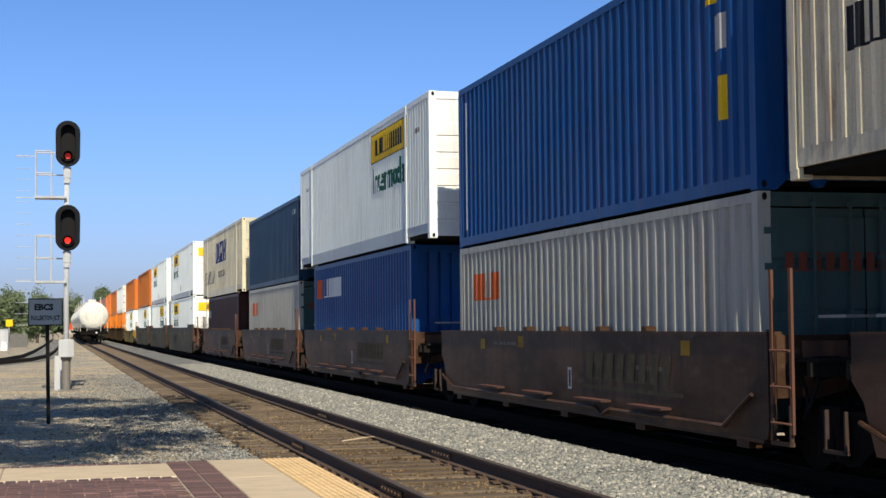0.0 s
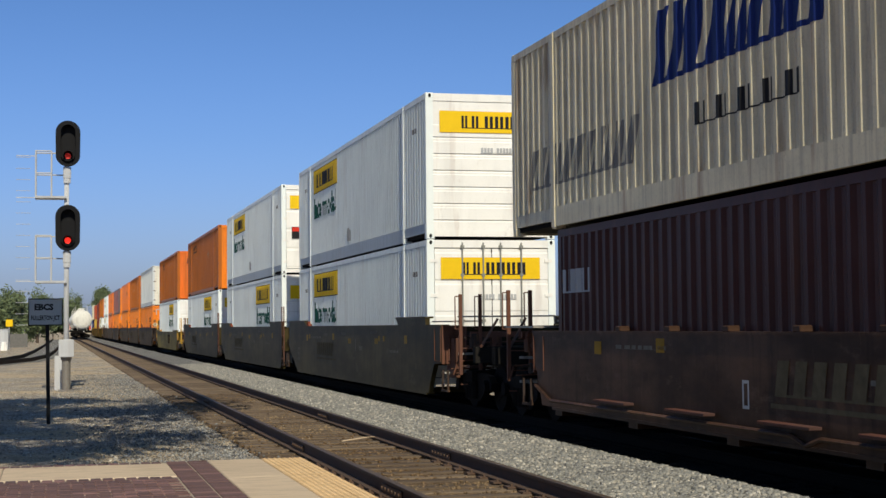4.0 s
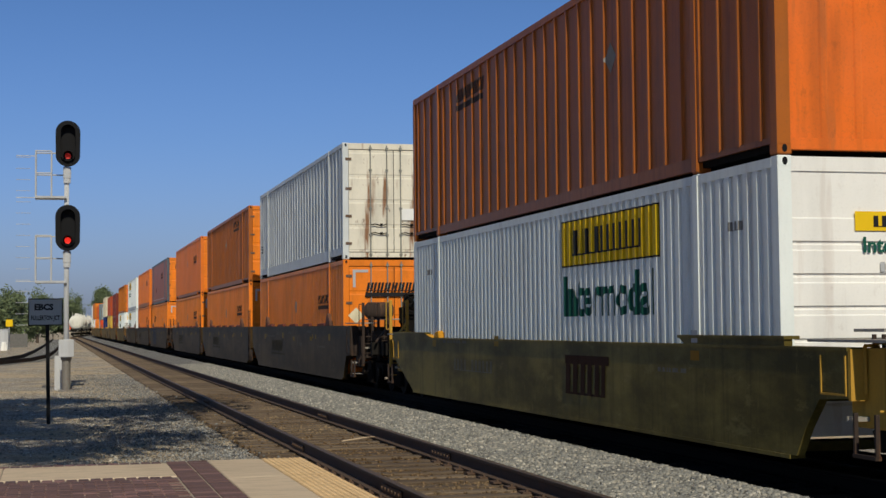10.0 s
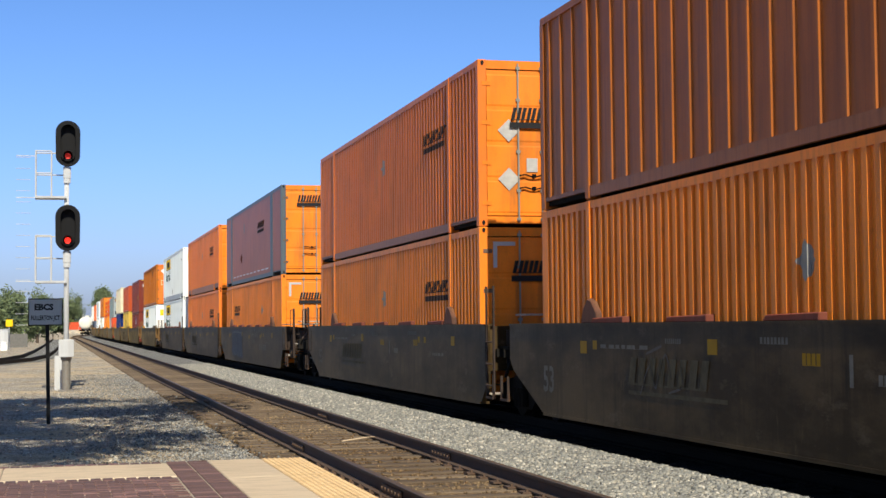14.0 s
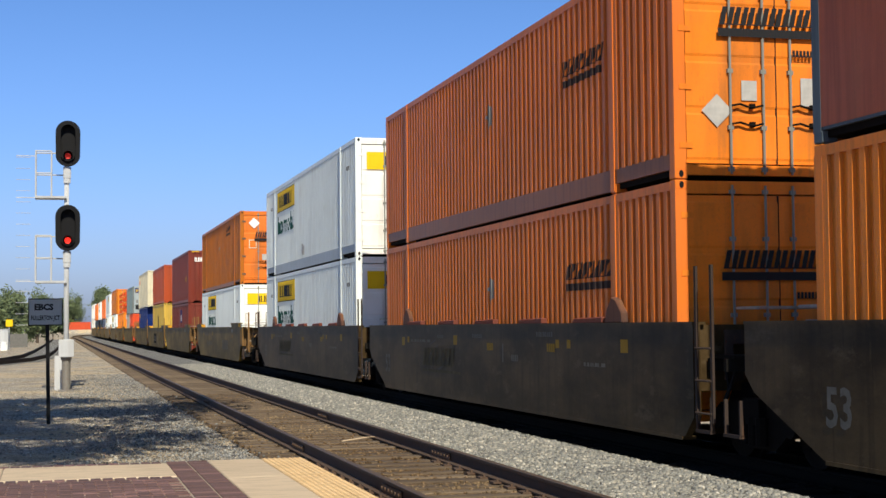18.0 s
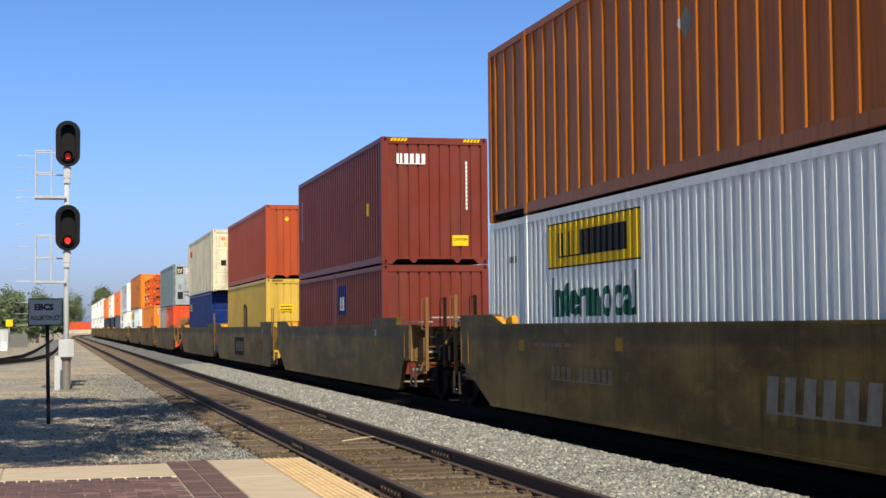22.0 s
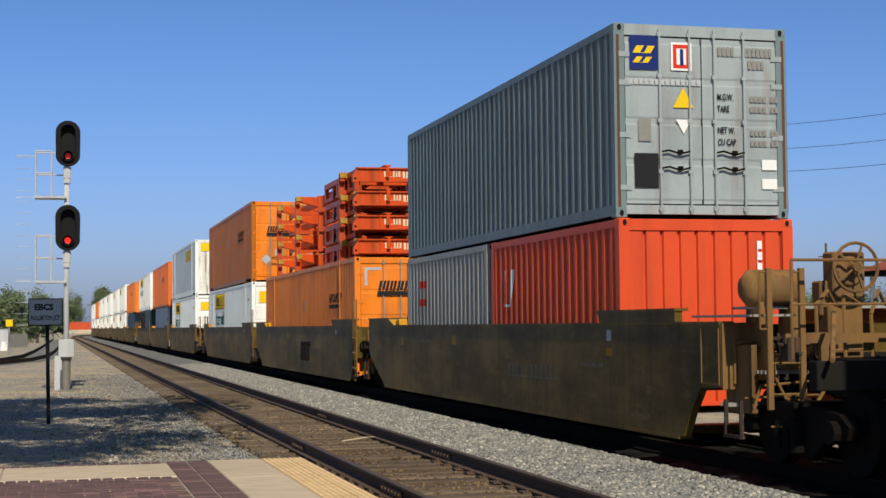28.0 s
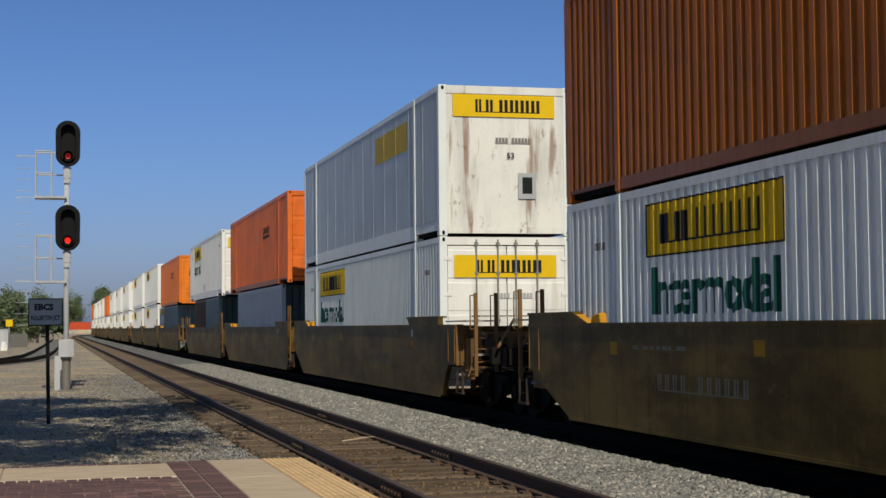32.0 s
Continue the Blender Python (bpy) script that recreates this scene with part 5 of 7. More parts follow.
            if tag == "sprayed":
                mark("sprayfield", spray_field, M_SPRAYFIELD, 5.2, 0.3, "sprayed_field", "pale grey sprayed field")
                mark("spraylines", lambda: strokes(FIELD_TAG, 0.06), M_SPRAYLINE, 5.2, 0.35, "graffiti", "white sprayed outlines")
                mark("spraywords", lambda: strokes(WORD_TAG, 0.022), M_SPRAYWHITE, -0.7, 1.12, "graffiti", "white sprayed outlines")
                for k in (0, 1, 2, 3, 5, 6, 7, 8, 9):
                    mark("carnumber", lambda: rect(0.07, 0.2), M_SPRAYLINE, -3.37 - 0.18 * k, 0.72, "number_bar")
            for k, (y, z, w, h) in enumerate(((-0.3, 1.1, 0.3, 0.12), (-1.2, 0.92, 0.07, 0.3), (-1.7, 0.95, 0.3, 0.1), (-3.5, 1.12, 0.3, 0.12), (0.6, 1.3, 0.55, 0.07), (-3.0, 1.34, 0.7, 0.07), (3.1, 1.28, 0.4, 0.06))):
                mark(("stencil", k), lambda: blocks([w / 4] * 4 if w > 0.2 else [w], h, 0.02), M_GOLD if h == 0.12 else M_DECALDARK, y, z)
            if kind == "dark53":
                mark("chalk", lambda: strokes(PALE_TAG, 0.035), M_TAGPALE, 3.9, 0.55, "graffiti", "faded pale spray marks")
        else:
            mark("silver_square", lambda: rect(0.17, 0.14), M_SILV, tf + (3.5 if ef > 1 else 2.3), 1.3, "reflector", "silver reflective square")
            mark("orange_square", lambda: rect(0.24, 0.11), M_ORGOLD, tf + (3.53 if ef > 1 else 2.33), 1.1, "reflector", "orange reflective strip")
            if tag == "panel_mid" or tag == "panel_front":
                y = 1.57 if tag == "panel_mid" else -2.17
                if tag == "panel_mid":
                    mark("panel", lambda: rect(2.9, 0.68), M_PANEL, y + 0.25, 0.45, "mark_panel", "dark square behind a faded logo")
                mark("panelblocks", lambda: blocks([0.62, 0.62, 0.66], 0.38, 0.16, 0.05), M_FADEMARK, y - 0.2, 0.6, "logo", "faded grey logo blocks")
            if kind == "single" or tag == "tagged":
                mark("stain", lambda: blocks([0.5, 0.45, 0.4], 0.42, 0.12, 0.03), M_STAIN, -1.7 if kind == "single" else -0.76, 0.55, "logo", "dark red stain of a removed logo")
                mark("stainbar", lambda: rect(1.75, 0.12), M_STAIN, -1.7 if kind == "single" else -0.76, 0.97, "logo", "dark red stain of a removed logo")
            if tag == "panel_mid":
                mark("darktag", lambda: strokes(DARK_TAG, 0.05), M_TAG, -3.1, 0.35, "graffiti", "dark sprayed strokes")
            if tag != "panel_mid":
                mark("rowolive", lambda: blocks([0.12] * 4 + [-0.16] + [0.12] * 6, 0.2, 0.11), M_FADEMARK, 4.5 if rear != "j" else -1.6, 0.72)
    return car


M_KHAKI = well_paint("khaki_car_paint", (0.150, 0.115, 0.028))
M_GRATING = metal("worn_grating_steel", (0.36, 0.34, 0.30), 0.6, 0.3, 0.4)
M_STEPBROWN = paint("rust_brown_step_paint", (0.085, 0.036, 0.026), 0.5, 0.3, 0.6)
M_GEARDARK = paint("dark_gear_paint", (0.050, 0.034, 0.027), 0.6, 0.3, 0.75)
M_GEARYELLOW = paint("yellow_gear_paint", (0.55, 0.32, 0.05), 0.4, 0.15, 0.6)
M_RUSTRED = paint("rust_red_paint", (0.20, 0.05, 0.028), 0.4, 0.2, 0.6)
M_DECALDARK = plain("decal_dirty", (0.20, 0.185, 0.155), 0.85, 0.7)
M_FAINT = plain("decal_faint", (0.125, 0.105, 0.068), 0.9, 0.8)
M_PANEL = plain("mark_panel", (0.045, 0.036, 0.026), 0.9, 0.4)
M_FADEMARK = plain("decal_fademark", (0.24, 0.22, 0.18), 0.9, 0.7)
M_ORGOLD = plain("reflector_orange", (0.36, 0.17, 0.012), 0.6, 0.3)
M_STAIN = plain("dark_red_stain", (0.060, 0.030, 0.020), 0.9, 0.8)
M_SPRAYFIELD = plain("spray_field", (0.15, 0.155, 0.17), 0.9, 0.6)
M_SPRAYWHITE = plain("spray_white", (0.30, 0.30, 0.29), 0.9, 0.6)
M_SPRAYLINE = plain("spray_grey", (0.22, 0.22, 0.215), 0.9, 0.6)
M_TAG = plain("spray_dark", (0.080, 0.052, 0.024), 0.9, 0.4)
M_TAGPALE = plain("spray_pale", (0.13, 0.12, 0.11), 0.9, 0.6)


# ---- the train ----
# rest: (seconds, metres run) of the train
def run(t):
    q = (t - 16) / 16
    return 12.9695 * t + 16 * (-0.0609 * q ** 2 / 2 + 0.178 * q ** 3 / 3 + 0.0197 * q ** 4 / 4) + 1.353


MOVING = []  # (thing, place of its origin on the train, height, length to its middle)
ZB = 0.31  # height of the well's floor over the rail


def ride(ob, u, z, mid=0.0):
    MOVING.append((ob, u, z, mid))
    return ob


def stack(u_bottom, bottoms, u_top=None, top=None, top_z=None):
    for du, c, h in bottoms:
        ride(c, u_bottom + du, ZB)
    if top is not None:
        ride(top, u_top, top_z)


def unit(kind, centre, hl, front, rear, bottom, bl, top=None, tl=0.0, bh=H9, number="53", tag=""):
    """One well with a container below and one above, all about the same middle."""
    ride(well_car(kind, centre, hl, front, rear, number, tag), centre, 0.0)
    ride(bottom, centre - bl / 2, ZB)
    if top is not None:
        ride(top, centre - tl / 2, ZB + bh + 0.012)


def oocl():
    c, prof = iso("grey corrugated container with an orange-red logo", L40, H8, M_GREY, "door", M_TEAL)
    side_decal(c, "oc", lambda: blocks([0.37, 0.37, 0.37, 0.3], 0.46, 0.08), M_ORG, L40 - 0.88, 1.64, W40, prof, "logo", "orange-red logo blocks")
    # end logo in a darker red, as for the shaded end
    end_decal(c, "ocend", lambda: blocks([0.26, 0.26, 0.26, 0.22], 0.2, 0.06), M_RUSTRED, -0.95, 1.75, -0.012, "logo")
    return c


def blue_box(mat, label, mark=False, H=None):
    c, prof = iso(label, L40, H or H9, mat, "corrugated")
    if mark:
        side_decal(c, "sc1", lambda: blocks([0.42, 0.4], 0.52, 0.08), M_ORG, L40 - 0.5, 1.98, W40, prof, "logo")
        side_decal(c, "sc2", lambda: blocks([0.42, 0.46, 0.46, 0.42, 0.46], 0.5, 0.08), M_WHT, L40 - 1.5, 2.0, W40, prof, "logo", "white logo blocks")
    elif mat is M_BLUE:
        side_decal(c, "strip", lambda: rect(0.12, 2.3), M_WHT, L40 - 0.45, 0.3, W40, prof, "edge_stripe")
        side_decal(c, "lab1", lambda: rect(0.3, 0.4), M_SILV, 1.05, 1.65, W40, prof, "notice")
        side_decal(c, "lab2", lambda: rect(0.26, 0.5), M_YEL, 1.0, 0.85, W40, prof, "notice", "yellow notice")
        side_decal(c, "lab3", lambda: rect(0.4, 0.22), M_YEL, 1.3, 2.2, W40, prof, "notice")
    else:
        side_decal(c, "navnum", lambda: blocks([0.07] * 4, 0.14, 0.05), M_SILV, 1.2, 2.1, W40, prof, "number_strip")
    return c


def cream(front="nose", logo=False):
    c, prof = container("cream corrugated domestic container" + (" with a dark blue logo" if logo else ""), L53, H9, W53, M_CREAM, "corrugated", front, M_CREAM, M_CREAM)
    if logo:
        side_decal(c, "sw", lambda: blocks([0.8, 1.15, 0.45, 0.75, 0.8], 0.9, 0.08, 0.25), M_NAV, 10.28, 1.5, W53, prof, "logo", "dark blue logo blocks")
        side_decal(c, "sw2", lambda: blocks([0.3, 0.25, 0.3, 0.2, 0.3], 0.26, 0.3), M_INK, 9.0, 0.86, W53, prof, "graffiti")
        side_decal(c, "sw3", lambda: blocks([0.3] * 9, 0.6, 0.2, 0.15), M_FADED, 15.2, 0.64, W53, prof, "graffiti", "faded grey spray marks")
    else:
        side_decal(c, "sg", lambda: blocks([0.3, 0.3, 0.3], 0.42, 0.08), M_INK, 15.0, 1.1, W53, prof, "logo")
    return c


def brown_box():
    c, prof = iso("dark maroon corrugated container with a small white logo", L40, H8, M_BROWNC)
    side_decal(c, "tri", lambda: blocks([0.3, 0.4, 0.3], 0.34, 0.06), M_SILV, 12.0, 1.66, W40, prof, "logo", "pale logo blocks")
    end_decal(c, "trend", lambda: blocks([0.36, 0.36], 0.42, 0.1), M_FADED, 0.0, 1.55, 0.012, "logo")
    return c


# five-unit brown car with forty-foot wells
unit("brown40", 5.7, 6.25, "j", "j", oocl(), L40, cream(), L53, H8)
unit("brown40", 20.77, 6.25, "j", "j", oocl(), L40, blue_box(M_BLUE, "bright blue corrugated high container"), L40, H8)
c = jb("nose", M_JB, False, wide=False)
unit("brown40", 36.9, 6.25, "j", "j", blue_box(M_BLUE, "blue corrugated container with a white logo", True), L40, c, L53, H9)
unit("brown40", 52.0, 6.25, "j", "j", oocl(), L40, blue_box(M_NAVY, "dark blue corrugated container", H=H8), L40, H8)
unit("brown40", 67.75, 6.25, "j", 3.4, brown_box(), L40, cream("nose", True), L53, H8)
# three-unit cars with fifty-three-foot wells
unit("riser53", 89.75, 8.15, 3.35, "j", jb("door", rear="rear", note=" and end doors"), L53, jb("nose", rear="rear"), L53)
g = jb("door", rear="rear", note=" and a red notice")
end_decal(g, "rednote", lambda: rect(0.55, 0.38), M_INK, -1.0, 1.15, -0.03, "notice", "red and black notice")
end_decal(g, "rednote2", lambda: rect(0.5, 0.13), M_RED, -0.98, 1.38, -0.034, "notice_bar")
unit("riser53", 109.6, 8.15, "j", "j", jb("nose", dy=-0.4), L53, g, L53)
unit("riser53", 129.35, 8.15, "j", 3.35, jb("nose"), L53, sn("ribbed", "sheet", M_ORANGE2, 12.7), L53)
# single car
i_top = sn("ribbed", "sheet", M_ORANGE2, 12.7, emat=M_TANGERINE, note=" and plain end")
end_decal(i_top, "placard_frame", lambda: frame_diamond(0.2, 0.02), M_INK, 0.35, 1.3, -0.012, "placard_frame")
end_decal(i_top, "sticker", lambda: rect(0.2, 0.36), M_WHT, 0.45, 2.24, -0.018, "sticker")
unit("single", 153.05, 8.15, 3.35, 3.35, jb("nose", wide=False), L53, i_top, L53, number="")
# dark three-unit cars
def white_reefer():
    c, prof = container("pale grey ribbed container with rusty door hinges", L53, 2.98, W53, M_LIGHTGREY, "ribbed", "rusty", M_RUSTYCREAM, M_LIGHTGREY)
    side_decal(c, "n53", lambda: lettering("53", 0.34, 0.006), M_INK, L53 - 0.35, 0.9, W53, prof)
    end_decal(c, "notes", lambda: rect(0.4, 0.3), M_WHT, 0.2, 1.0, -0.03, "notice")
    return c


unit("dark53", 177.1, 8.15, 3.35, "j", sn("corrugated", "rusty", M_AMBER, 3.9), L53, white_reefer(), L53, tag="tank")
unit("dark53", 196.6, 8.15, "j", "j", sn("corrugated", "door", M_AMBER, 3.91), L53, sn("ribbed", "rusty", M_ORANGE2, 5.05), L53)
unit("dark53", 216.25, 8.15, "j", 3.35, sn("corrugated", "rusty", M_AMBER, 4.0), L53, sn("corrugated", "door", M_ORANGE, 4.1, diamonds=2), L53)


def banded():
    # sides a darker russet than the amber end
    c, prof = container("smooth brown-orange container with grey bands", L53, H9, W53, M_RUSSET, "flat", "rusty", M_AMBER, M_DARKSLATE, rail=0.15)
    for k, y in enumerate((2.62, 14.55)):
        side_decal(c, ("band", k), lambda: rect(0.42, 2.6), M_DARKSLATE, y, 0.17, W53, prof, "band", "dark grey vertical band")
    for k in range(10):
        side_decal(c, ("dash", k), lambda: rect(0.7, 0.045), M_LIGHTGREY, 13.6 - 1.08 * k, 0.29, W53, prof, "reflective_dash")
    side_decal(c, "worn1", lambda: blob(0.22, 0.22, 8), M_SMUDGE, 10.2, 1.9, W53, prof, "worn_patch", "grey worn patch")
    side_decal(c, "worn2", lambda: blob(0.3, 0.22, 11), M_STAINRUST, 11.2, 0.75, W53, prof, "worn_patch", "dark brown patch")
    sn_marks(c, prof, L53, W53, 6.0)
    sn_end(c, 2.35, -0.8, -0.05)
    return c


unit("dark53", 240.0, 8.15, 3.35, "j", sn("corrugated", "door", M_AMBER, 13.26), L53, banded(), L53, tag="sprayed")
unit("dark53", 259.55, 8.15, "j", "j", sn("corrugated", "door", M_ORANGE, 4.0), L53, sn("corrugated", "door", M_ORANGE, 4.13, diamonds=1, rail=0.3), L53)
unit("dark53", 279.25, 8.15, "j", 3.35, jb("door", rear="rear"), L53, jb("door", rear="rear"), L53)
p_top = sn("ribbed", "rusty", M_ORANGE3, 5.4, emat=M_ORANGE)
end_decal(p_top, "whited", lambda: diamond(0.22), M_WHT, -1.0, 2.2, -0.05, "placard", "white diamond placard")
end_decal(p_top, "pnote", lambda: rect(0.42, 0.46), M_CREAM, 0.62, 0.95, -0.012, "notice", "pale paper notice")
end_decal(p_top, "pgrid", lambda: frame_shape(0.3, 0.34, 0.03), M_CREAM, -0.98, 1.42, -0.012, "stencil_frame")
unit("olive", 303.2, 8.15, 3.35, 3.35, jb("door", rear="rear", dy=-0.5), L53, p_top, L53, number="", tag="panel_front")


def tex_box():
    c, prof = iso("maroon corrugated high container with a white logo on its end", L40, H9, M_MAROON, "corrugated", M_MAROON)
    end_decal(c, "tx", lambda: blocks([0.13, 0.22, 0.22], 0.24, 0.05), M_WHT, -0.9, 2.28, -0.004, "logo", "white logo blocks")
    end_decal(c, "txn", lambda: column([0.07] * 12, 0.042), M_WHT, 0.72, 1.25, -0.004, "number_strip")
    end_decal(c, "txc", lambda: rect(0.38, 0.24), M_YEL, 0.4, 0.42, 0.014, "caution_notice", "yellow caution notice")
    end_decal(c, "txw", lambda: lettering("CAUTION", 0.075, 0.002), M_INK, 0.42, 0.54, 0.009)
    for x in (-1.05, 0.67):
        end_decal(c, "stripe", lambda: blocks([0.05] * 5, 0.07, 0.03, 0.04), M_YEL, x, H9 - 0.1, -0.006, "hazard_stripe")
    side_decal(c, "txy", lambda: rect(0.2, 0.3), M_YEL, 1.75, 1.2, W40, prof, "notice", "yellow notice")
    side_decal(c, "txl", lambda: column([0.15] * 6, 0.14), M_SILV, L40 - 0.6, 1.15, W40, prof, "number_strip")
    return c


c1 = iso("maroon corrugated twenty-foot container", L20, H8, M_MAROON, "corrugated", M_MAROON)
c2 = iso("maroon corrugated twenty-foot container with a blue notice", L20, H8, M_MAROON, "corrugated", M_MAROON)
side_decal(c2[0], "bicp", lambda: rect(1.15, 0.75), M_NAV, L20 - 0.5, 1.5, W40, c2[1], "logo_panel", "dark blue logo panel")
side_decal(c2[0], "bicb", lambda: blocks([0.14, 0.06, 0.16], 0.34, 0.1), M_WHT, L20 - 0.75, 1.62, W40 + 0.006, c2[1], "logo")
ride(c1[0], 320.35 + 6.13, ZB)
ride(c2[0], 320.35, ZB)
ride(well_car("olive", 326.42, 8.15, 3.35, "j", ""), 326.42, 0.0)
ride(tex_box(), 320.35, ZB + H8 + 0.012)

r_top = iso("red corrugated container with a yellow warning sign", L40, H8, M_OXIDE, "corrugated", M_OXIDE)
end_decal(r_top[0], "tri", lambda: diamond(0.09), M_YEL, -0.6, 2.0, -0.004, "warning_sign")
end_decal(r_top[0], "txn2", lambda: column([0.07] * 12, 0.042), M_SILV, 0.72, 1.0, -0.004, "number_strip")
yc = iso("faded yellow corrugated steel container", L40, H9, M_YELLOWC, "corrugated", M_YELLOWC)
end_decal(yc[0], "ycc", lambda: rect(0.5, 0.26), M_YEL, -0.78, 1.75, -0.006, "notice", "bright yellow notice")
for z in (1.9, 1.79):
    end_decal(yc[0], ("ycb", z), lambda: blocks([0.045] * 7, 0.05, 0.014), M_INK, -0.74, z, -0.010, "number_strip")
end_decal(yc[0], "ycn", lambda: column([0.07] * 12, 0.042), M_INK, 0.72, 0.9, -0.004, "number_strip")
for x in (-1.05, 0.67):
    end_decal(yc[0], "ystripe", lambda: blocks([0.05] * 5, 0.07, 0.03, 0.04), M_INK, x, H9 - 0.1, -0.006, "hazard_stripe")
def two_bars():
    bm = bmesh.new()
    for x in (0.0, 0.66):
        bm.faces.new([bm.verts.new((x + a, b, 0)) for a, b in ((0, 0), (0.42, 0), (0.42, 0.86), (0.3, 1.0), (0.05, 1.0), (0, 0.9))])
    quad(bm, 0.42, 0.66, 0.86, 0.97)
    return bm


side_decal(yc[0], "yc2", two_bars, M_INK, 6.7, 1.1, W40, yc[1], "logo", "two black logo bars")
unit("olive", 346.05, 8.15, "j", "j", yc[0], L40, r_top[0], L40, H9, "", "panel_mid")
s_top = container("cream corrugated forty-five-foot container with door labels", L45, H9, W40, M_CREAM, "corrugated", "door", M_CREAM, M_CREAM)
end_decal(s_top[0], "sy", lambda: blocks([0.16, 0.16, 0.16, 0.12], 0.14, 0.05), M_ORG, -0.85, 2.4, -0.014, "logo", "orange logo blocks")
end_decal(s_top[0], "sw", lambda: diamond(0.13), M_YEL, -0.75, 2.1, -0.014, "warning_sign")
end_decal(s_top[0], "sb", lambda: rect(0.25, 0.25), M_INK, -0.88, 1.2, -0.014, "vent_panel", "black vent panel")
end_decal(s_top[0], "sc", lambda: rect(0.22, 0.24), M_YEL, -0.42, 1.62, -0.014, "notice", "yellow notice")
end_decal(s_top[0], "sg", lambda: rect(0.2, 0.24), M_FADED, -0.38, 1.22, -0.014, "grey_panel")
for z in (1.75, 1.5, 1.25):
    end_decal(s_top[0], ("sn", z), lambda: blocks([0.05] * 8, 0.07, 0.015), M_FADED, 0.35, z, -0.014, "number_strip")
side_decal(s_top[0], "sx", lambda: blocks([0.4, 0.4, 0.4, 0.3], 0.32, 0.1), M_ORG, L45 - 0.9, 2.1, W40, s_top[1], "logo")
sb = iso("dark blue corrugated container with blue end doors", L40, H9, M_NAVY2, "door", M_NAVY2)
side_decal(sb[0], "sbm", lambda: blocks([0.3, 0.3, 0.3, 0.3], 0.36, 0.07), M_YEL, L40 - 0.45, 2.1, W40, sb[1], "logo")
end_decal(sb[0], "sbn", lambda: blocks([0.05] * 4 + [-0.1] + [0.05] * 4, 0.11, 0.02), M_WHT, 0.45, 1.7, -0.014, "number_strip")
ride(well_car("olive", 365.2, 8.15, "j", 3.35, ""), 365.2, 0.0)
ride(sb[0], 365.4 - L40 / 2, ZB)
ride(s_top[0], 365.4 - L45 / 2, ZB + H9 + 0.012)


def florens():
    c, prof = iso("slate grey corrugated container with grey doors and labels", L40, H8, M_SLATE, "door", M_DOORGREY)
    y = -0.014
    end_decal(c, "fl1", lambda: rect(0.4, 0.46), M_NAV, -1.03, 1.98, y, "logo_panel", "navy and yellow logo panel")
    end_decal(c, "fl2", lambda: blocks([0.26], 0.1, 0, 0.06), M_YEL, -0.99, 2.2, y - 0.003, "logo_stroke")
    end_decal(c, "fl3", lambda: blocks([0.22], 0.08, 0, 0.06), M_YEL, -0.99, 2.07, y - 0.003, "logo_stroke")
    end_decal(c, "fl4", lambda: rect(0.3, 0.38), M_WHT, -0.44, 1.98, y, "notice")
    end_decal(c, "fl5", lambda: frame_shape(0.24, 0.32, 0.05), M_RED, -0.41, 2.01, y - 0.003, "notice_border")
    end_decal(c, "fl6", lambda: rect(0.05, 0.22), M_NAV, -0.31, 2.05, y - 0.003, "notice_mark")
    end_decal(c, "fl7", lambda: blocks([0.045] * 4 + [-0.1] + [0.045] * 7, 0.12, 0.018), M_FADED, 0.24, 2.2, y, "number_strip")
    end_decal(c, "fl8", lambda: blocks([0.045] * 4, 0.12, 0.018), M_FADED, 0.68, 2.03, y, "number_strip")
    end_decal(c, "fl9", lambda: blocks([0.06] * 14, 0.08, 0.015), M_SILV, -1.05, 1.78, y, "number_strip")
    end_decal(c, "fla", lambda: narrow(lettering("M.G.W.", 0.12, 0.003), 0.62), M_INK, 0.22, 1.6, y)
    end_decal(c, "flb", lambda: narrow(lettering("TARE", 0.12, 0.003), 0.62), M_INK, 0.22, 1.44, y)
    end_decal(c, "flc", lambda: narrow(lettering("NET W.", 0.12, 0.003), 0.62), M_INK, 0.22, 1.15, y)
    end_decal(c, "fld", lambda: narrow(lettering("CU CAP", 0.12, 0.003), 0.62), M_INK, 0.22, 0.99, y)
    for k, z in enumerate((1.58, 1.44, 1.12, 0.98)):
        end_decal(c, ("fle", k), lambda: blocks([0.05] * 4 + [-0.04] + [0.05] * 2, 0.08, 0.012), M_FADED, 0.7, z, y, "number_strip")
    def tri():
        bm = bmesh.new()
        bm.faces.new([bm.verts.new(p) for p in ((0, 0, 0), (0.3, 0, 0), (0.15, 0.27, 0))])
        return bm
    end_decal(c, "flt", tri, M_YEL, -0.42, 1.48, y, "warning_sign", "yellow warning triangle")
    def tip_down():
        bm = tri()
        for v in bm.verts:
            v.co.x, v.co.y = v.co.x * 0.72, 0.2 - v.co.y * 0.72
        return bm
    end_decal(c, "flu", tip_down, M_WHT, -0.38, 1.12, y, "sticker")
    end_decal(c, "flv", lambda: rect(0.34, 0.46), M_INK, -0.98, 0.4, y, "vent_panel", "black panel")
    end_decal(c, "flw", lambda: rect(0.18, 0.3), M_FADED, -0.92, 1.02, y, "grey_panel")
    for z in (0.66, 0.4):
        end_decal(c, ("flx", z), lambda: rect(0.22, 0.14), M_WHT, 0.86, z, y, "sticker")
    for x in (-1.215, 1.175):
        end_decal(c, "edge", lambda: rect(0.04, 2.3), M_GEARBROWN, x, 0.14, -0.004, "worn_edge", "rusty worn corner edge")
    return c


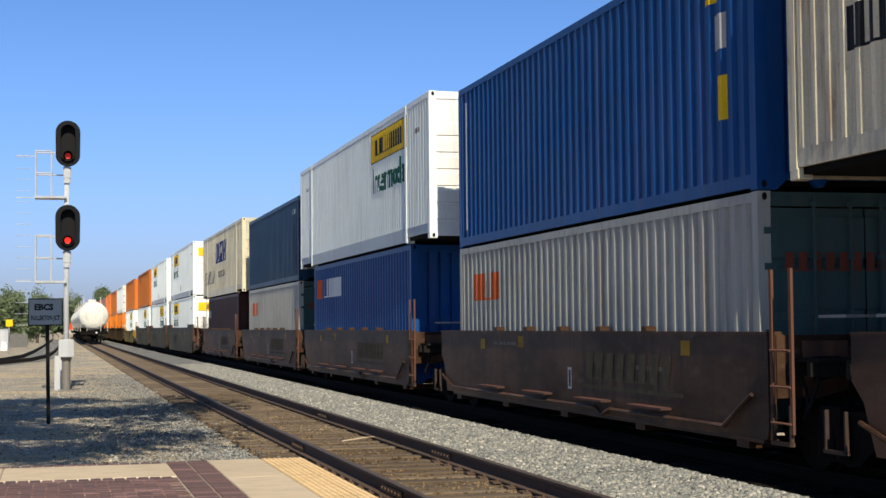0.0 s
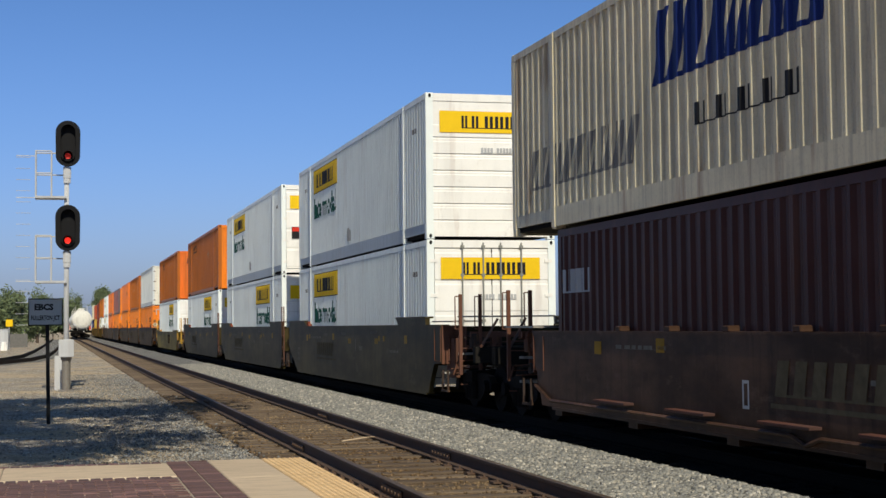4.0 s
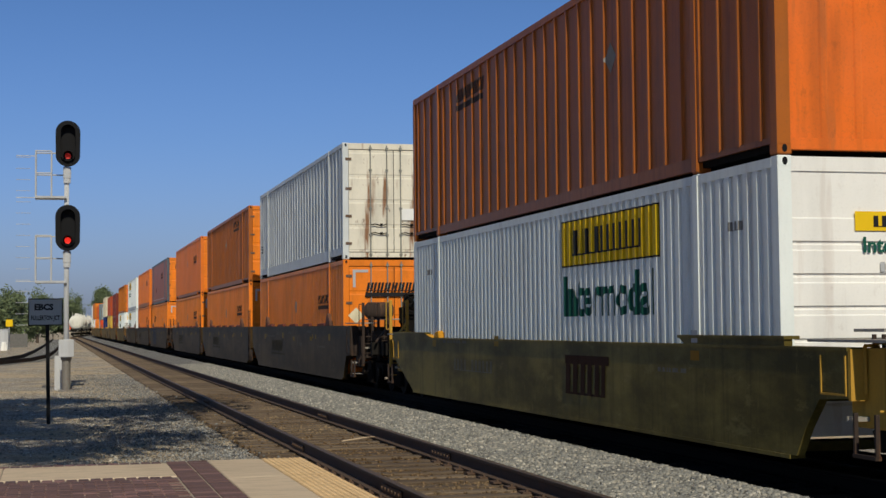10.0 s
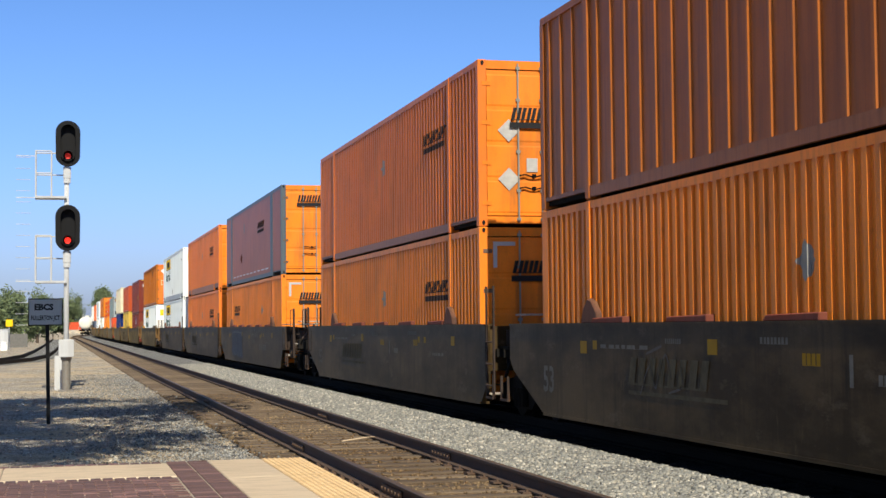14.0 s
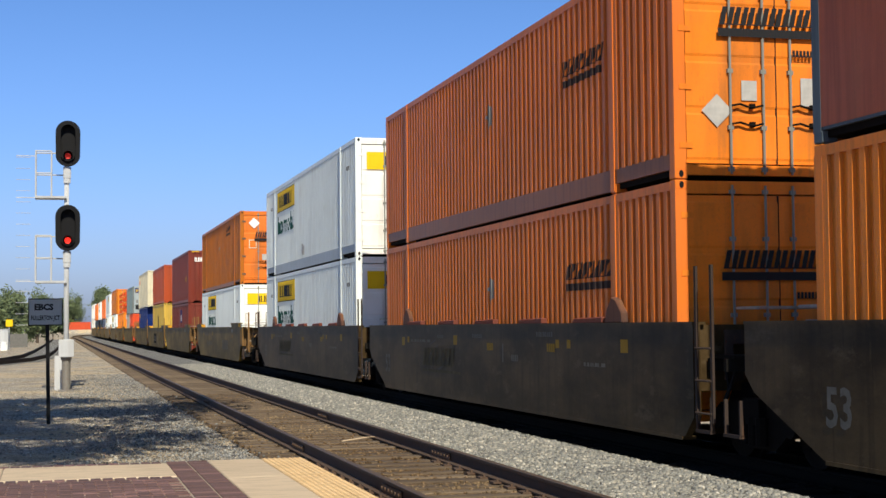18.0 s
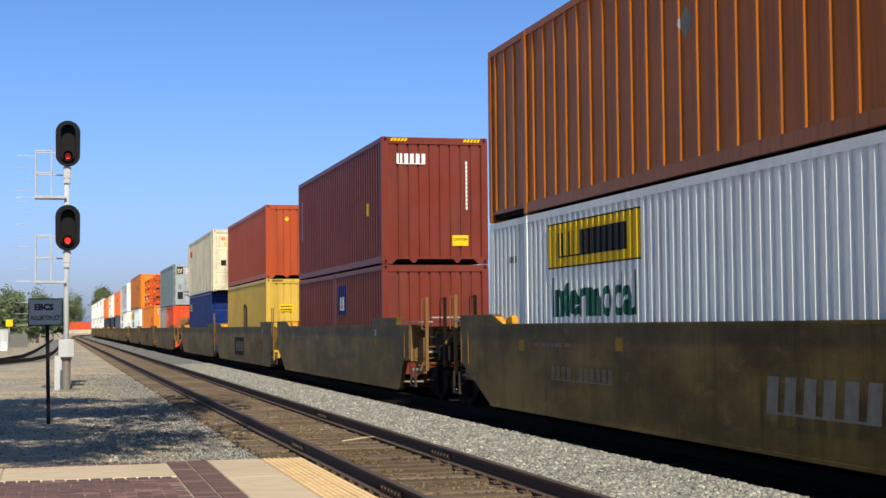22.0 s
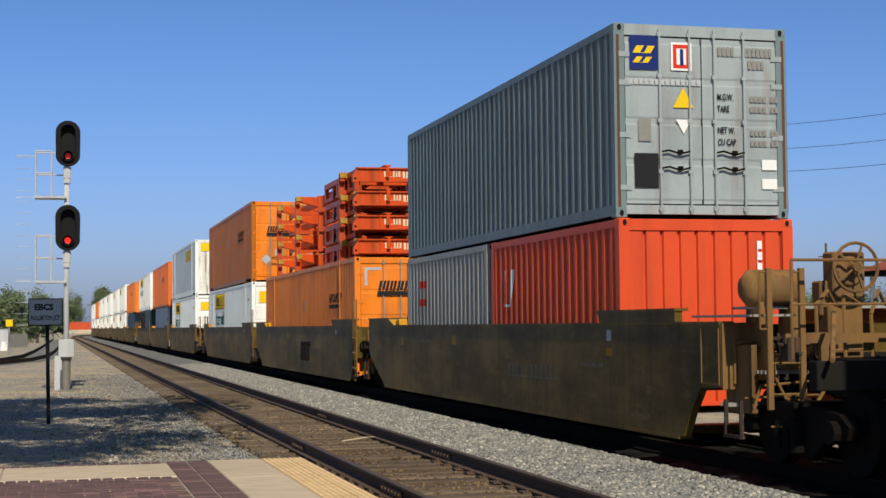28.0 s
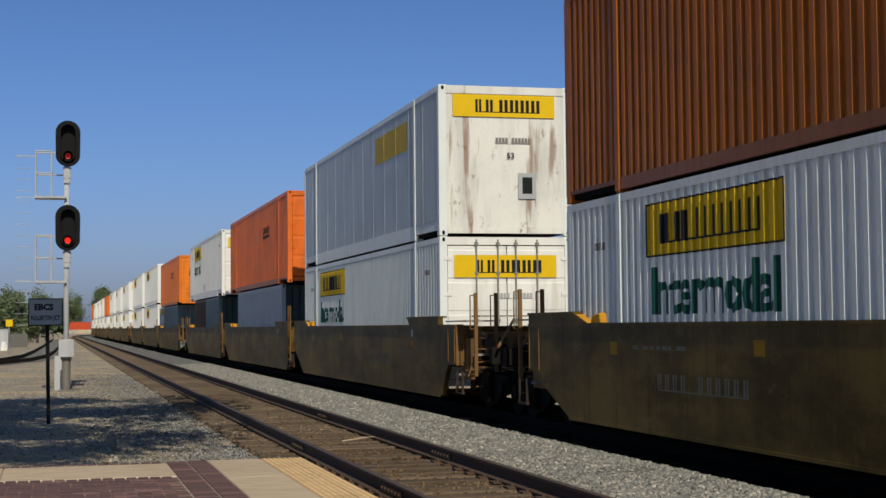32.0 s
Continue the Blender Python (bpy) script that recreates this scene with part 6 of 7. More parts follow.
ride(well_car("olive", 389.5, 8.15, 3.35, "j", "", "tank"), 389.5, 0.0)
ride(florens(), 383.5, ZB + H8 + 0.012)
tb1 = iso("grey corrugated twenty-foot container with a red logo", L20, H8, M_GREY, "corrugated")
side_decal(tb1[0], "cc", lambda: frame_shape(0.75, 0.5, 0.14), M_RED, L20 - 0.95, 1.6, W40, tb1[1], "logo_mark")
ride(tb1[0], 383.6 + 6.13, ZB)
tb2 = iso("red corrugated twenty-foot container with white column lettering", L20, H8, M_REDBOX, "corrugated", M_REDBOX)
side_decal(tb2[0], "ww", lambda: blocks([0.09, -0.1, 0.09], 0.6, 0.1, 0.12), M_WHT, L20 - 0.65, 1.5, W40, tb2[1], "logo")
end_decal(tb2[0], "ca", lambda: column([0.11] * 4, 0.07), M_WHT, 0.72, 1.75, -0.004, "number_strip")
ride(tb2[0], 383.4, ZB)


def chassis():
    """A bare container chassis: wide tail beam, bolsters, twin rails, gooseneck, axles."""
    c = thing("container_chassis", "bright orange steel container chassis in a stack", "chassis", group="stacked chassis")
    for x in (-0.46, 0.38):
        part("main_rail", mesh(("chassis_rail", x), M_CHASSIS, lambda bm: prism(bm, [(0.0, 0.08), (9.6, 0.08), (10.4, 0.16), (16.1, 0.16), (16.3, 0.02), (16.3, 0.36), (0.0, 0.36)], "x", x, x + 0.08)), c)
        part("rail_flange", mesh(("chassis_flange", x), M_CHASSIS, lambda bm: box(bm, x - 0.05, x + 0.13, 0.0, 10.2, 0.36, 0.385)), c)
    def tail(bm):
        box(bm, -1.2, 1.2, 0.0, 0.12, 0.0, 0.29)
        box(bm, -1.2, 1.2, -0.06, 0.14, 0.29, 0.325)
        box(bm, -1.2, 1.2, -0.03, 0.12, -0.03, 0.0)
        for x in (-1.2, -0.62, 0.42, 1.12):
            box(bm, x, x + 0.03, -0.03, 0.0, 0.0, 0.29)
        for sx in (-1, 1):
            prism(bm, [(sx * 1.16, -0.05), (sx * 1.3, -0.05), (sx * 1.3, 0.1), (sx * 1.2, 0.24), (sx * 1.16, 0.24)], "y", -0.05, 0.1)
    beam = part("tail_beam", mesh("tail_beam", M_CHASSIS, tail), c, (0, 0.1, 0))
    for sx in (-1, 1):
        part("lug_hole", mesh("lug_hole", M_BLACK, lambda bm: tube(bm, (0, -0.054, 0), (0, -0.04, 0), 0.03, 10)), beam, (sx * 1.24, 0, 0.04))
    end_decal(beam, "chl", lambda: blocks([0.05, 0.04, -0.05, 0.04, 0.04, 0.05], 0.14, 0.03), M_CREAM, -0.5, 0.1, -0.003, "number_strip")
    end_decal(beam, "chr", lambda: blocks([0.055] * 5, 0.16, 0.035), M_CREAM, -0.02, 0.07, -0.003, "number_strip")
    for x, w in ((0.55, 0.18), (0.8, 0.24)):
        end_decal(beam, ("chp", x), lambda: rect(w, 0.14), M_PATCH, x, 0.14, -0.003, "worn_patch", "grey worn patch")
    for x in (-0.98, 0.42):
        p = part("slider_post", mesh("slider_post", M_CHASSIS, lambda bm: (box(bm, -0.09, -0.05, -0.05, 0.05, -0.2, 0.34), box(bm, 0.05, 0.09, -0.05, 0.05, -0.2, 0.34), box(bm, -0.05, 0.05, 0.0, 0.04, -0.2, 0.34), box(bm, -0.09, 0.09, -0.05, 0.05, 0.3, 0.36))), c, (x, 1.05, 0))
        part("yellow_foot", mesh("yellow_foot", M_GEARYELLOW, lambda bm: (box(bm, -0.12, 0.12, -0.07, 0.07, -0.28, -0.2), tube(bm, (0, -0.075, -0.24), (0, -0.06, -0.24), 0.025, 8)), bevel=0.008), p, label="yellow painted foot")
    part("rear_cross_beam", mesh("rear_cross_beam", M_CHASSIS, lambda bm: (box(bm, -0.95, 0.4, 0.0, 0.12, -0.02, 0.1), box(bm, 0.3, 0.95, -0.1, -0.06, 0.02, 0.14))), c, (0, 1.05, 0))
    for y in (2.3, 9.8, 13.75):
        def bolster(bm):
            prism(bm, [(-1.22, 0.26), (-0.5, 0.08), (0.5, 0.08), (1.22, 0.26), (1.22, 0.4), (-1.22, 0.4)], "y", -0.1, 0.1)
        b = part("bolster", mesh("chassis_bolster", M_CHASSIS, bolster, bevel=0.012), c, (0, y, 0))
        for sx in (-1, 1):
            part("twist_lock", mesh("twist_lock", M_CHASSIS, lambda bm: box(bm, -0.06, 0.06, -0.14, 0.14, 0.16, 0.395), bevel=0.02), b, (sx * 1.16, 0, 0))
            part("lamp_box", mesh("lamp_box", M_GEARYELLOW, lambda bm: box(bm, -0.09, 0.09, -0.17, -0.13, 0.26, 0.4)), b, (sx * 1.14, 0, 0), "yellow painted lamp box")
            part("end_post", mesh("chassis_post", M_CHASSIS, lambda bm: box(bm, -0.07, 0.07, -0.1, 0.1, -0.25, 0.26), bevel=0.01), b, (sx * 1.15, 0.14, 0))
        part("lower_beam", mesh("chassis_lower_beam", M_CHASSIS, lambda bm: box(bm, -1.1, 1.1, -0.05, 0.05, -0.15, -0.04)), b, (0, 0.14, 0))
    for y in (1.2, 3.4, 4.6, 5.8, 7.0, 8.2, 11.4, 13.0):
        part("cross_member", mesh("cross_member", M_CHASSIS, lambda bm: prism(bm, [(-0.38, 0.08), (0.38, 0.08), (0.38, 0.3), (-0.38, 0.3)], "y", -0.05, 0.05)), c, (0, y, 0))
    for sx in (-1, 1):
        def slider(bm):
            box(bm, -0.05, 0.05, 0, 4.6, 0.24, 0.38)
            box(bm, -0.05, 0.05, 0, 4.6, -0.14, -0.04)
            for y in (0.0, 0.9, 1.5, 2.6, 3.2, 4.4):
                box(bm, -0.045, 0.045, y, y + 0.2, -0.04, 0.24)
        part("slider_frame", mesh("slider_frame", M_CHASSIS, slider), c, (sx * 0.98, 1.1, 0))
    for y in (2.9, 4.1):
        part("axle", mesh("chassis_axle", M_TRUCK, lambda bm: tube(bm, (-0.98, 0, -0.02), (0.98, 0, -0.02), 0.065, 10)), c, (0, y, 0.0))
        for sx in (-1, 1):
            part("hub", mesh("chassis_hub", M_TRUCK, lambda bm: tube(bm, (-0.09, 0, 0), (0.09, 0, 0), 0.11, 14)), c, (sx * 0.96, y, -0.02))
            part("spring_hanger", mesh("spring_hanger", M_CHASSIS, lambda bm: prism(bm, [(-0.4, 0.16), (0.4, 0.16), (0.14, -0.1), (-0.14, -0.1)], "x", -0.05, 0.05)), c, (sx * 0.55, y, 0))
    for x in (-0.66, 0.66):
        part("landing_leg", mesh("landing_leg", M_CHASSIS, lambda bm: box(bm, -0.07, 0.07, -0.07, 0.07, -0.16, 0.34), bevel=0.01), c, (x, 8.6, 0))
    part("leg_brace", mesh("leg_brace", M_CHASSIS, lambda bm: tube(bm, (-0.66, 0, -0.05), (0.66, 0, 0.12), 0.035, 6)), c, (0, 8.6, 0))
    return c


ride(well_car("olive", 409.75, 8.15, "j", "j", "", "tagged"), 409.75, 0.0)
u_box = sn("corrugated", "door", M_AMBER, 3.62)
ride(u_box, 401.22, ZB)
for k in range(4):
    ride(chassis(), 401.42 + 0.06 * (k % 2), ZB + H9 + 0.06 + 0.07 + 0.595 * k)
unit("olive", 429.45, 8.15, "j", 3.35, jb("door", rear="rear", dy=-0.4), L53, sn("corrugated", "door", M_ORANGE3, 4.3, diamonds=1, emat=M_AMBER, H=3.0), L53, number="")
w_top = container("refrigerated container with pale grey sides and white end", L53, H9, W53, M_REEFER, "smooth", "smooth", M_RUSTYWHITE, M_JB)
side_decal(w_top[0], "wban", lambda: rect(3.2, 0.6), M_YEL, 5.9, 1.95, W53, w_top[1], "logo_panel", "yellow logo panel")
jb_end(w_top[0], 2.3)
end_decal(w_top[0], "serial", lambda: blocks([0.05] * 4 + [-0.05] + [0.05] * 6, 0.1, 0.015), M_FADED, -0.2, 1.8, -0.014, "number_strip")
end_decal(w_top[0], "wp", lambda: rect(0.36, 0.5), M_SILV, 0.25, 0.72, -0.014, "service_panel", "grey service panel")
end_decal(w_top[0], "wq", lambda: rect(0.2, 0.32), M_INK, 0.33, 0.82, -0.018, "service_window")
end_decal(w_top[0], "w53", lambda: lettering("53", 0.16, 0.003), M_INK, 0.02, 1.5, -0.016)
unit("olive", 453.05, 8.15, 3.35, "j", jb("door", rear="rear"), L53, w_top[0], L53, number="")
def twin(centre, front_end, rear_end, top, near_mat, near_label, far_mat, far_label):
    """A well with two twenty-foot boxes end to end under a long one."""
    ride(well_car("olive", centre, 8.15, front_end, rear_end, ""), centre, 0.0)
    ride(iso(near_label, L20, H8, near_mat, "corrugated", M_TEAL)[0], centre - L20 - 0.03, ZB)
    ride(iso(far_label, L20, H8, far_mat, "corrugated")[0], centre + 0.03, ZB)
    ride(top, centre - L53 / 2, ZB + H8 + 0.012)


twin(472.6, "j", "j", sn("corrugated", "door", M_TANGERINE, 6.0, emat=M_TANGERINE), M_REEFER, "plain blue-grey corrugated twenty-foot container", M_REEFER, "plain blue-grey corrugated twenty-foot container")
twin(492.2, "j", 3.35, jb("door", M_JBW, rear="rear"), M_SLATE, "plain slate grey corrugated twenty-foot container", M_BROWNC, "dark brown corrugated twenty-foot container")
# the far part of the train
unit("olive", 516.0, 8.15, 3.35, "j", iso("plain slate grey corrugated container", L40, H8, M_SLATE, near=False)[0], L40, sn("corrugated", "door", M_ORANGE, near=False), L53, H8, "")
for k, u in enumerate((535.6, 555.3, 579.1, 598.8, 618.4, 642.2, 661.9, 681.5, 705.3, 725.0, 744.6, 768.4, 788.0, 807.7)):
    m = k % 3
    orange = k in (5, 9)
    top = sn("corrugated", "door", M_ORANGE, near=False) if orange else jb("door", M_JBW, "rear", near=False, word=False)
    unit("olive", u, 8.15, 3.35 if m == 2 else "j", 3.35 if m == 1 else "j", jb("door", M_JBW, "rear", near=False, word=False), L53, top, L53, number="")


# ---- platform ----
PZ = 0.2


def paver_material(name, a, b, grout=0.0):
    n = Nodes(name, 0.85)
    c = n.ramp(n.rand(), [(0, a), (0.75, b), (1.0, tuple(min(1, x * 1.5) for x in b))])
    s = n.noise(30, 4, n.coords(world=True), 0.6)
    c = n.mix(n.ramp(s, [(0.4, grey(0)), (0.75, grey(0.45))]), c, tuple(x * 0.55 for x in a))
    n.bump(s, 0.25, 0.01)
    return n.colour(c)


M_PAVER = paver_material("clay_paver", (0.105, 0.060, 0.058), (0.165, 0.090, 0.082))


def paving_material():
    n = Nodes("brick_paving", 0.85)
    b = n.put("TexBrick", Scale=1.0)
    b.inputs["Color1"].default_value = (0.15, 0.078, 0.066, 1)
    b.inputs["Color2"].default_value = (0.225, 0.115, 0.095, 1)
    b.inputs["Mortar"].default_value = (0.34, 0.28, 0.22, 1)
    b.inputs["Mortar Size"].default_value = 0.006
    b.inputs["Brick Width"].default_value = 0.2
    b.inputs["Row Height"].default_value = 0.1
    n.link(n.coords(world=True), b.inputs["Vector"])
    return n.colour(b.outputs[0])


M_PAVING = paving_material()
M_CONC = paint("sandy_concrete", (0.64, 0.51, 0.37), 0.3, 0.0, 0.9, 0.08, matt=0.0)
M_TACT = paint("tactile_yellow", (0.66, 0.46, 0.25), 0.3, 0.0, 0.85, 0.08, matt=0.0)
M_JOINT = plain("mortar", (0.42, 0.35, 0.28), 0.95, 0.3)
platform = thing("platform", "station platform of brick pavers and sandy concrete", "platform", kind="structure")
PEND, PEDGE = 15.35, 2.42
bm = bmesh.new()
box(bm, -2.2, PEDGE - 0.02, 8.0, PEND, -0.4, PZ - 0.012)
part("platform_base", finish("platform_base", bm, M_JOINT), platform)
for x0, x1, y0, y1 in ((-30, 1.46, -60, 8.0), (-30, -2.2, 8.0, PEND)):
    bm = bmesh.new()
    box(bm, x0, x1, y0, y1, -0.4, PZ - 0.004)
    part("platform_paving", finish("platform_paving", bm, M_PAVING), platform)
bm = bmesh.new()
box(bm, 1.46, PEDGE - 0.02, -60, 8.0, -0.4, PZ - 0.012)
part("platform_base", finish("platform_base", bm, M_JOINT), platform)


def slab(name, mat, x0, x1, y0, y1, label=""):
    bm = bmesh.new()
    box(bm, x0, x1, y0, y1, PZ - 0.08, PZ)
    bmesh.ops.bevel(bm, geom=list(bm.edges), offset=0.006, segments=1, affect="EDGES")
    part(name, finish(name, bm, mat), platform, label=label)


for k in range(6):
    y1 = PEND - k * 1.83
    slab("edge_slab", M_CONC, 1.47, 2.0, y1 - 1.82, y1 - 0.004, "sandy concrete slab")
    for r in range(6):
        for x0, x1 in ((2.006, 2.139), (2.145, 2.278), (2.284, PEDGE)):
            slab("tactile_tile", M_TACT, x0, x1, y1 - 0.304 * (r + 1) + 0.003, y1 - 0.304 * r - 0.004)
slab("edge_slab", M_CONC, 1.47, 2.0, -25, PEND - 6 * 1.83 - 0.004, "sandy concrete slab")
slab("tactile_strip", M_TACT, 2.006, PEDGE, -25, PEND - 6 * 1.83 - 0.004, "yellow tactile warning strip")
bm = bmesh.new()
for i in range(8):
    for j in range(110):
        x, y = 2.035 + i * 0.051, PEND - 0.04 - j * 0.051
        vs = [bm.verts.new((x + r * a, y + r * b, z)) for r, z in ((0.016, PZ), (0.009, PZ + 0.006)) for a, b in ((1, 0), (0, 1), (-1, 0), (0, -1))]
        for k in range(4):
            bm.faces.new((vs[k], vs[(k + 1) % 4], vs[4 + (k + 1) % 4], vs[4 + k]))
        bm.faces.new(vs[4:])
o = part("truncated_domes", finish("truncated_domes", bm, M_TACT), platform)
o["kind"] = "stuff"
slab("band_slab", M_CONC, -0.465, 1.06, 13.85, 15.13, "sandy concrete slab")
slab("band_slab", M_CONC, -2.0, -0.475, 13.85, 15.13, "sandy concrete slab")


# ---- signals, sign ----
M_SIGNRED = bpy.data.materials.new("red_lamp")
M_SIGNRED.use_nodes = True
_b = M_SIGNRED.node_tree.nodes["Principled BSDF"]
_b.inputs["Base Color"].default_value = (0.5, 0.02, 0.01, 1)
_b.inputs["Emission Color"].default_value = (1.0, 0.03, 0.015, 1)
_b.inputs["Emission Strength"].default_value = 1.3
M_SIGNDIM = M_SIGNRED.copy()
M_SIGNDIM.name = "red_lamp_dim"
M_SIGNDIM.node_tree.nodes["Principled BSDF"].inputs["Emission Strength"].default_value = 0.18
GZ = -0.26
M_SIGNBASE = metal("weathered_base_steel", (0.20, 0.19, 0.17), 0.7, 0.2, 0.4)


def oval(w, h, n=28):
    r = w / 2
    pts = []
    for k in range(n):
        a = 2 * math.pi * k / n
        pts.append((r * math.cos(a), r * math.sin(a) + (h / 2 - r) * (1 if math.sin(a) >= 0 else -1)))
    return pts


def signal(label, x, y, heads, off=0.0, turn=0.0):
    s = thing("railway_signal", label, "signal", (x, y, GZ))
    s.rotation_euler = (0, 0, turn)
    top = heads[0] + 0.2
    part("mast", mesh(("mast", top), M_ALU, lambda bm: tube(bm, (0, 0, 0.3), (0, 0, top), 0.075, 14, 0.065), True), s)
    part("base", mesh("mast_base", M_SIGNBASE, lambda bm: (tube(bm, (0, 0, 0), (0, 0, 0.9), 0.12, 14), box(bm, -0.22, 0.22, -0.22, 0.22, -0.05, 0.06), tube(bm, (0, 0, 0.9), (0, 0, 1.0), 0.15, 14))), s)
    part("junction_box", mesh("junction_box", M_ALU, lambda bm: box(bm, -0.21, 0.21, -0.26, -0.02, 0.98, 1.48), bevel=0.02), s, label="pale grey junction box")
    for k, z in enumerate(heads):
        def back(bm):
            prism(bm, oval(0.69, 1.31), "y", -0.03, 0.03)
        h = part("backplate", mesh("signal_backplate", M_BLACK, back), s, (0.03 + off, -0.16, z), "black oval backplate")
        def hood(bm):
            pts = oval(0.40, 1.02, 24)
            pts2 = [(a, b) for a, b in pts]
            lo = [bm.verts.new((a, -0.03, b)) for a, b in pts2]
            hi = [bm.verts.new((a, -0.30 if b > -0.2 else -0.12, b)) for a, b in pts2]
            n = len(pts)
            for i in range(n):
                bm.faces.new((lo[i], lo[(i + 1) % n], hi[(i + 1) % n], hi[i]))
        part("hood", mesh("signal_hood", M_BLACK, hood), h)
        part("lens", mesh("signal_lens", M_SIGNRED if k else M_SIGNDIM, lambda bm: tube(bm, (0, -0.05, -0.36), (0, -0.03, -0.36), 0.088 if k else 0.085, 18)), h, label="lit red lens")
        def visor(bm):
            n = 14
            a0 = [bm.verts.new((0.13 * math.cos(a), -0.03, -0.36 + 0.13 * math.sin(a))) for a in [math.pi * (i / n * 1.3 - 0.15) for i in range(n + 1)]]
            a1 = [bm.verts.new((0.13 * math.cos(a), -0.26, -0.36 + 0.13 * math.sin(a))) for a in [math.pi * (i / n * 1.3 - 0.15) for i in range(n + 1)]]
            for i in range(n):
                bm.faces.new((a0[i], a0[i + 1], a1[i + 1], a1[i]))
        part("visor", mesh("signal_visor", M_BLACK, visor), h)
        part("head_case", mesh("head_case", M_BLACK, lambda bm: box(bm, -0.2, 0.2, 0.03, 0.22, -0.5, 0.5), bevel=0.03), h)
        part("head_socket", mesh("head_socket", M_ALU, lambda bm: (tube(bm, (0, 0.0, -0.98), (0, 0.0, -0.66), 0.11, 12), tube(bm, (0, 0, -1.12), (0, 0, -0.98), 0.1, 12))), h, (-0.02, 0.14, 0))
        # cage of the maintainer's platform
        def cage(bm):
            x0, x1 = -0.85, -0.42
            for xx in (x0, x1):
                for yy in (-0.25, 0.3):
                    tube(bm, (xx, yy, -1.5), (xx, yy, -0.22), 0.024, 6)
            for z in (-0.22, -0.85):
                for yy in (-0.25, 0.3):
                    tube(bm, (x0, yy, z), (x1 + (0.35 if yy > 0 else 0), yy, z), 0.022, 6)
            tube(bm, (x0, -0.25, -0.22), (x0, 0.3, -0.22), 0.022, 6)
        part("cage_railing", mesh("signal_cage", M_ALU, cage), s, (0.0, 0.1, z), "white steel cage railing")
        part("cage_floor", mesh("cage_floor", M_ALU, lambda bm: box(bm, -0.87, 0.0, -0.3, 0.34, -1.56, -1.5)), s, (0.0, 0.1, z))
    def rungs(bm):
        z = 1.9
        while z < top - 0.3:
            tube(bm, (-1.4, 0.5, z), (-1.0, 0.5, z), 0.007, 4)
            z += 0.32
        for z in (heads[0] - 0.3, heads[0] - 1.5, heads[1] - 1.5):
            box(bm, -1.4, -0.85, 0.48, 0.52, z - 0.008, z + 0.014)
    part("ladder", mesh(("signal_ladder", top), M_ALU, rungs), s, label="thin pale steel ladder")
    return s


signal("aluminium signal mast with two black heads showing red", 0.30, 44.5, (6.78 - GZ, 4.38 - GZ))
signal("aluminium signal mast with two black heads behind the train", 21.75, 47.0, (6.85 - GZ, 4.38 - GZ), off=-0.3, turn=math.pi - 0.9)

mb = thing("marker_board", "weathered pale board on the ground behind the signal", "board", (0.10, 45.6, GZ))
part("panel", mesh("marker_board", M_ALU, lambda bm: box(bm, -0.12, 0.1, -0.02, 0.02, 0.0, 1.0), bevel=0.01), mb)

sg = thing("station_sign", "grey railway sign on a black steel post", "sign", (-0.12, 29.6, GZ))
part("post", mesh("sign_post", M_BLACK, lambda bm: box(bm, -0.035, 0.035, -0.03, 0.03, -0.2, 2.0), bevel=0.006), sg, rot=(0, radians(-0.8), 0))
M_SIGNGREY = paint("sign_grey_paint", (0.55, 0.55, 0.52), 0.2, 0.05)
part("panel", mesh("sign_panel", M_SIGNGREY, lambda bm: box(bm, -0.30, 0.30, -0.05, -0.03, 1.86, 2.34), bevel=0.006), sg, (-0.06, 0, 0), "blue-grey painted panel")
part("panel_edge", mesh("sign_edge", M_BLACK, lambda bm: [box(bm, *a) for a in ((-0.31, 0.31, -0.055, -0.028, 1.845, 1.865), (-0.31, 0.31, -0.055, -0.028, 2.335, 2.355), (-0.315, -0.298, -0.055, -0.028, 1.845, 2.355), (0.298, 0.315, -0.055, -0.028, 1.845, 2.355))]), sg, (-0.06, 0, 0))
end_decal(sg, "ebcs", lambda: lettering("EBCS", 0.155, 0.008), M_INK, -0.265, 2.14, -0.053)
end_decal(sg, "fjct", lambda: narrow(lettering("FULLERTON JCT", 0.12, 0.004), 0.60), M_INK, -0.325, 1.95, -0.053)


# ---- trees and distance ----
def leaf_material(name, a, b):
    n = Nodes(name, 0.7)
    geo = n.t.nodes.new("ShaderNodeNewGeometry")
    c = n.ramp(geo.outputs["Random Per Island"], [(0, a), (0.7, b), (1, tuple(x * 1.4 for x in b))])
    n.b.inputs["Subsurface Weight"].default_value = 0.0
    return n.colour(c)


M_LEAF = leaf_material("leaf_green", (0.04, 0.060, 0.022), (0.10, 0.125, 0.042))
M_LEAFY = leaf_material("leaf_yellow_green", (0.06, 0.08, 0.02), (0.16, 0.18, 0.05))
# far leaves made paler: distance haze is mixed into their colour
M_LEAFFAR = leaf_material("leaf_hazed_green", (0.065, 0.09, 0.045), (0.13, 0.165, 0.075))
M_LEAFD = leaf_material("leaf_dark", (0.028, 0.048, 0.027), (0.06, 0.088, 0.042))
M_BARK = plain("bark", (0.11, 0.085, 0.065), 0.95, 0.5)


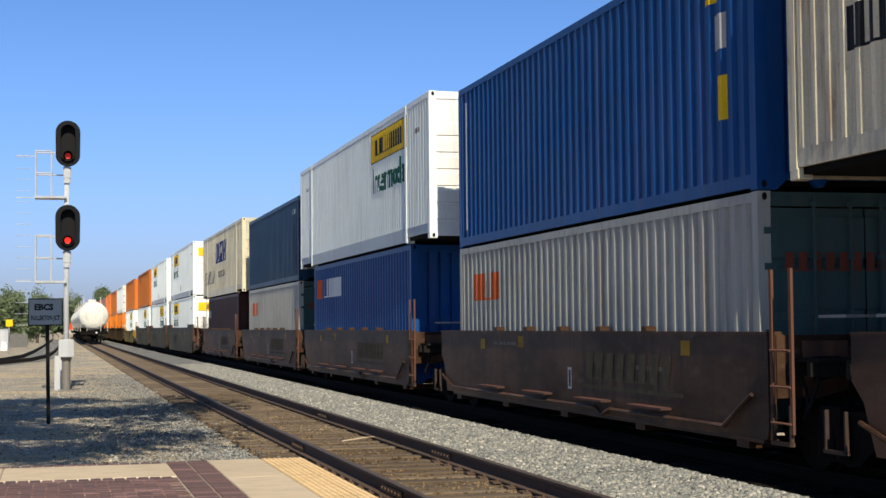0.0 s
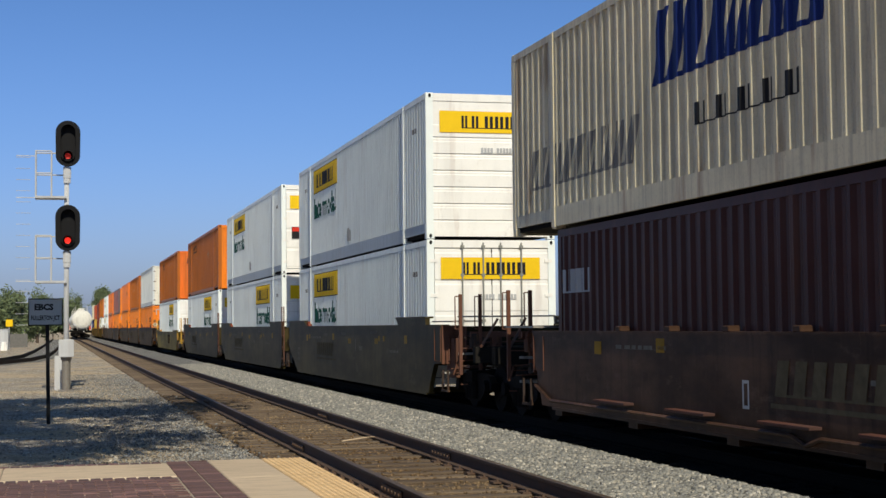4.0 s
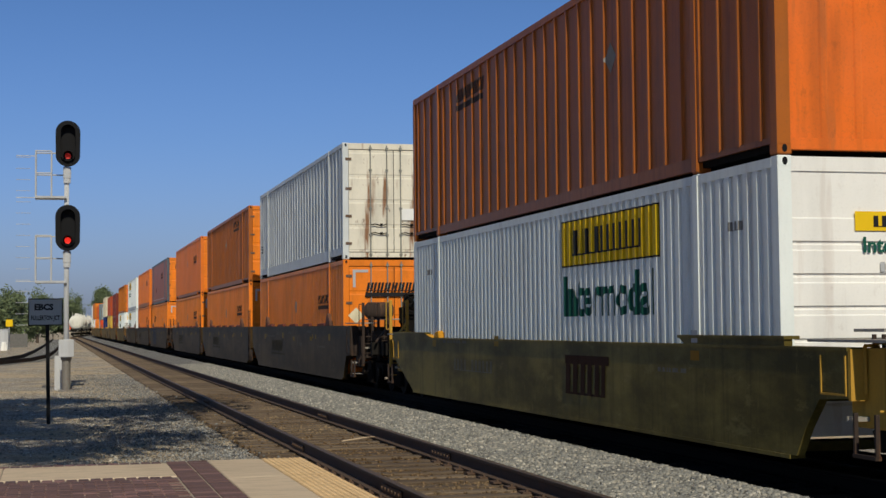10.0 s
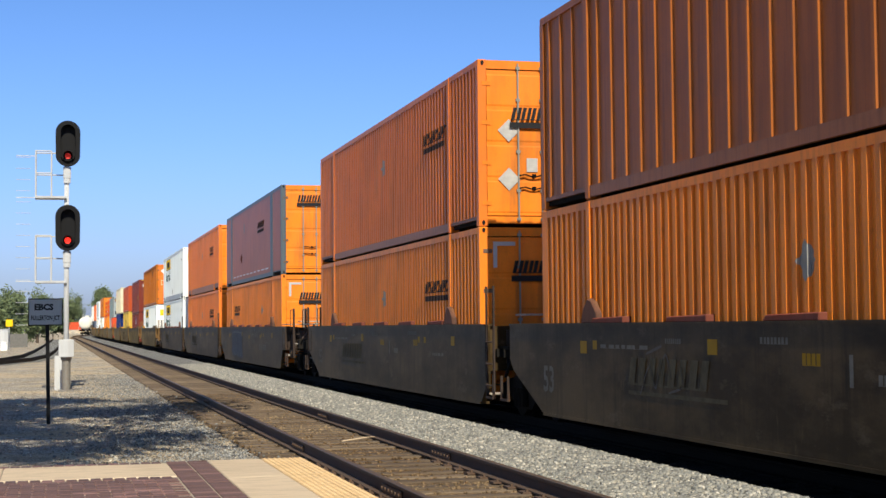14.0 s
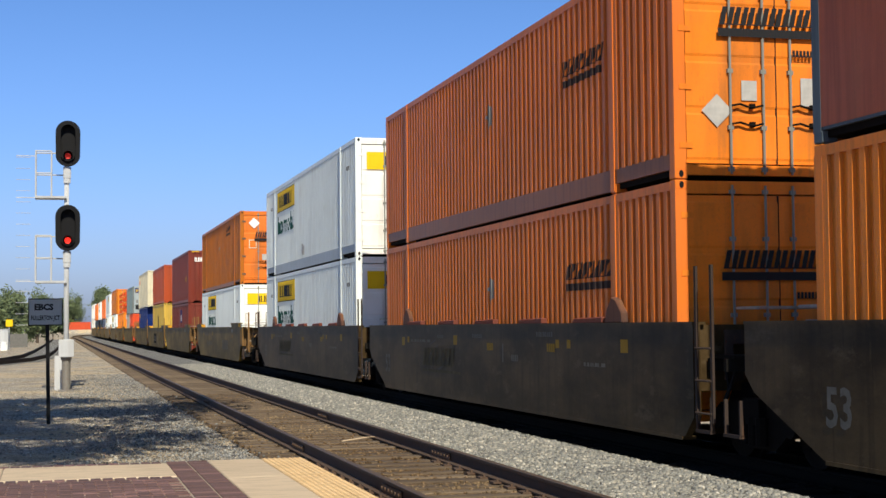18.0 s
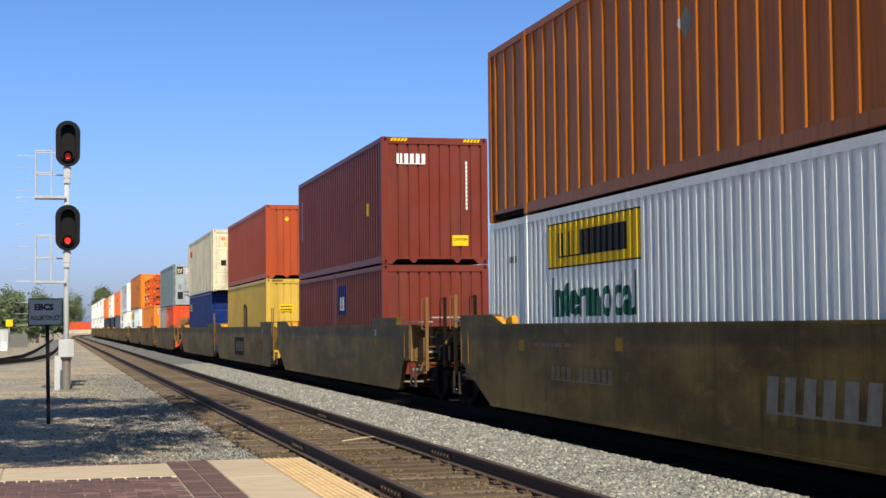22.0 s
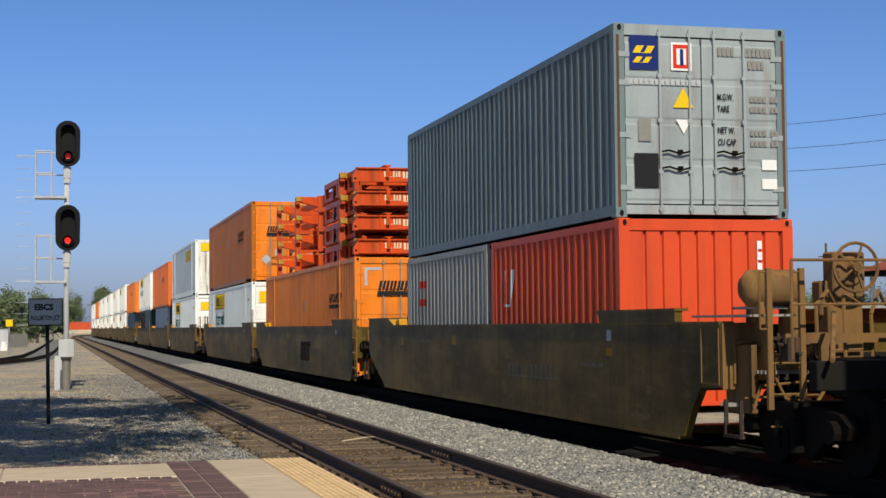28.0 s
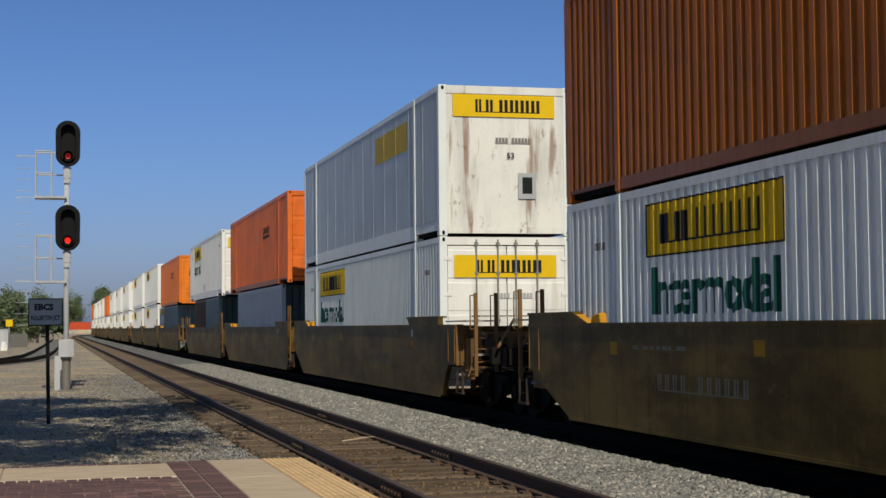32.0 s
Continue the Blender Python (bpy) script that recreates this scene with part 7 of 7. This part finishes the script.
def tree(x, y, height, rx, ry, rz, leaves, size, mat, seed, label, lean=(0, 0), z0=GZ, gaps=0.35):
    rnd = random.Random(seed)
    t = thing("tree", label, "tree", (x, y, z0))
    cz = height - rz
    bm = bmesh.new()
    tube(bm, (0, 0, -0.2), (lean[0] * 0.5, lean[1] * 0.5, cz * 0.7), 0.035 * height, 10, 0.018 * height)
    for k in range(7):
        a = k * 2.4
        b = Vector((lean[0] + rx * 0.6 * math.cos(a), lean[1] + ry * 0.6 * math.sin(a), cz + rz * rnd.uniform(-0.3, 0.6)))
        a0 = Vector((lean[0] * 0.5, lean[1] * 0.5, cz * rnd.uniform(0.5, 0.68)))
        tube(bm, a0, b, 0.013 * height, 6, 0.003 * height)
    part("trunk", finish("trunk", bm, M_BARK), t)
    clumps = []
    for k in range(26 if leaves < 5000 else 44):
        v = Vector((rnd.gauss(0, 1), rnd.gauss(0, 1), rnd.gauss(0, 1))).normalized() * rnd.uniform(0.35, 1.0)
        clumps.append((Vector((lean[0] + v.x * rx, lean[1] + v.y * ry, cz + v.z * rz)), rnd.uniform(0.22, gaps + 0.1)))
    verts, faces = [], []
    for k in range(leaves):
        c, r = clumps[k % len(clumps)]
        v = Vector((rnd.gauss(0, 0.5) * rx * r, rnd.gauss(0, 0.5) * ry * r, rnd.gauss(0, 0.5) * rz * r)) + c
        d = Vector((rnd.gauss(0, 1), rnd.gauss(0, 1), rnd.gauss(0, 1))).normalized()
        e = d.orthogonal().normalized()
        s = size * rnd.uniform(0.6, 1.3)
        i = len(verts)
        verts += [v + d * s, v + e * s * 0.45, v - d * s, v - e * s * 0.45]
        faces.append((i, i + 1, i + 2, i + 3))
    me = bpy.data.meshes.new("crown")
    me.from_pydata([tuple(v) for v in verts], [], faces)
    me.materials.append(mat)
    part("crown", me, t)
    return t


tree(-6.0, 10.4, 13.6, 5.2, 6.2, 2.3, 6200, 0.2, M_LEAF, 4, "leafy shade tree beside the platform", lean=(3.4, 0.8), gaps=0.16)
tree(-7.0, 20.5, 13.8, 4.8, 5.2, 2.3, 6000, 0.2, M_LEAF, 34, "leafy shade tree by the line", lean=(5.3, 0.8), gaps=0.2)
tree(-5.2, 180, 6.0, 2.1, 3, 2.6, 7000, 0.2, M_LEAFFAR, 11, "broad green tree in the distance")
tree(-8.4, 186, 6.4, 2.6, 3, 2.8, 7000, 0.2, M_LEAFFAR, 21, "dark green tree in the distance")
tree(-2.2, 200, 5.9, 1.9, 2, 2.7, 7000, 0.2, M_LEAFFAR, 12, "small yellow-green tree in the distance")
tree(7.0, 650, 16.7, 5.4, 6, 7.6, 6000, 0.4, M_LEAFFAR, 13, "dark green tree at the bend of the line")
tree(12.9, 470, 13.6, 3.3, 4, 3.3, 5000, 0.36, M_LEAFFAR, 14, "dark rounded tree behind the train")
for k, (x, y, h, r) in enumerate(((-9, 300, 4.6, 4), (-4.5, 320, 5.2, 4), (-0.5, 330, 4.2, 3), (-14, 290, 6.0, 5), (2.6, 640, 6.0, 6), (22, 540, 7, 6))):
    tree(x, y, h, r, 3, h * 0.42, 1800, 0.4, (M_LEAF, M_LEAFY, M_LEAFD)[k % 3], 40 + k, "low green shrub along the railway")
tree(27.9, 58, 4.4, 1.1, 1.2, 1.5, 7000, 0.07, M_LEAFY, 17, "yellow-green young tree behind the train")
tree(29.6, 66, 4.2, 1.4, 1.4, 1.5, 7000, 0.08, M_LEAF, 27, "green young tree behind the train")
tree(42.5, 80, 3.6, 2.6, 2, 1.6, 8000, 0.09, M_LEAFY, 18, "low green tree behind the train")
tree(46.4, 84, 4.0, 2.4, 2, 1.8, 8000, 0.09, M_LEAFY, 19, "low green tree behind the train")
tree(49, 108, 4.6, 3.2, 2, 2.2, 8000, 0.12, M_LEAFD, 20, "dark green bush behind the train")
tree(44.5, 100, 4.2, 3.0, 2, 2.0, 8000, 0.12, M_LEAF, 28, "green bush behind the train")
tree(60, 96, 4.6, 5.0, 3, 2.2, 9000, 0.13, M_LEAF, 29, "green trees past the station", lean=(0, 0))


# ---- the tank train on the empty track ----
M_TANK = paint("tank_white_paint", (0.78, 0.76, 0.68), 0.3, 0.12, 0.4)


def tank_car():
    t = thing("tank_car", "white cylindrical railway tank car with a rust-stained end", "tank car", group="tank cars rolling away")
    def shell(bm):
        rings = []
        prof = [(0.0, 0.15), (0.08, 0.8), (0.25, 1.2), (0.55, 1.45), (0.9, 1.52), (15.1, 1.52), (15.45, 1.45), (15.75, 1.2), (15.92, 0.8), (16.0, 0.15)]
        n = 28
        for y, r in prof:
            rings.append([bm.verts.new((r * math.cos(2 * math.pi * k / n), y, 2.85 + r * math.sin(2 * math.pi * k / n))) for k in range(n)])
        for a, b in zip(rings, rings[1:]):
            for k in range(n):
                bm.faces.new((a[k], a[(k + 1) % n], b[(k + 1) % n], b[k]))
        bm.faces.new(rings[0])
        bm.faces.new(rings[-1])
    part("shell", mesh("tank_shell", M_TANK, shell, True), t)
    def sills(bm):
        box(bm, -0.3, 0.3, -1.0, 17.0, 0.85, 1.3)
        box(bm, -1.45, 1.45, -0.9, -0.7, 0.9, 1.25)
        box(bm, -1.45, 1.45, 16.7, 16.9, 0.9, 1.25)
        for y in (1.6, 14.2):
            prism(bm, [(-1.2, 0.9), (1.2, 0.9), (1.0, 1.9), (-1.0, 1.9)], "y", y, y + 0.2)
    part("underframe", mesh("tank_underframe", M_TRUCK, sills), t)
    def rail(bm):
        for x in (-1.4, -0.7, 0.7, 1.4):
            tube(bm, (x, -0.8, 1.2), (x, -0.8, 2.1), 0.025, 6)
        tube(bm, (-1.4, -0.8, 2.1), (-0.7, -0.8, 2.1), 0.025, 6)
        tube(bm, (0.7, -0.8, 2.1), (1.4, -0.8, 2.1), 0.025, 6)
    part("end_railing", mesh("tank_rail", M_TANK, rail), t)
    def top(bm):
        tube(bm, (0, 8, 4.3), (0, 8, 4.75), 0.45, 16)
        for y in (7.0, 9.0):
            for x in (-0.9, 0.9):
                tube(bm, (x, y, 4.1), (x, y, 5.0), 0.025, 6)
        for x in (-0.9, 0.9):
            tube(bm, (x, 7.0, 5.0), (x, 9.0, 5.0), 0.025, 6)
        box(bm, -1.1, 1.1, 6.8, 9.2, 4.22, 4.27)
    part("dome", mesh("tank_dome", M_TANK, top), t)
    for y in (1.7, 14.3):
        fm, wm = truck_meshes()
        tr = part("truck", fm, t, (0, y, 0))
        for dy in (-0.88, 0.88):
            part("wheelset", wm, tr, (0, dy, 0.42))
    part("tail_lamp", mesh("tail_lamp", M_WHT, lambda bm: tube(bm, (0.25, -1.05, 1.1), (0.25, -0.9, 1.1), 0.09, 10)), t)
    return t


TANKS = [(tank_car(), 19.0 * k) for k in range(5)]

# ---- distance: an orange container far off, fences, poles, station roof ----
c, prof = container("orange-red container standing far off by the line", L40, H9, W40, M_BRICKRED, "corrugated", "corrugated", M_BRICKRED, near=False)
c.location, c.rotation_euler = (6.9 + 6.2, 600, GZ + 1.4), (0, 0, radians(90))
bm = bmesh.new()
box(bm, 0.2, 16, 597.8, 604, GZ - 0.3, GZ + 1.4)
solid("loading_bank", bm, M_GROUND, "earth loading bank far off at the bend", "bank", kind="structure")

# the siding that curves away by the signal
M_SIDING = plain("siding_rust", (0.035, 0.028, 0.024), 0.8, 0.3)
siding = thing("siding_track", "dark rusty siding curving away from the main line", "railway track", kind="structure")
CURVE = [(0.4, 262), (0.2, 220), (-0.1, 180), (-0.45, 145), (-0.75, 118), (-1.15, 98), (-2.0, 86), (-3.6, 78.5), (-6.5, 73), (-11, 69), (-18, 67)]


def bend(pts, off, z0, z1, half):
    bm = bmesh.new()
    rows = []
    for k, q in enumerate(pts):
        a, b = Vector(pts[max(0, k - 1)]), Vector(pts[min(len(pts) - 1, k + 1)])
        d = (b - a).normalized()
        n = Vector((-d.y, d.x))
        o = Vector(q) + n * off
        rows.append([bm.verts.new((o.x + n.x * h, o.y + n.y * h, z)) for h, z in ((-half, z0), (-half, z1), (half, z1), (half, z0))])
    for r0, r1 in zip(rows, rows[1:]):
        for i in range(3):
            bm.faces.new((r0[i], r0[i + 1], r1[i + 1], r1[i]))
    return bm


for off in (-0.75, 0.75):
    part("rail", finish("siding_rail", bend(CURVE, off, GZ - 0.05, -0.02, 0.05), M_SIDING), siding)
part("sleeper_bed", finish("siding_bed", bend(CURVE, 0, GZ - 0.05, GZ + 0.03, 1.25), M_BLUEGRAVEL), siding)

# small things beyond the signal
yb = thing("crossing_cabinet", "yellow sign box on a thin post beyond the signal", "sign", (-3.95, 140, GZ))
part("post", mesh("cabinet_post", M_STEEL, lambda bm: tube(bm, (0, 0, 0), (0, 0, 2.0), 0.05, 8)), yb)
part("box", mesh("cabinet_box", M_YEL, lambda bm: box(bm, -0.3, 0.3, -0.15, 0.15, 2.0, 2.65), bevel=0.05), yb, label="yellow painted box")
gb = thing("relay_cabinet", "pale grey relay cabinet beyond the signal", "cabinet", (-4.25, 139, GZ))
part("body", mesh("relay_body", M_ALU, lambda bm: box(bm, -0.5, 0.25, -0.3, 0.3, 0.0, 1.75), bevel=0.03), gb)
part("lid", mesh("relay_lid", M_STEEL, lambda bm: box(bm, -0.54, 0.29, -0.34, 0.34, 1.75, 1.82)), gb)
wp = thing("marker_post", "white concrete marker post by the siding", "post", (-4.15, 132, GZ))
part("shaft", mesh("marker_shaft", M_JBW, lambda bm: prism(bm, [(-0.28, 0), (0.28, 0), (0.16, 0.75), (-0.16, 0.75)], "y", -0.2, 0.2), bevel=0.03), wp)
M_FENCE = plain("grey_fence_boards", (0.16, 0.155, 0.145), 0.9, 0.5)
fence = thing("panel_fence", "grey panel fence beyond the siding", "fence")
for k in range(9):
    part("panel", mesh("fence_panel", M_FENCE, lambda bm: box(bm, 0, 2.3, -0.03, 0.03, 0.12, 1.35)), fence, (-24 + 2.4 * k, 150 - 0.4 * k, GZ))
    part("fence_post", mesh("fence_post", M_STEEL, lambda bm: box(bm, -0.05, 0.05, -0.05, 0.05, 0, 1.5)), fence, (-24.05 + 2.4 * k, 150 - 0.4 * k, GZ))

# behind the train: lamp posts, poles, wires, station roof
M_GLOBE = plain("lamp_globe", (0.62, 0.52, 0.33), 0.4, 0.1)


def platform_lamp(x, y, top):
    t = thing("platform_lamp", "white lamp post with an amber globe behind the train", "lamp post", (x, y, GZ))
    part("post", mesh(("lamp_post", top), M_JBW, lambda bm: (tube(bm, (0, 0, 0), (0, 0, top - 0.95), 0.11, 10, 0.09), tube(bm, (0, 0, 0), (0, 0, 0.5), 0.17, 10))), t)
    part("collar", mesh("lamp_collar", M_LEAFD, lambda bm: tube(bm, (0, 0, -0.95), (0, 0, -0.7), 0.13, 10)), t, (0, 0, top), "dark green collar")
    def globe(bm):
        bmesh.ops.create_uvsphere(bm, u_segments=14, v_segments=10, radius=0.3, matrix=Matrix.Diagonal((1, 1, 1.2, 1)))
    part("globe", mesh("globe", M_GLOBE, globe, True), t, (0, 0, top - 0.38))


platform_lamp(35.05, 62, 4.5)
platform_lamp(30.3, 92, 4.6)
pole = thing("utility_pole", "weathered wooden utility pole with cross arms", "utility pole", (38.45, 95, GZ))
part("shaft", mesh("pole_shaft", M_BARK, lambda bm: tube(bm, (0, 0, 0), (0.95, 0, 15.3), 0.17, 10, 0.11)), pole)
ARMS = []
for z in (15.0, 13.5, 12.1):
    part("cross_arm", mesh(("cross_arm", z), M_BARK, lambda bm: box(bm, 0.55, 1.75, -0.06, 0.06, z - 0.06, z + 0.06)), pole)
    ARMS.append(z)
small = thing("utility_pole", "thin wooden utility pole far behind the train", "utility pole", (65.0, 120, GZ))
part("shaft", mesh("pole_thin", M_BARK, lambda bm: tube(bm, (0, 0, 0), (0, 0, 8.6), 0.14, 8, 0.1)), small)
part("cross_arm", mesh("thin_arm", M_BARK, lambda bm: box(bm, -0.7, 0.7, -0.05, 0.05, 7.4, 7.5)), small)
for z in ARMS:
    bm = bmesh.new()
    a, b = Vector((40.1, 95, z + GZ)), Vector((52.0, 62, z + GZ - 0.4))
    pts = [a.lerp(b, k / 12) - Vector((0, 0, 2.2 * (k / 12) * (1 - k / 12) * 2)) for k in range(13)]
    for q, r in zip(pts, pts[1:]):
        tube(bm, q, r, 0.014, 4)
    solid("overhead_wire", bm, M_BLACK, "thin sagging overhead wire behind the train", "wire")

roof = thing("station_canopy", "station shelter with a red tiled hip roof", "shelter", (51.4, 78, GZ))
M_TILE = paint("red_roof_tile", (0.30, 0.075, 0.05), 0.4, 0.0, 0.8)
def hip(bm):
    lo = [bm.verts.new(p) for p in ((-5, -4, 4.75), (5, -4, 4.75), (5, 4, 4.75), (-5, 4, 4.75))]
    hi = [bm.verts.new(p) for p in ((-1.5, 0, 6.6), (1.5, 0, 6.6))]
    bm.faces.new((lo[0], lo[1], hi[1], hi[0]))
    bm.faces.new((lo[2], lo[3], hi[0], hi[1]))
    bm.faces.new((lo[1], lo[2], hi[1]))
    bm.faces.new((lo[3], lo[0], hi[0]))
part("roof", mesh("hip_roof", M_TILE, hip), roof)
part("fascia", mesh("fascia", M_TRUCK, lambda bm: box(bm, -5.02, 5.02, -4.02, 4.02, 4.45, 4.75)), roof, label="dark eaves board")
for x in (-4.3, 4.3):
    for y in (-3.4, 3.4):
        part("column", mesh("shelter_column", M_JBW, lambda bm: tube(bm, (0, 0, 0), (0, 0, 4.5), 0.15, 10)), roof, (x, y, 0))


hut = thing("equipment_hut", "small white equipment hut behind the train", "hut", (32.3, 75, GZ))
part("wall", mesh("hut_wall", M_JBW, lambda bm: box(bm, -0.45, 0.45, -0.6, 0.6, 0, 3.3), bevel=0.02), hut)
part("roof", mesh("hut_roof", M_STEEL, lambda bm: box(bm, -0.55, 0.55, -0.7, 0.7, 3.3, 3.42)), hut)
pickets = thing("picket_fence", "dark steel picket fence behind the train", "fence")
for k in range(56):
    part("picket", mesh("picket", M_RUBBER, lambda bm: box(bm, -0.02, 0.02, -0.02, 0.02, 0, 1.5)), pickets, (34.0 + 0.16 * k, 72, GZ + 0.1))
for z in (0.35, 1.35):
    part("fence_rail", mesh("picket_rail", M_RUBBER, lambda bm: box(bm, 0, 9.0, -0.015, 0.015, -0.03, 0.03)), pickets, (33.95, 72, GZ + 0.1 + z))


# ---- loose stones ----
def stones(name, label, count, region, height, sizes, seed, mat, mode=None):
    rng = np.random.default_rng(seed)
    t = (1 + 5 ** 0.5) / 2
    v = np.array([(-1, t, 0), (1, t, 0), (-1, -t, 0), (1, -t, 0), (0, -1, t), (0, 1, t), (0, -1, -t), (0, 1, -t), (t, 0, -1), (t, 0, 1), (-t, 0, -1), (-t, 0, 1)]) / 1.9
    f = np.array([(0, 11, 5), (0, 5, 1), (0, 1, 7), (0, 7, 10), (0, 10, 11), (1, 5, 9), (5, 11, 4), (11, 10, 2), (10, 7, 6), (7, 1, 8), (3, 9, 4), (3, 4, 2), (3, 2, 6), (3, 6, 8), (3, 8, 9), (4, 9, 5), (2, 4, 11), (6, 2, 10), (8, 6, 7), (9, 8, 1)])
    x0, x1, y0, y1 = region
    x = rng.uniform(x0, x1, count) if mode is None else rng.triangular(x0, mode, x1, count)
    y = y0 + (y1 - y0) * rng.uniform(0, 1, count) ** 1.5
    s = rng.uniform(*sizes, count)
    a = rng.uniform(0, 2 * np.pi, count)
    pts = v[None] * (1 + rng.uniform(-0.32, 0.32, (count, 12, 1))) * (s[:, None] * rng.uniform(0.65, 1.25, (count, 3)))[:, None, :]
    ca, sa = np.cos(a)[:, None], np.sin(a)[:, None]
    px, py = pts[..., 0] * ca - pts[..., 1] * sa, pts[..., 0] * sa + pts[..., 1] * ca
    z = np.array([height(q) for q in x]) + s * 0.25
    co = np.stack([px + x[:, None], py + y[:, None], pts[..., 2] * 0.8 + z[:, None]], -1).reshape(-1, 3)
    faces = (f[None] + (np.arange(count) * 12)[:, None, None]).reshape(-1, 3)
    me = bpy.data.meshes.new(name)
    me.vertices.add(len(co))
    me.vertices.foreach_set("co", co.ravel())
    me.loops.add(faces.size)
    me.loops.foreach_set("vertex_index", faces.ravel().astype(np.int32))
    me.polygons.add(len(faces))
    me.polygons.foreach_set("loop_start", np.arange(0, faces.size, 3, dtype=np.int32))
    me.update(calc_edges=True)
    me.materials.append(mat)
    tagged(new(name, me), label, "stones", kind="stuff")


def shoulder(x):
    return float(np.interp(x - XN - 2.22, [-1.35, -1.0, -0.3, 0.3, 0.52, 0.72, 0.9], [-0.215, -0.17, -0.14, -0.115, -0.11, -0.17, -0.24]))


stones("ballast_stone_scatter", "loose pale grey ballast stones between the tracks", 52000, (4.84, 6.92, 10, 70), shoulder, (0.011, 0.032), 1, M_STONE)
stones("ground_stone_scatter", "loose pale stones on the ground by the signal", 9000, (-3.0, 2.7, 15.5, 70), lambda x: GZ, (0.006, 0.021), 2, M_TANSTONE)
stones("blue_gravel_scatter", "loose blue-grey gravel beside the near rail", 15000, (0.2, 3.0, 15.5, 60), lambda x: GZ + 0.006, (0.008, 0.022), 5, M_BLUEGRAVEL, 2.4)
stones("track_stone_scatter", "brown stones between the sleepers", 5000, (2.6, 5.2, 10, 40), lambda x: -0.205, (0.012, 0.03), 3, M_TRACKBED)

bm = bmesh.new()
tube(bm, (0.0, 0.0, 0.0), (0.42, 0.22, 0.03), 0.012, 6)
tube(bm, (0.42, 0.22, 0.03), (0.62, 0.46, 0.02), 0.010, 6, 0.005)
solid("dry_stick", bm, plain("straw", (0.55, 0.43, 0.30), 0.9, 0.2), "pale dry stick lying between the rails", "stick", at=(4.1, 22.2, -0.17))

stones("pale_stone_scatter", "larger pale stones lying by the rail", 900, (-1.5, 3.1, 15.6, 45), lambda x: GZ if x < 2.6 else -0.2, (0.015, 0.034), 7, M_STONE, 2.0)

# ---- brick pavers ----
M_BRICK = mesh("brick", M_PAVER, lambda bm: box(bm, -0.0945, 0.0945, -0.0435, 0.0435, -0.06, 0.0), bevel=0.004)
rnd = random.Random(9)


def brick(x, y, turned=False):
    part("brick", M_BRICK, platform, (x, y, PZ + rnd.uniform(-0.003, 0.002)), rot=(0, 0, math.pi / 2 if turned else 0))


for i in range(23):
    brick(-1.3 + 0.103 * i, 15.24, True)
    brick(-1.3 + 0.103 * i, 13.745, True)
for j in range(38):
    for x in (1.16, 1.365):
        brick(x, 15.29 - 0.103 * j)
for j in range(17):
    for i in range(11):
        brick(0.95 - 0.205 * i - (0.1 if j % 2 else 0), 13.58 - 0.103 * j)
bm = bmesh.new()
for j in range(30):
    for i in range(12):
        x, y = 0.95 - 0.205 * i - (0.1 if j % 2 else 0), 13.58 - 0.103 * (17 + j)
        box(bm, x - 0.098, x + 0.098, y - 0.048, y + 0.048, PZ - 0.06, PZ)
o = part("brick_field", finish("brick_field", bm, M_PAVER), platform)
o["kind"] = "stuff"


def motions():
    times = [2.0 * k for k in range(17)]
    for ob, u, z, mid in MOVING:
        rows = []
        for t in times:
            x, y, a = along(u - run(t), XC)
            rows.append((t, pose(x, y, z, 0, 0, math.degrees(a))))
        walk(ob, rows)
    # wheels turn while their truck passes close by
    for w, u in WHEELS:
        if not 8 < u < 430:
            continue
        home = w.location.copy()
        t0 = t1 = None
        k0, k1 = None, None
        for k in range(0, 961):
            s = u - run(k / 30)
            if 9 < s < 36:
                k0 = k if k0 is None else k0
                k1 = k
        if k0 is None:
            continue
        rows = [(0.0, pose(*home))] if k0 > 0 else []
        for k in range(k0, k1 + 1):
            rows.append((k / 30, pose(*home, math.degrees((run(k / 30) - run(k0 / 30)) / 0.42) % 360)))
        if k1 < 960:
            rows.append((32.0, rows[-1][1]))
        walk(w, rows)
    for ob, lead in TANKS:
        rows = []
        for t, s in ((0, 166), (3, 222), (6, 272), (9, 312), (12, 350), (16, 404), (20, 460), (26, 545), (32, 630)):
            x, y, a = along(s + lead, XN)
            rows.append((t, pose(x, y, 0, 0, 0, math.degrees(a))))
        walk(ob, rows)


motions()
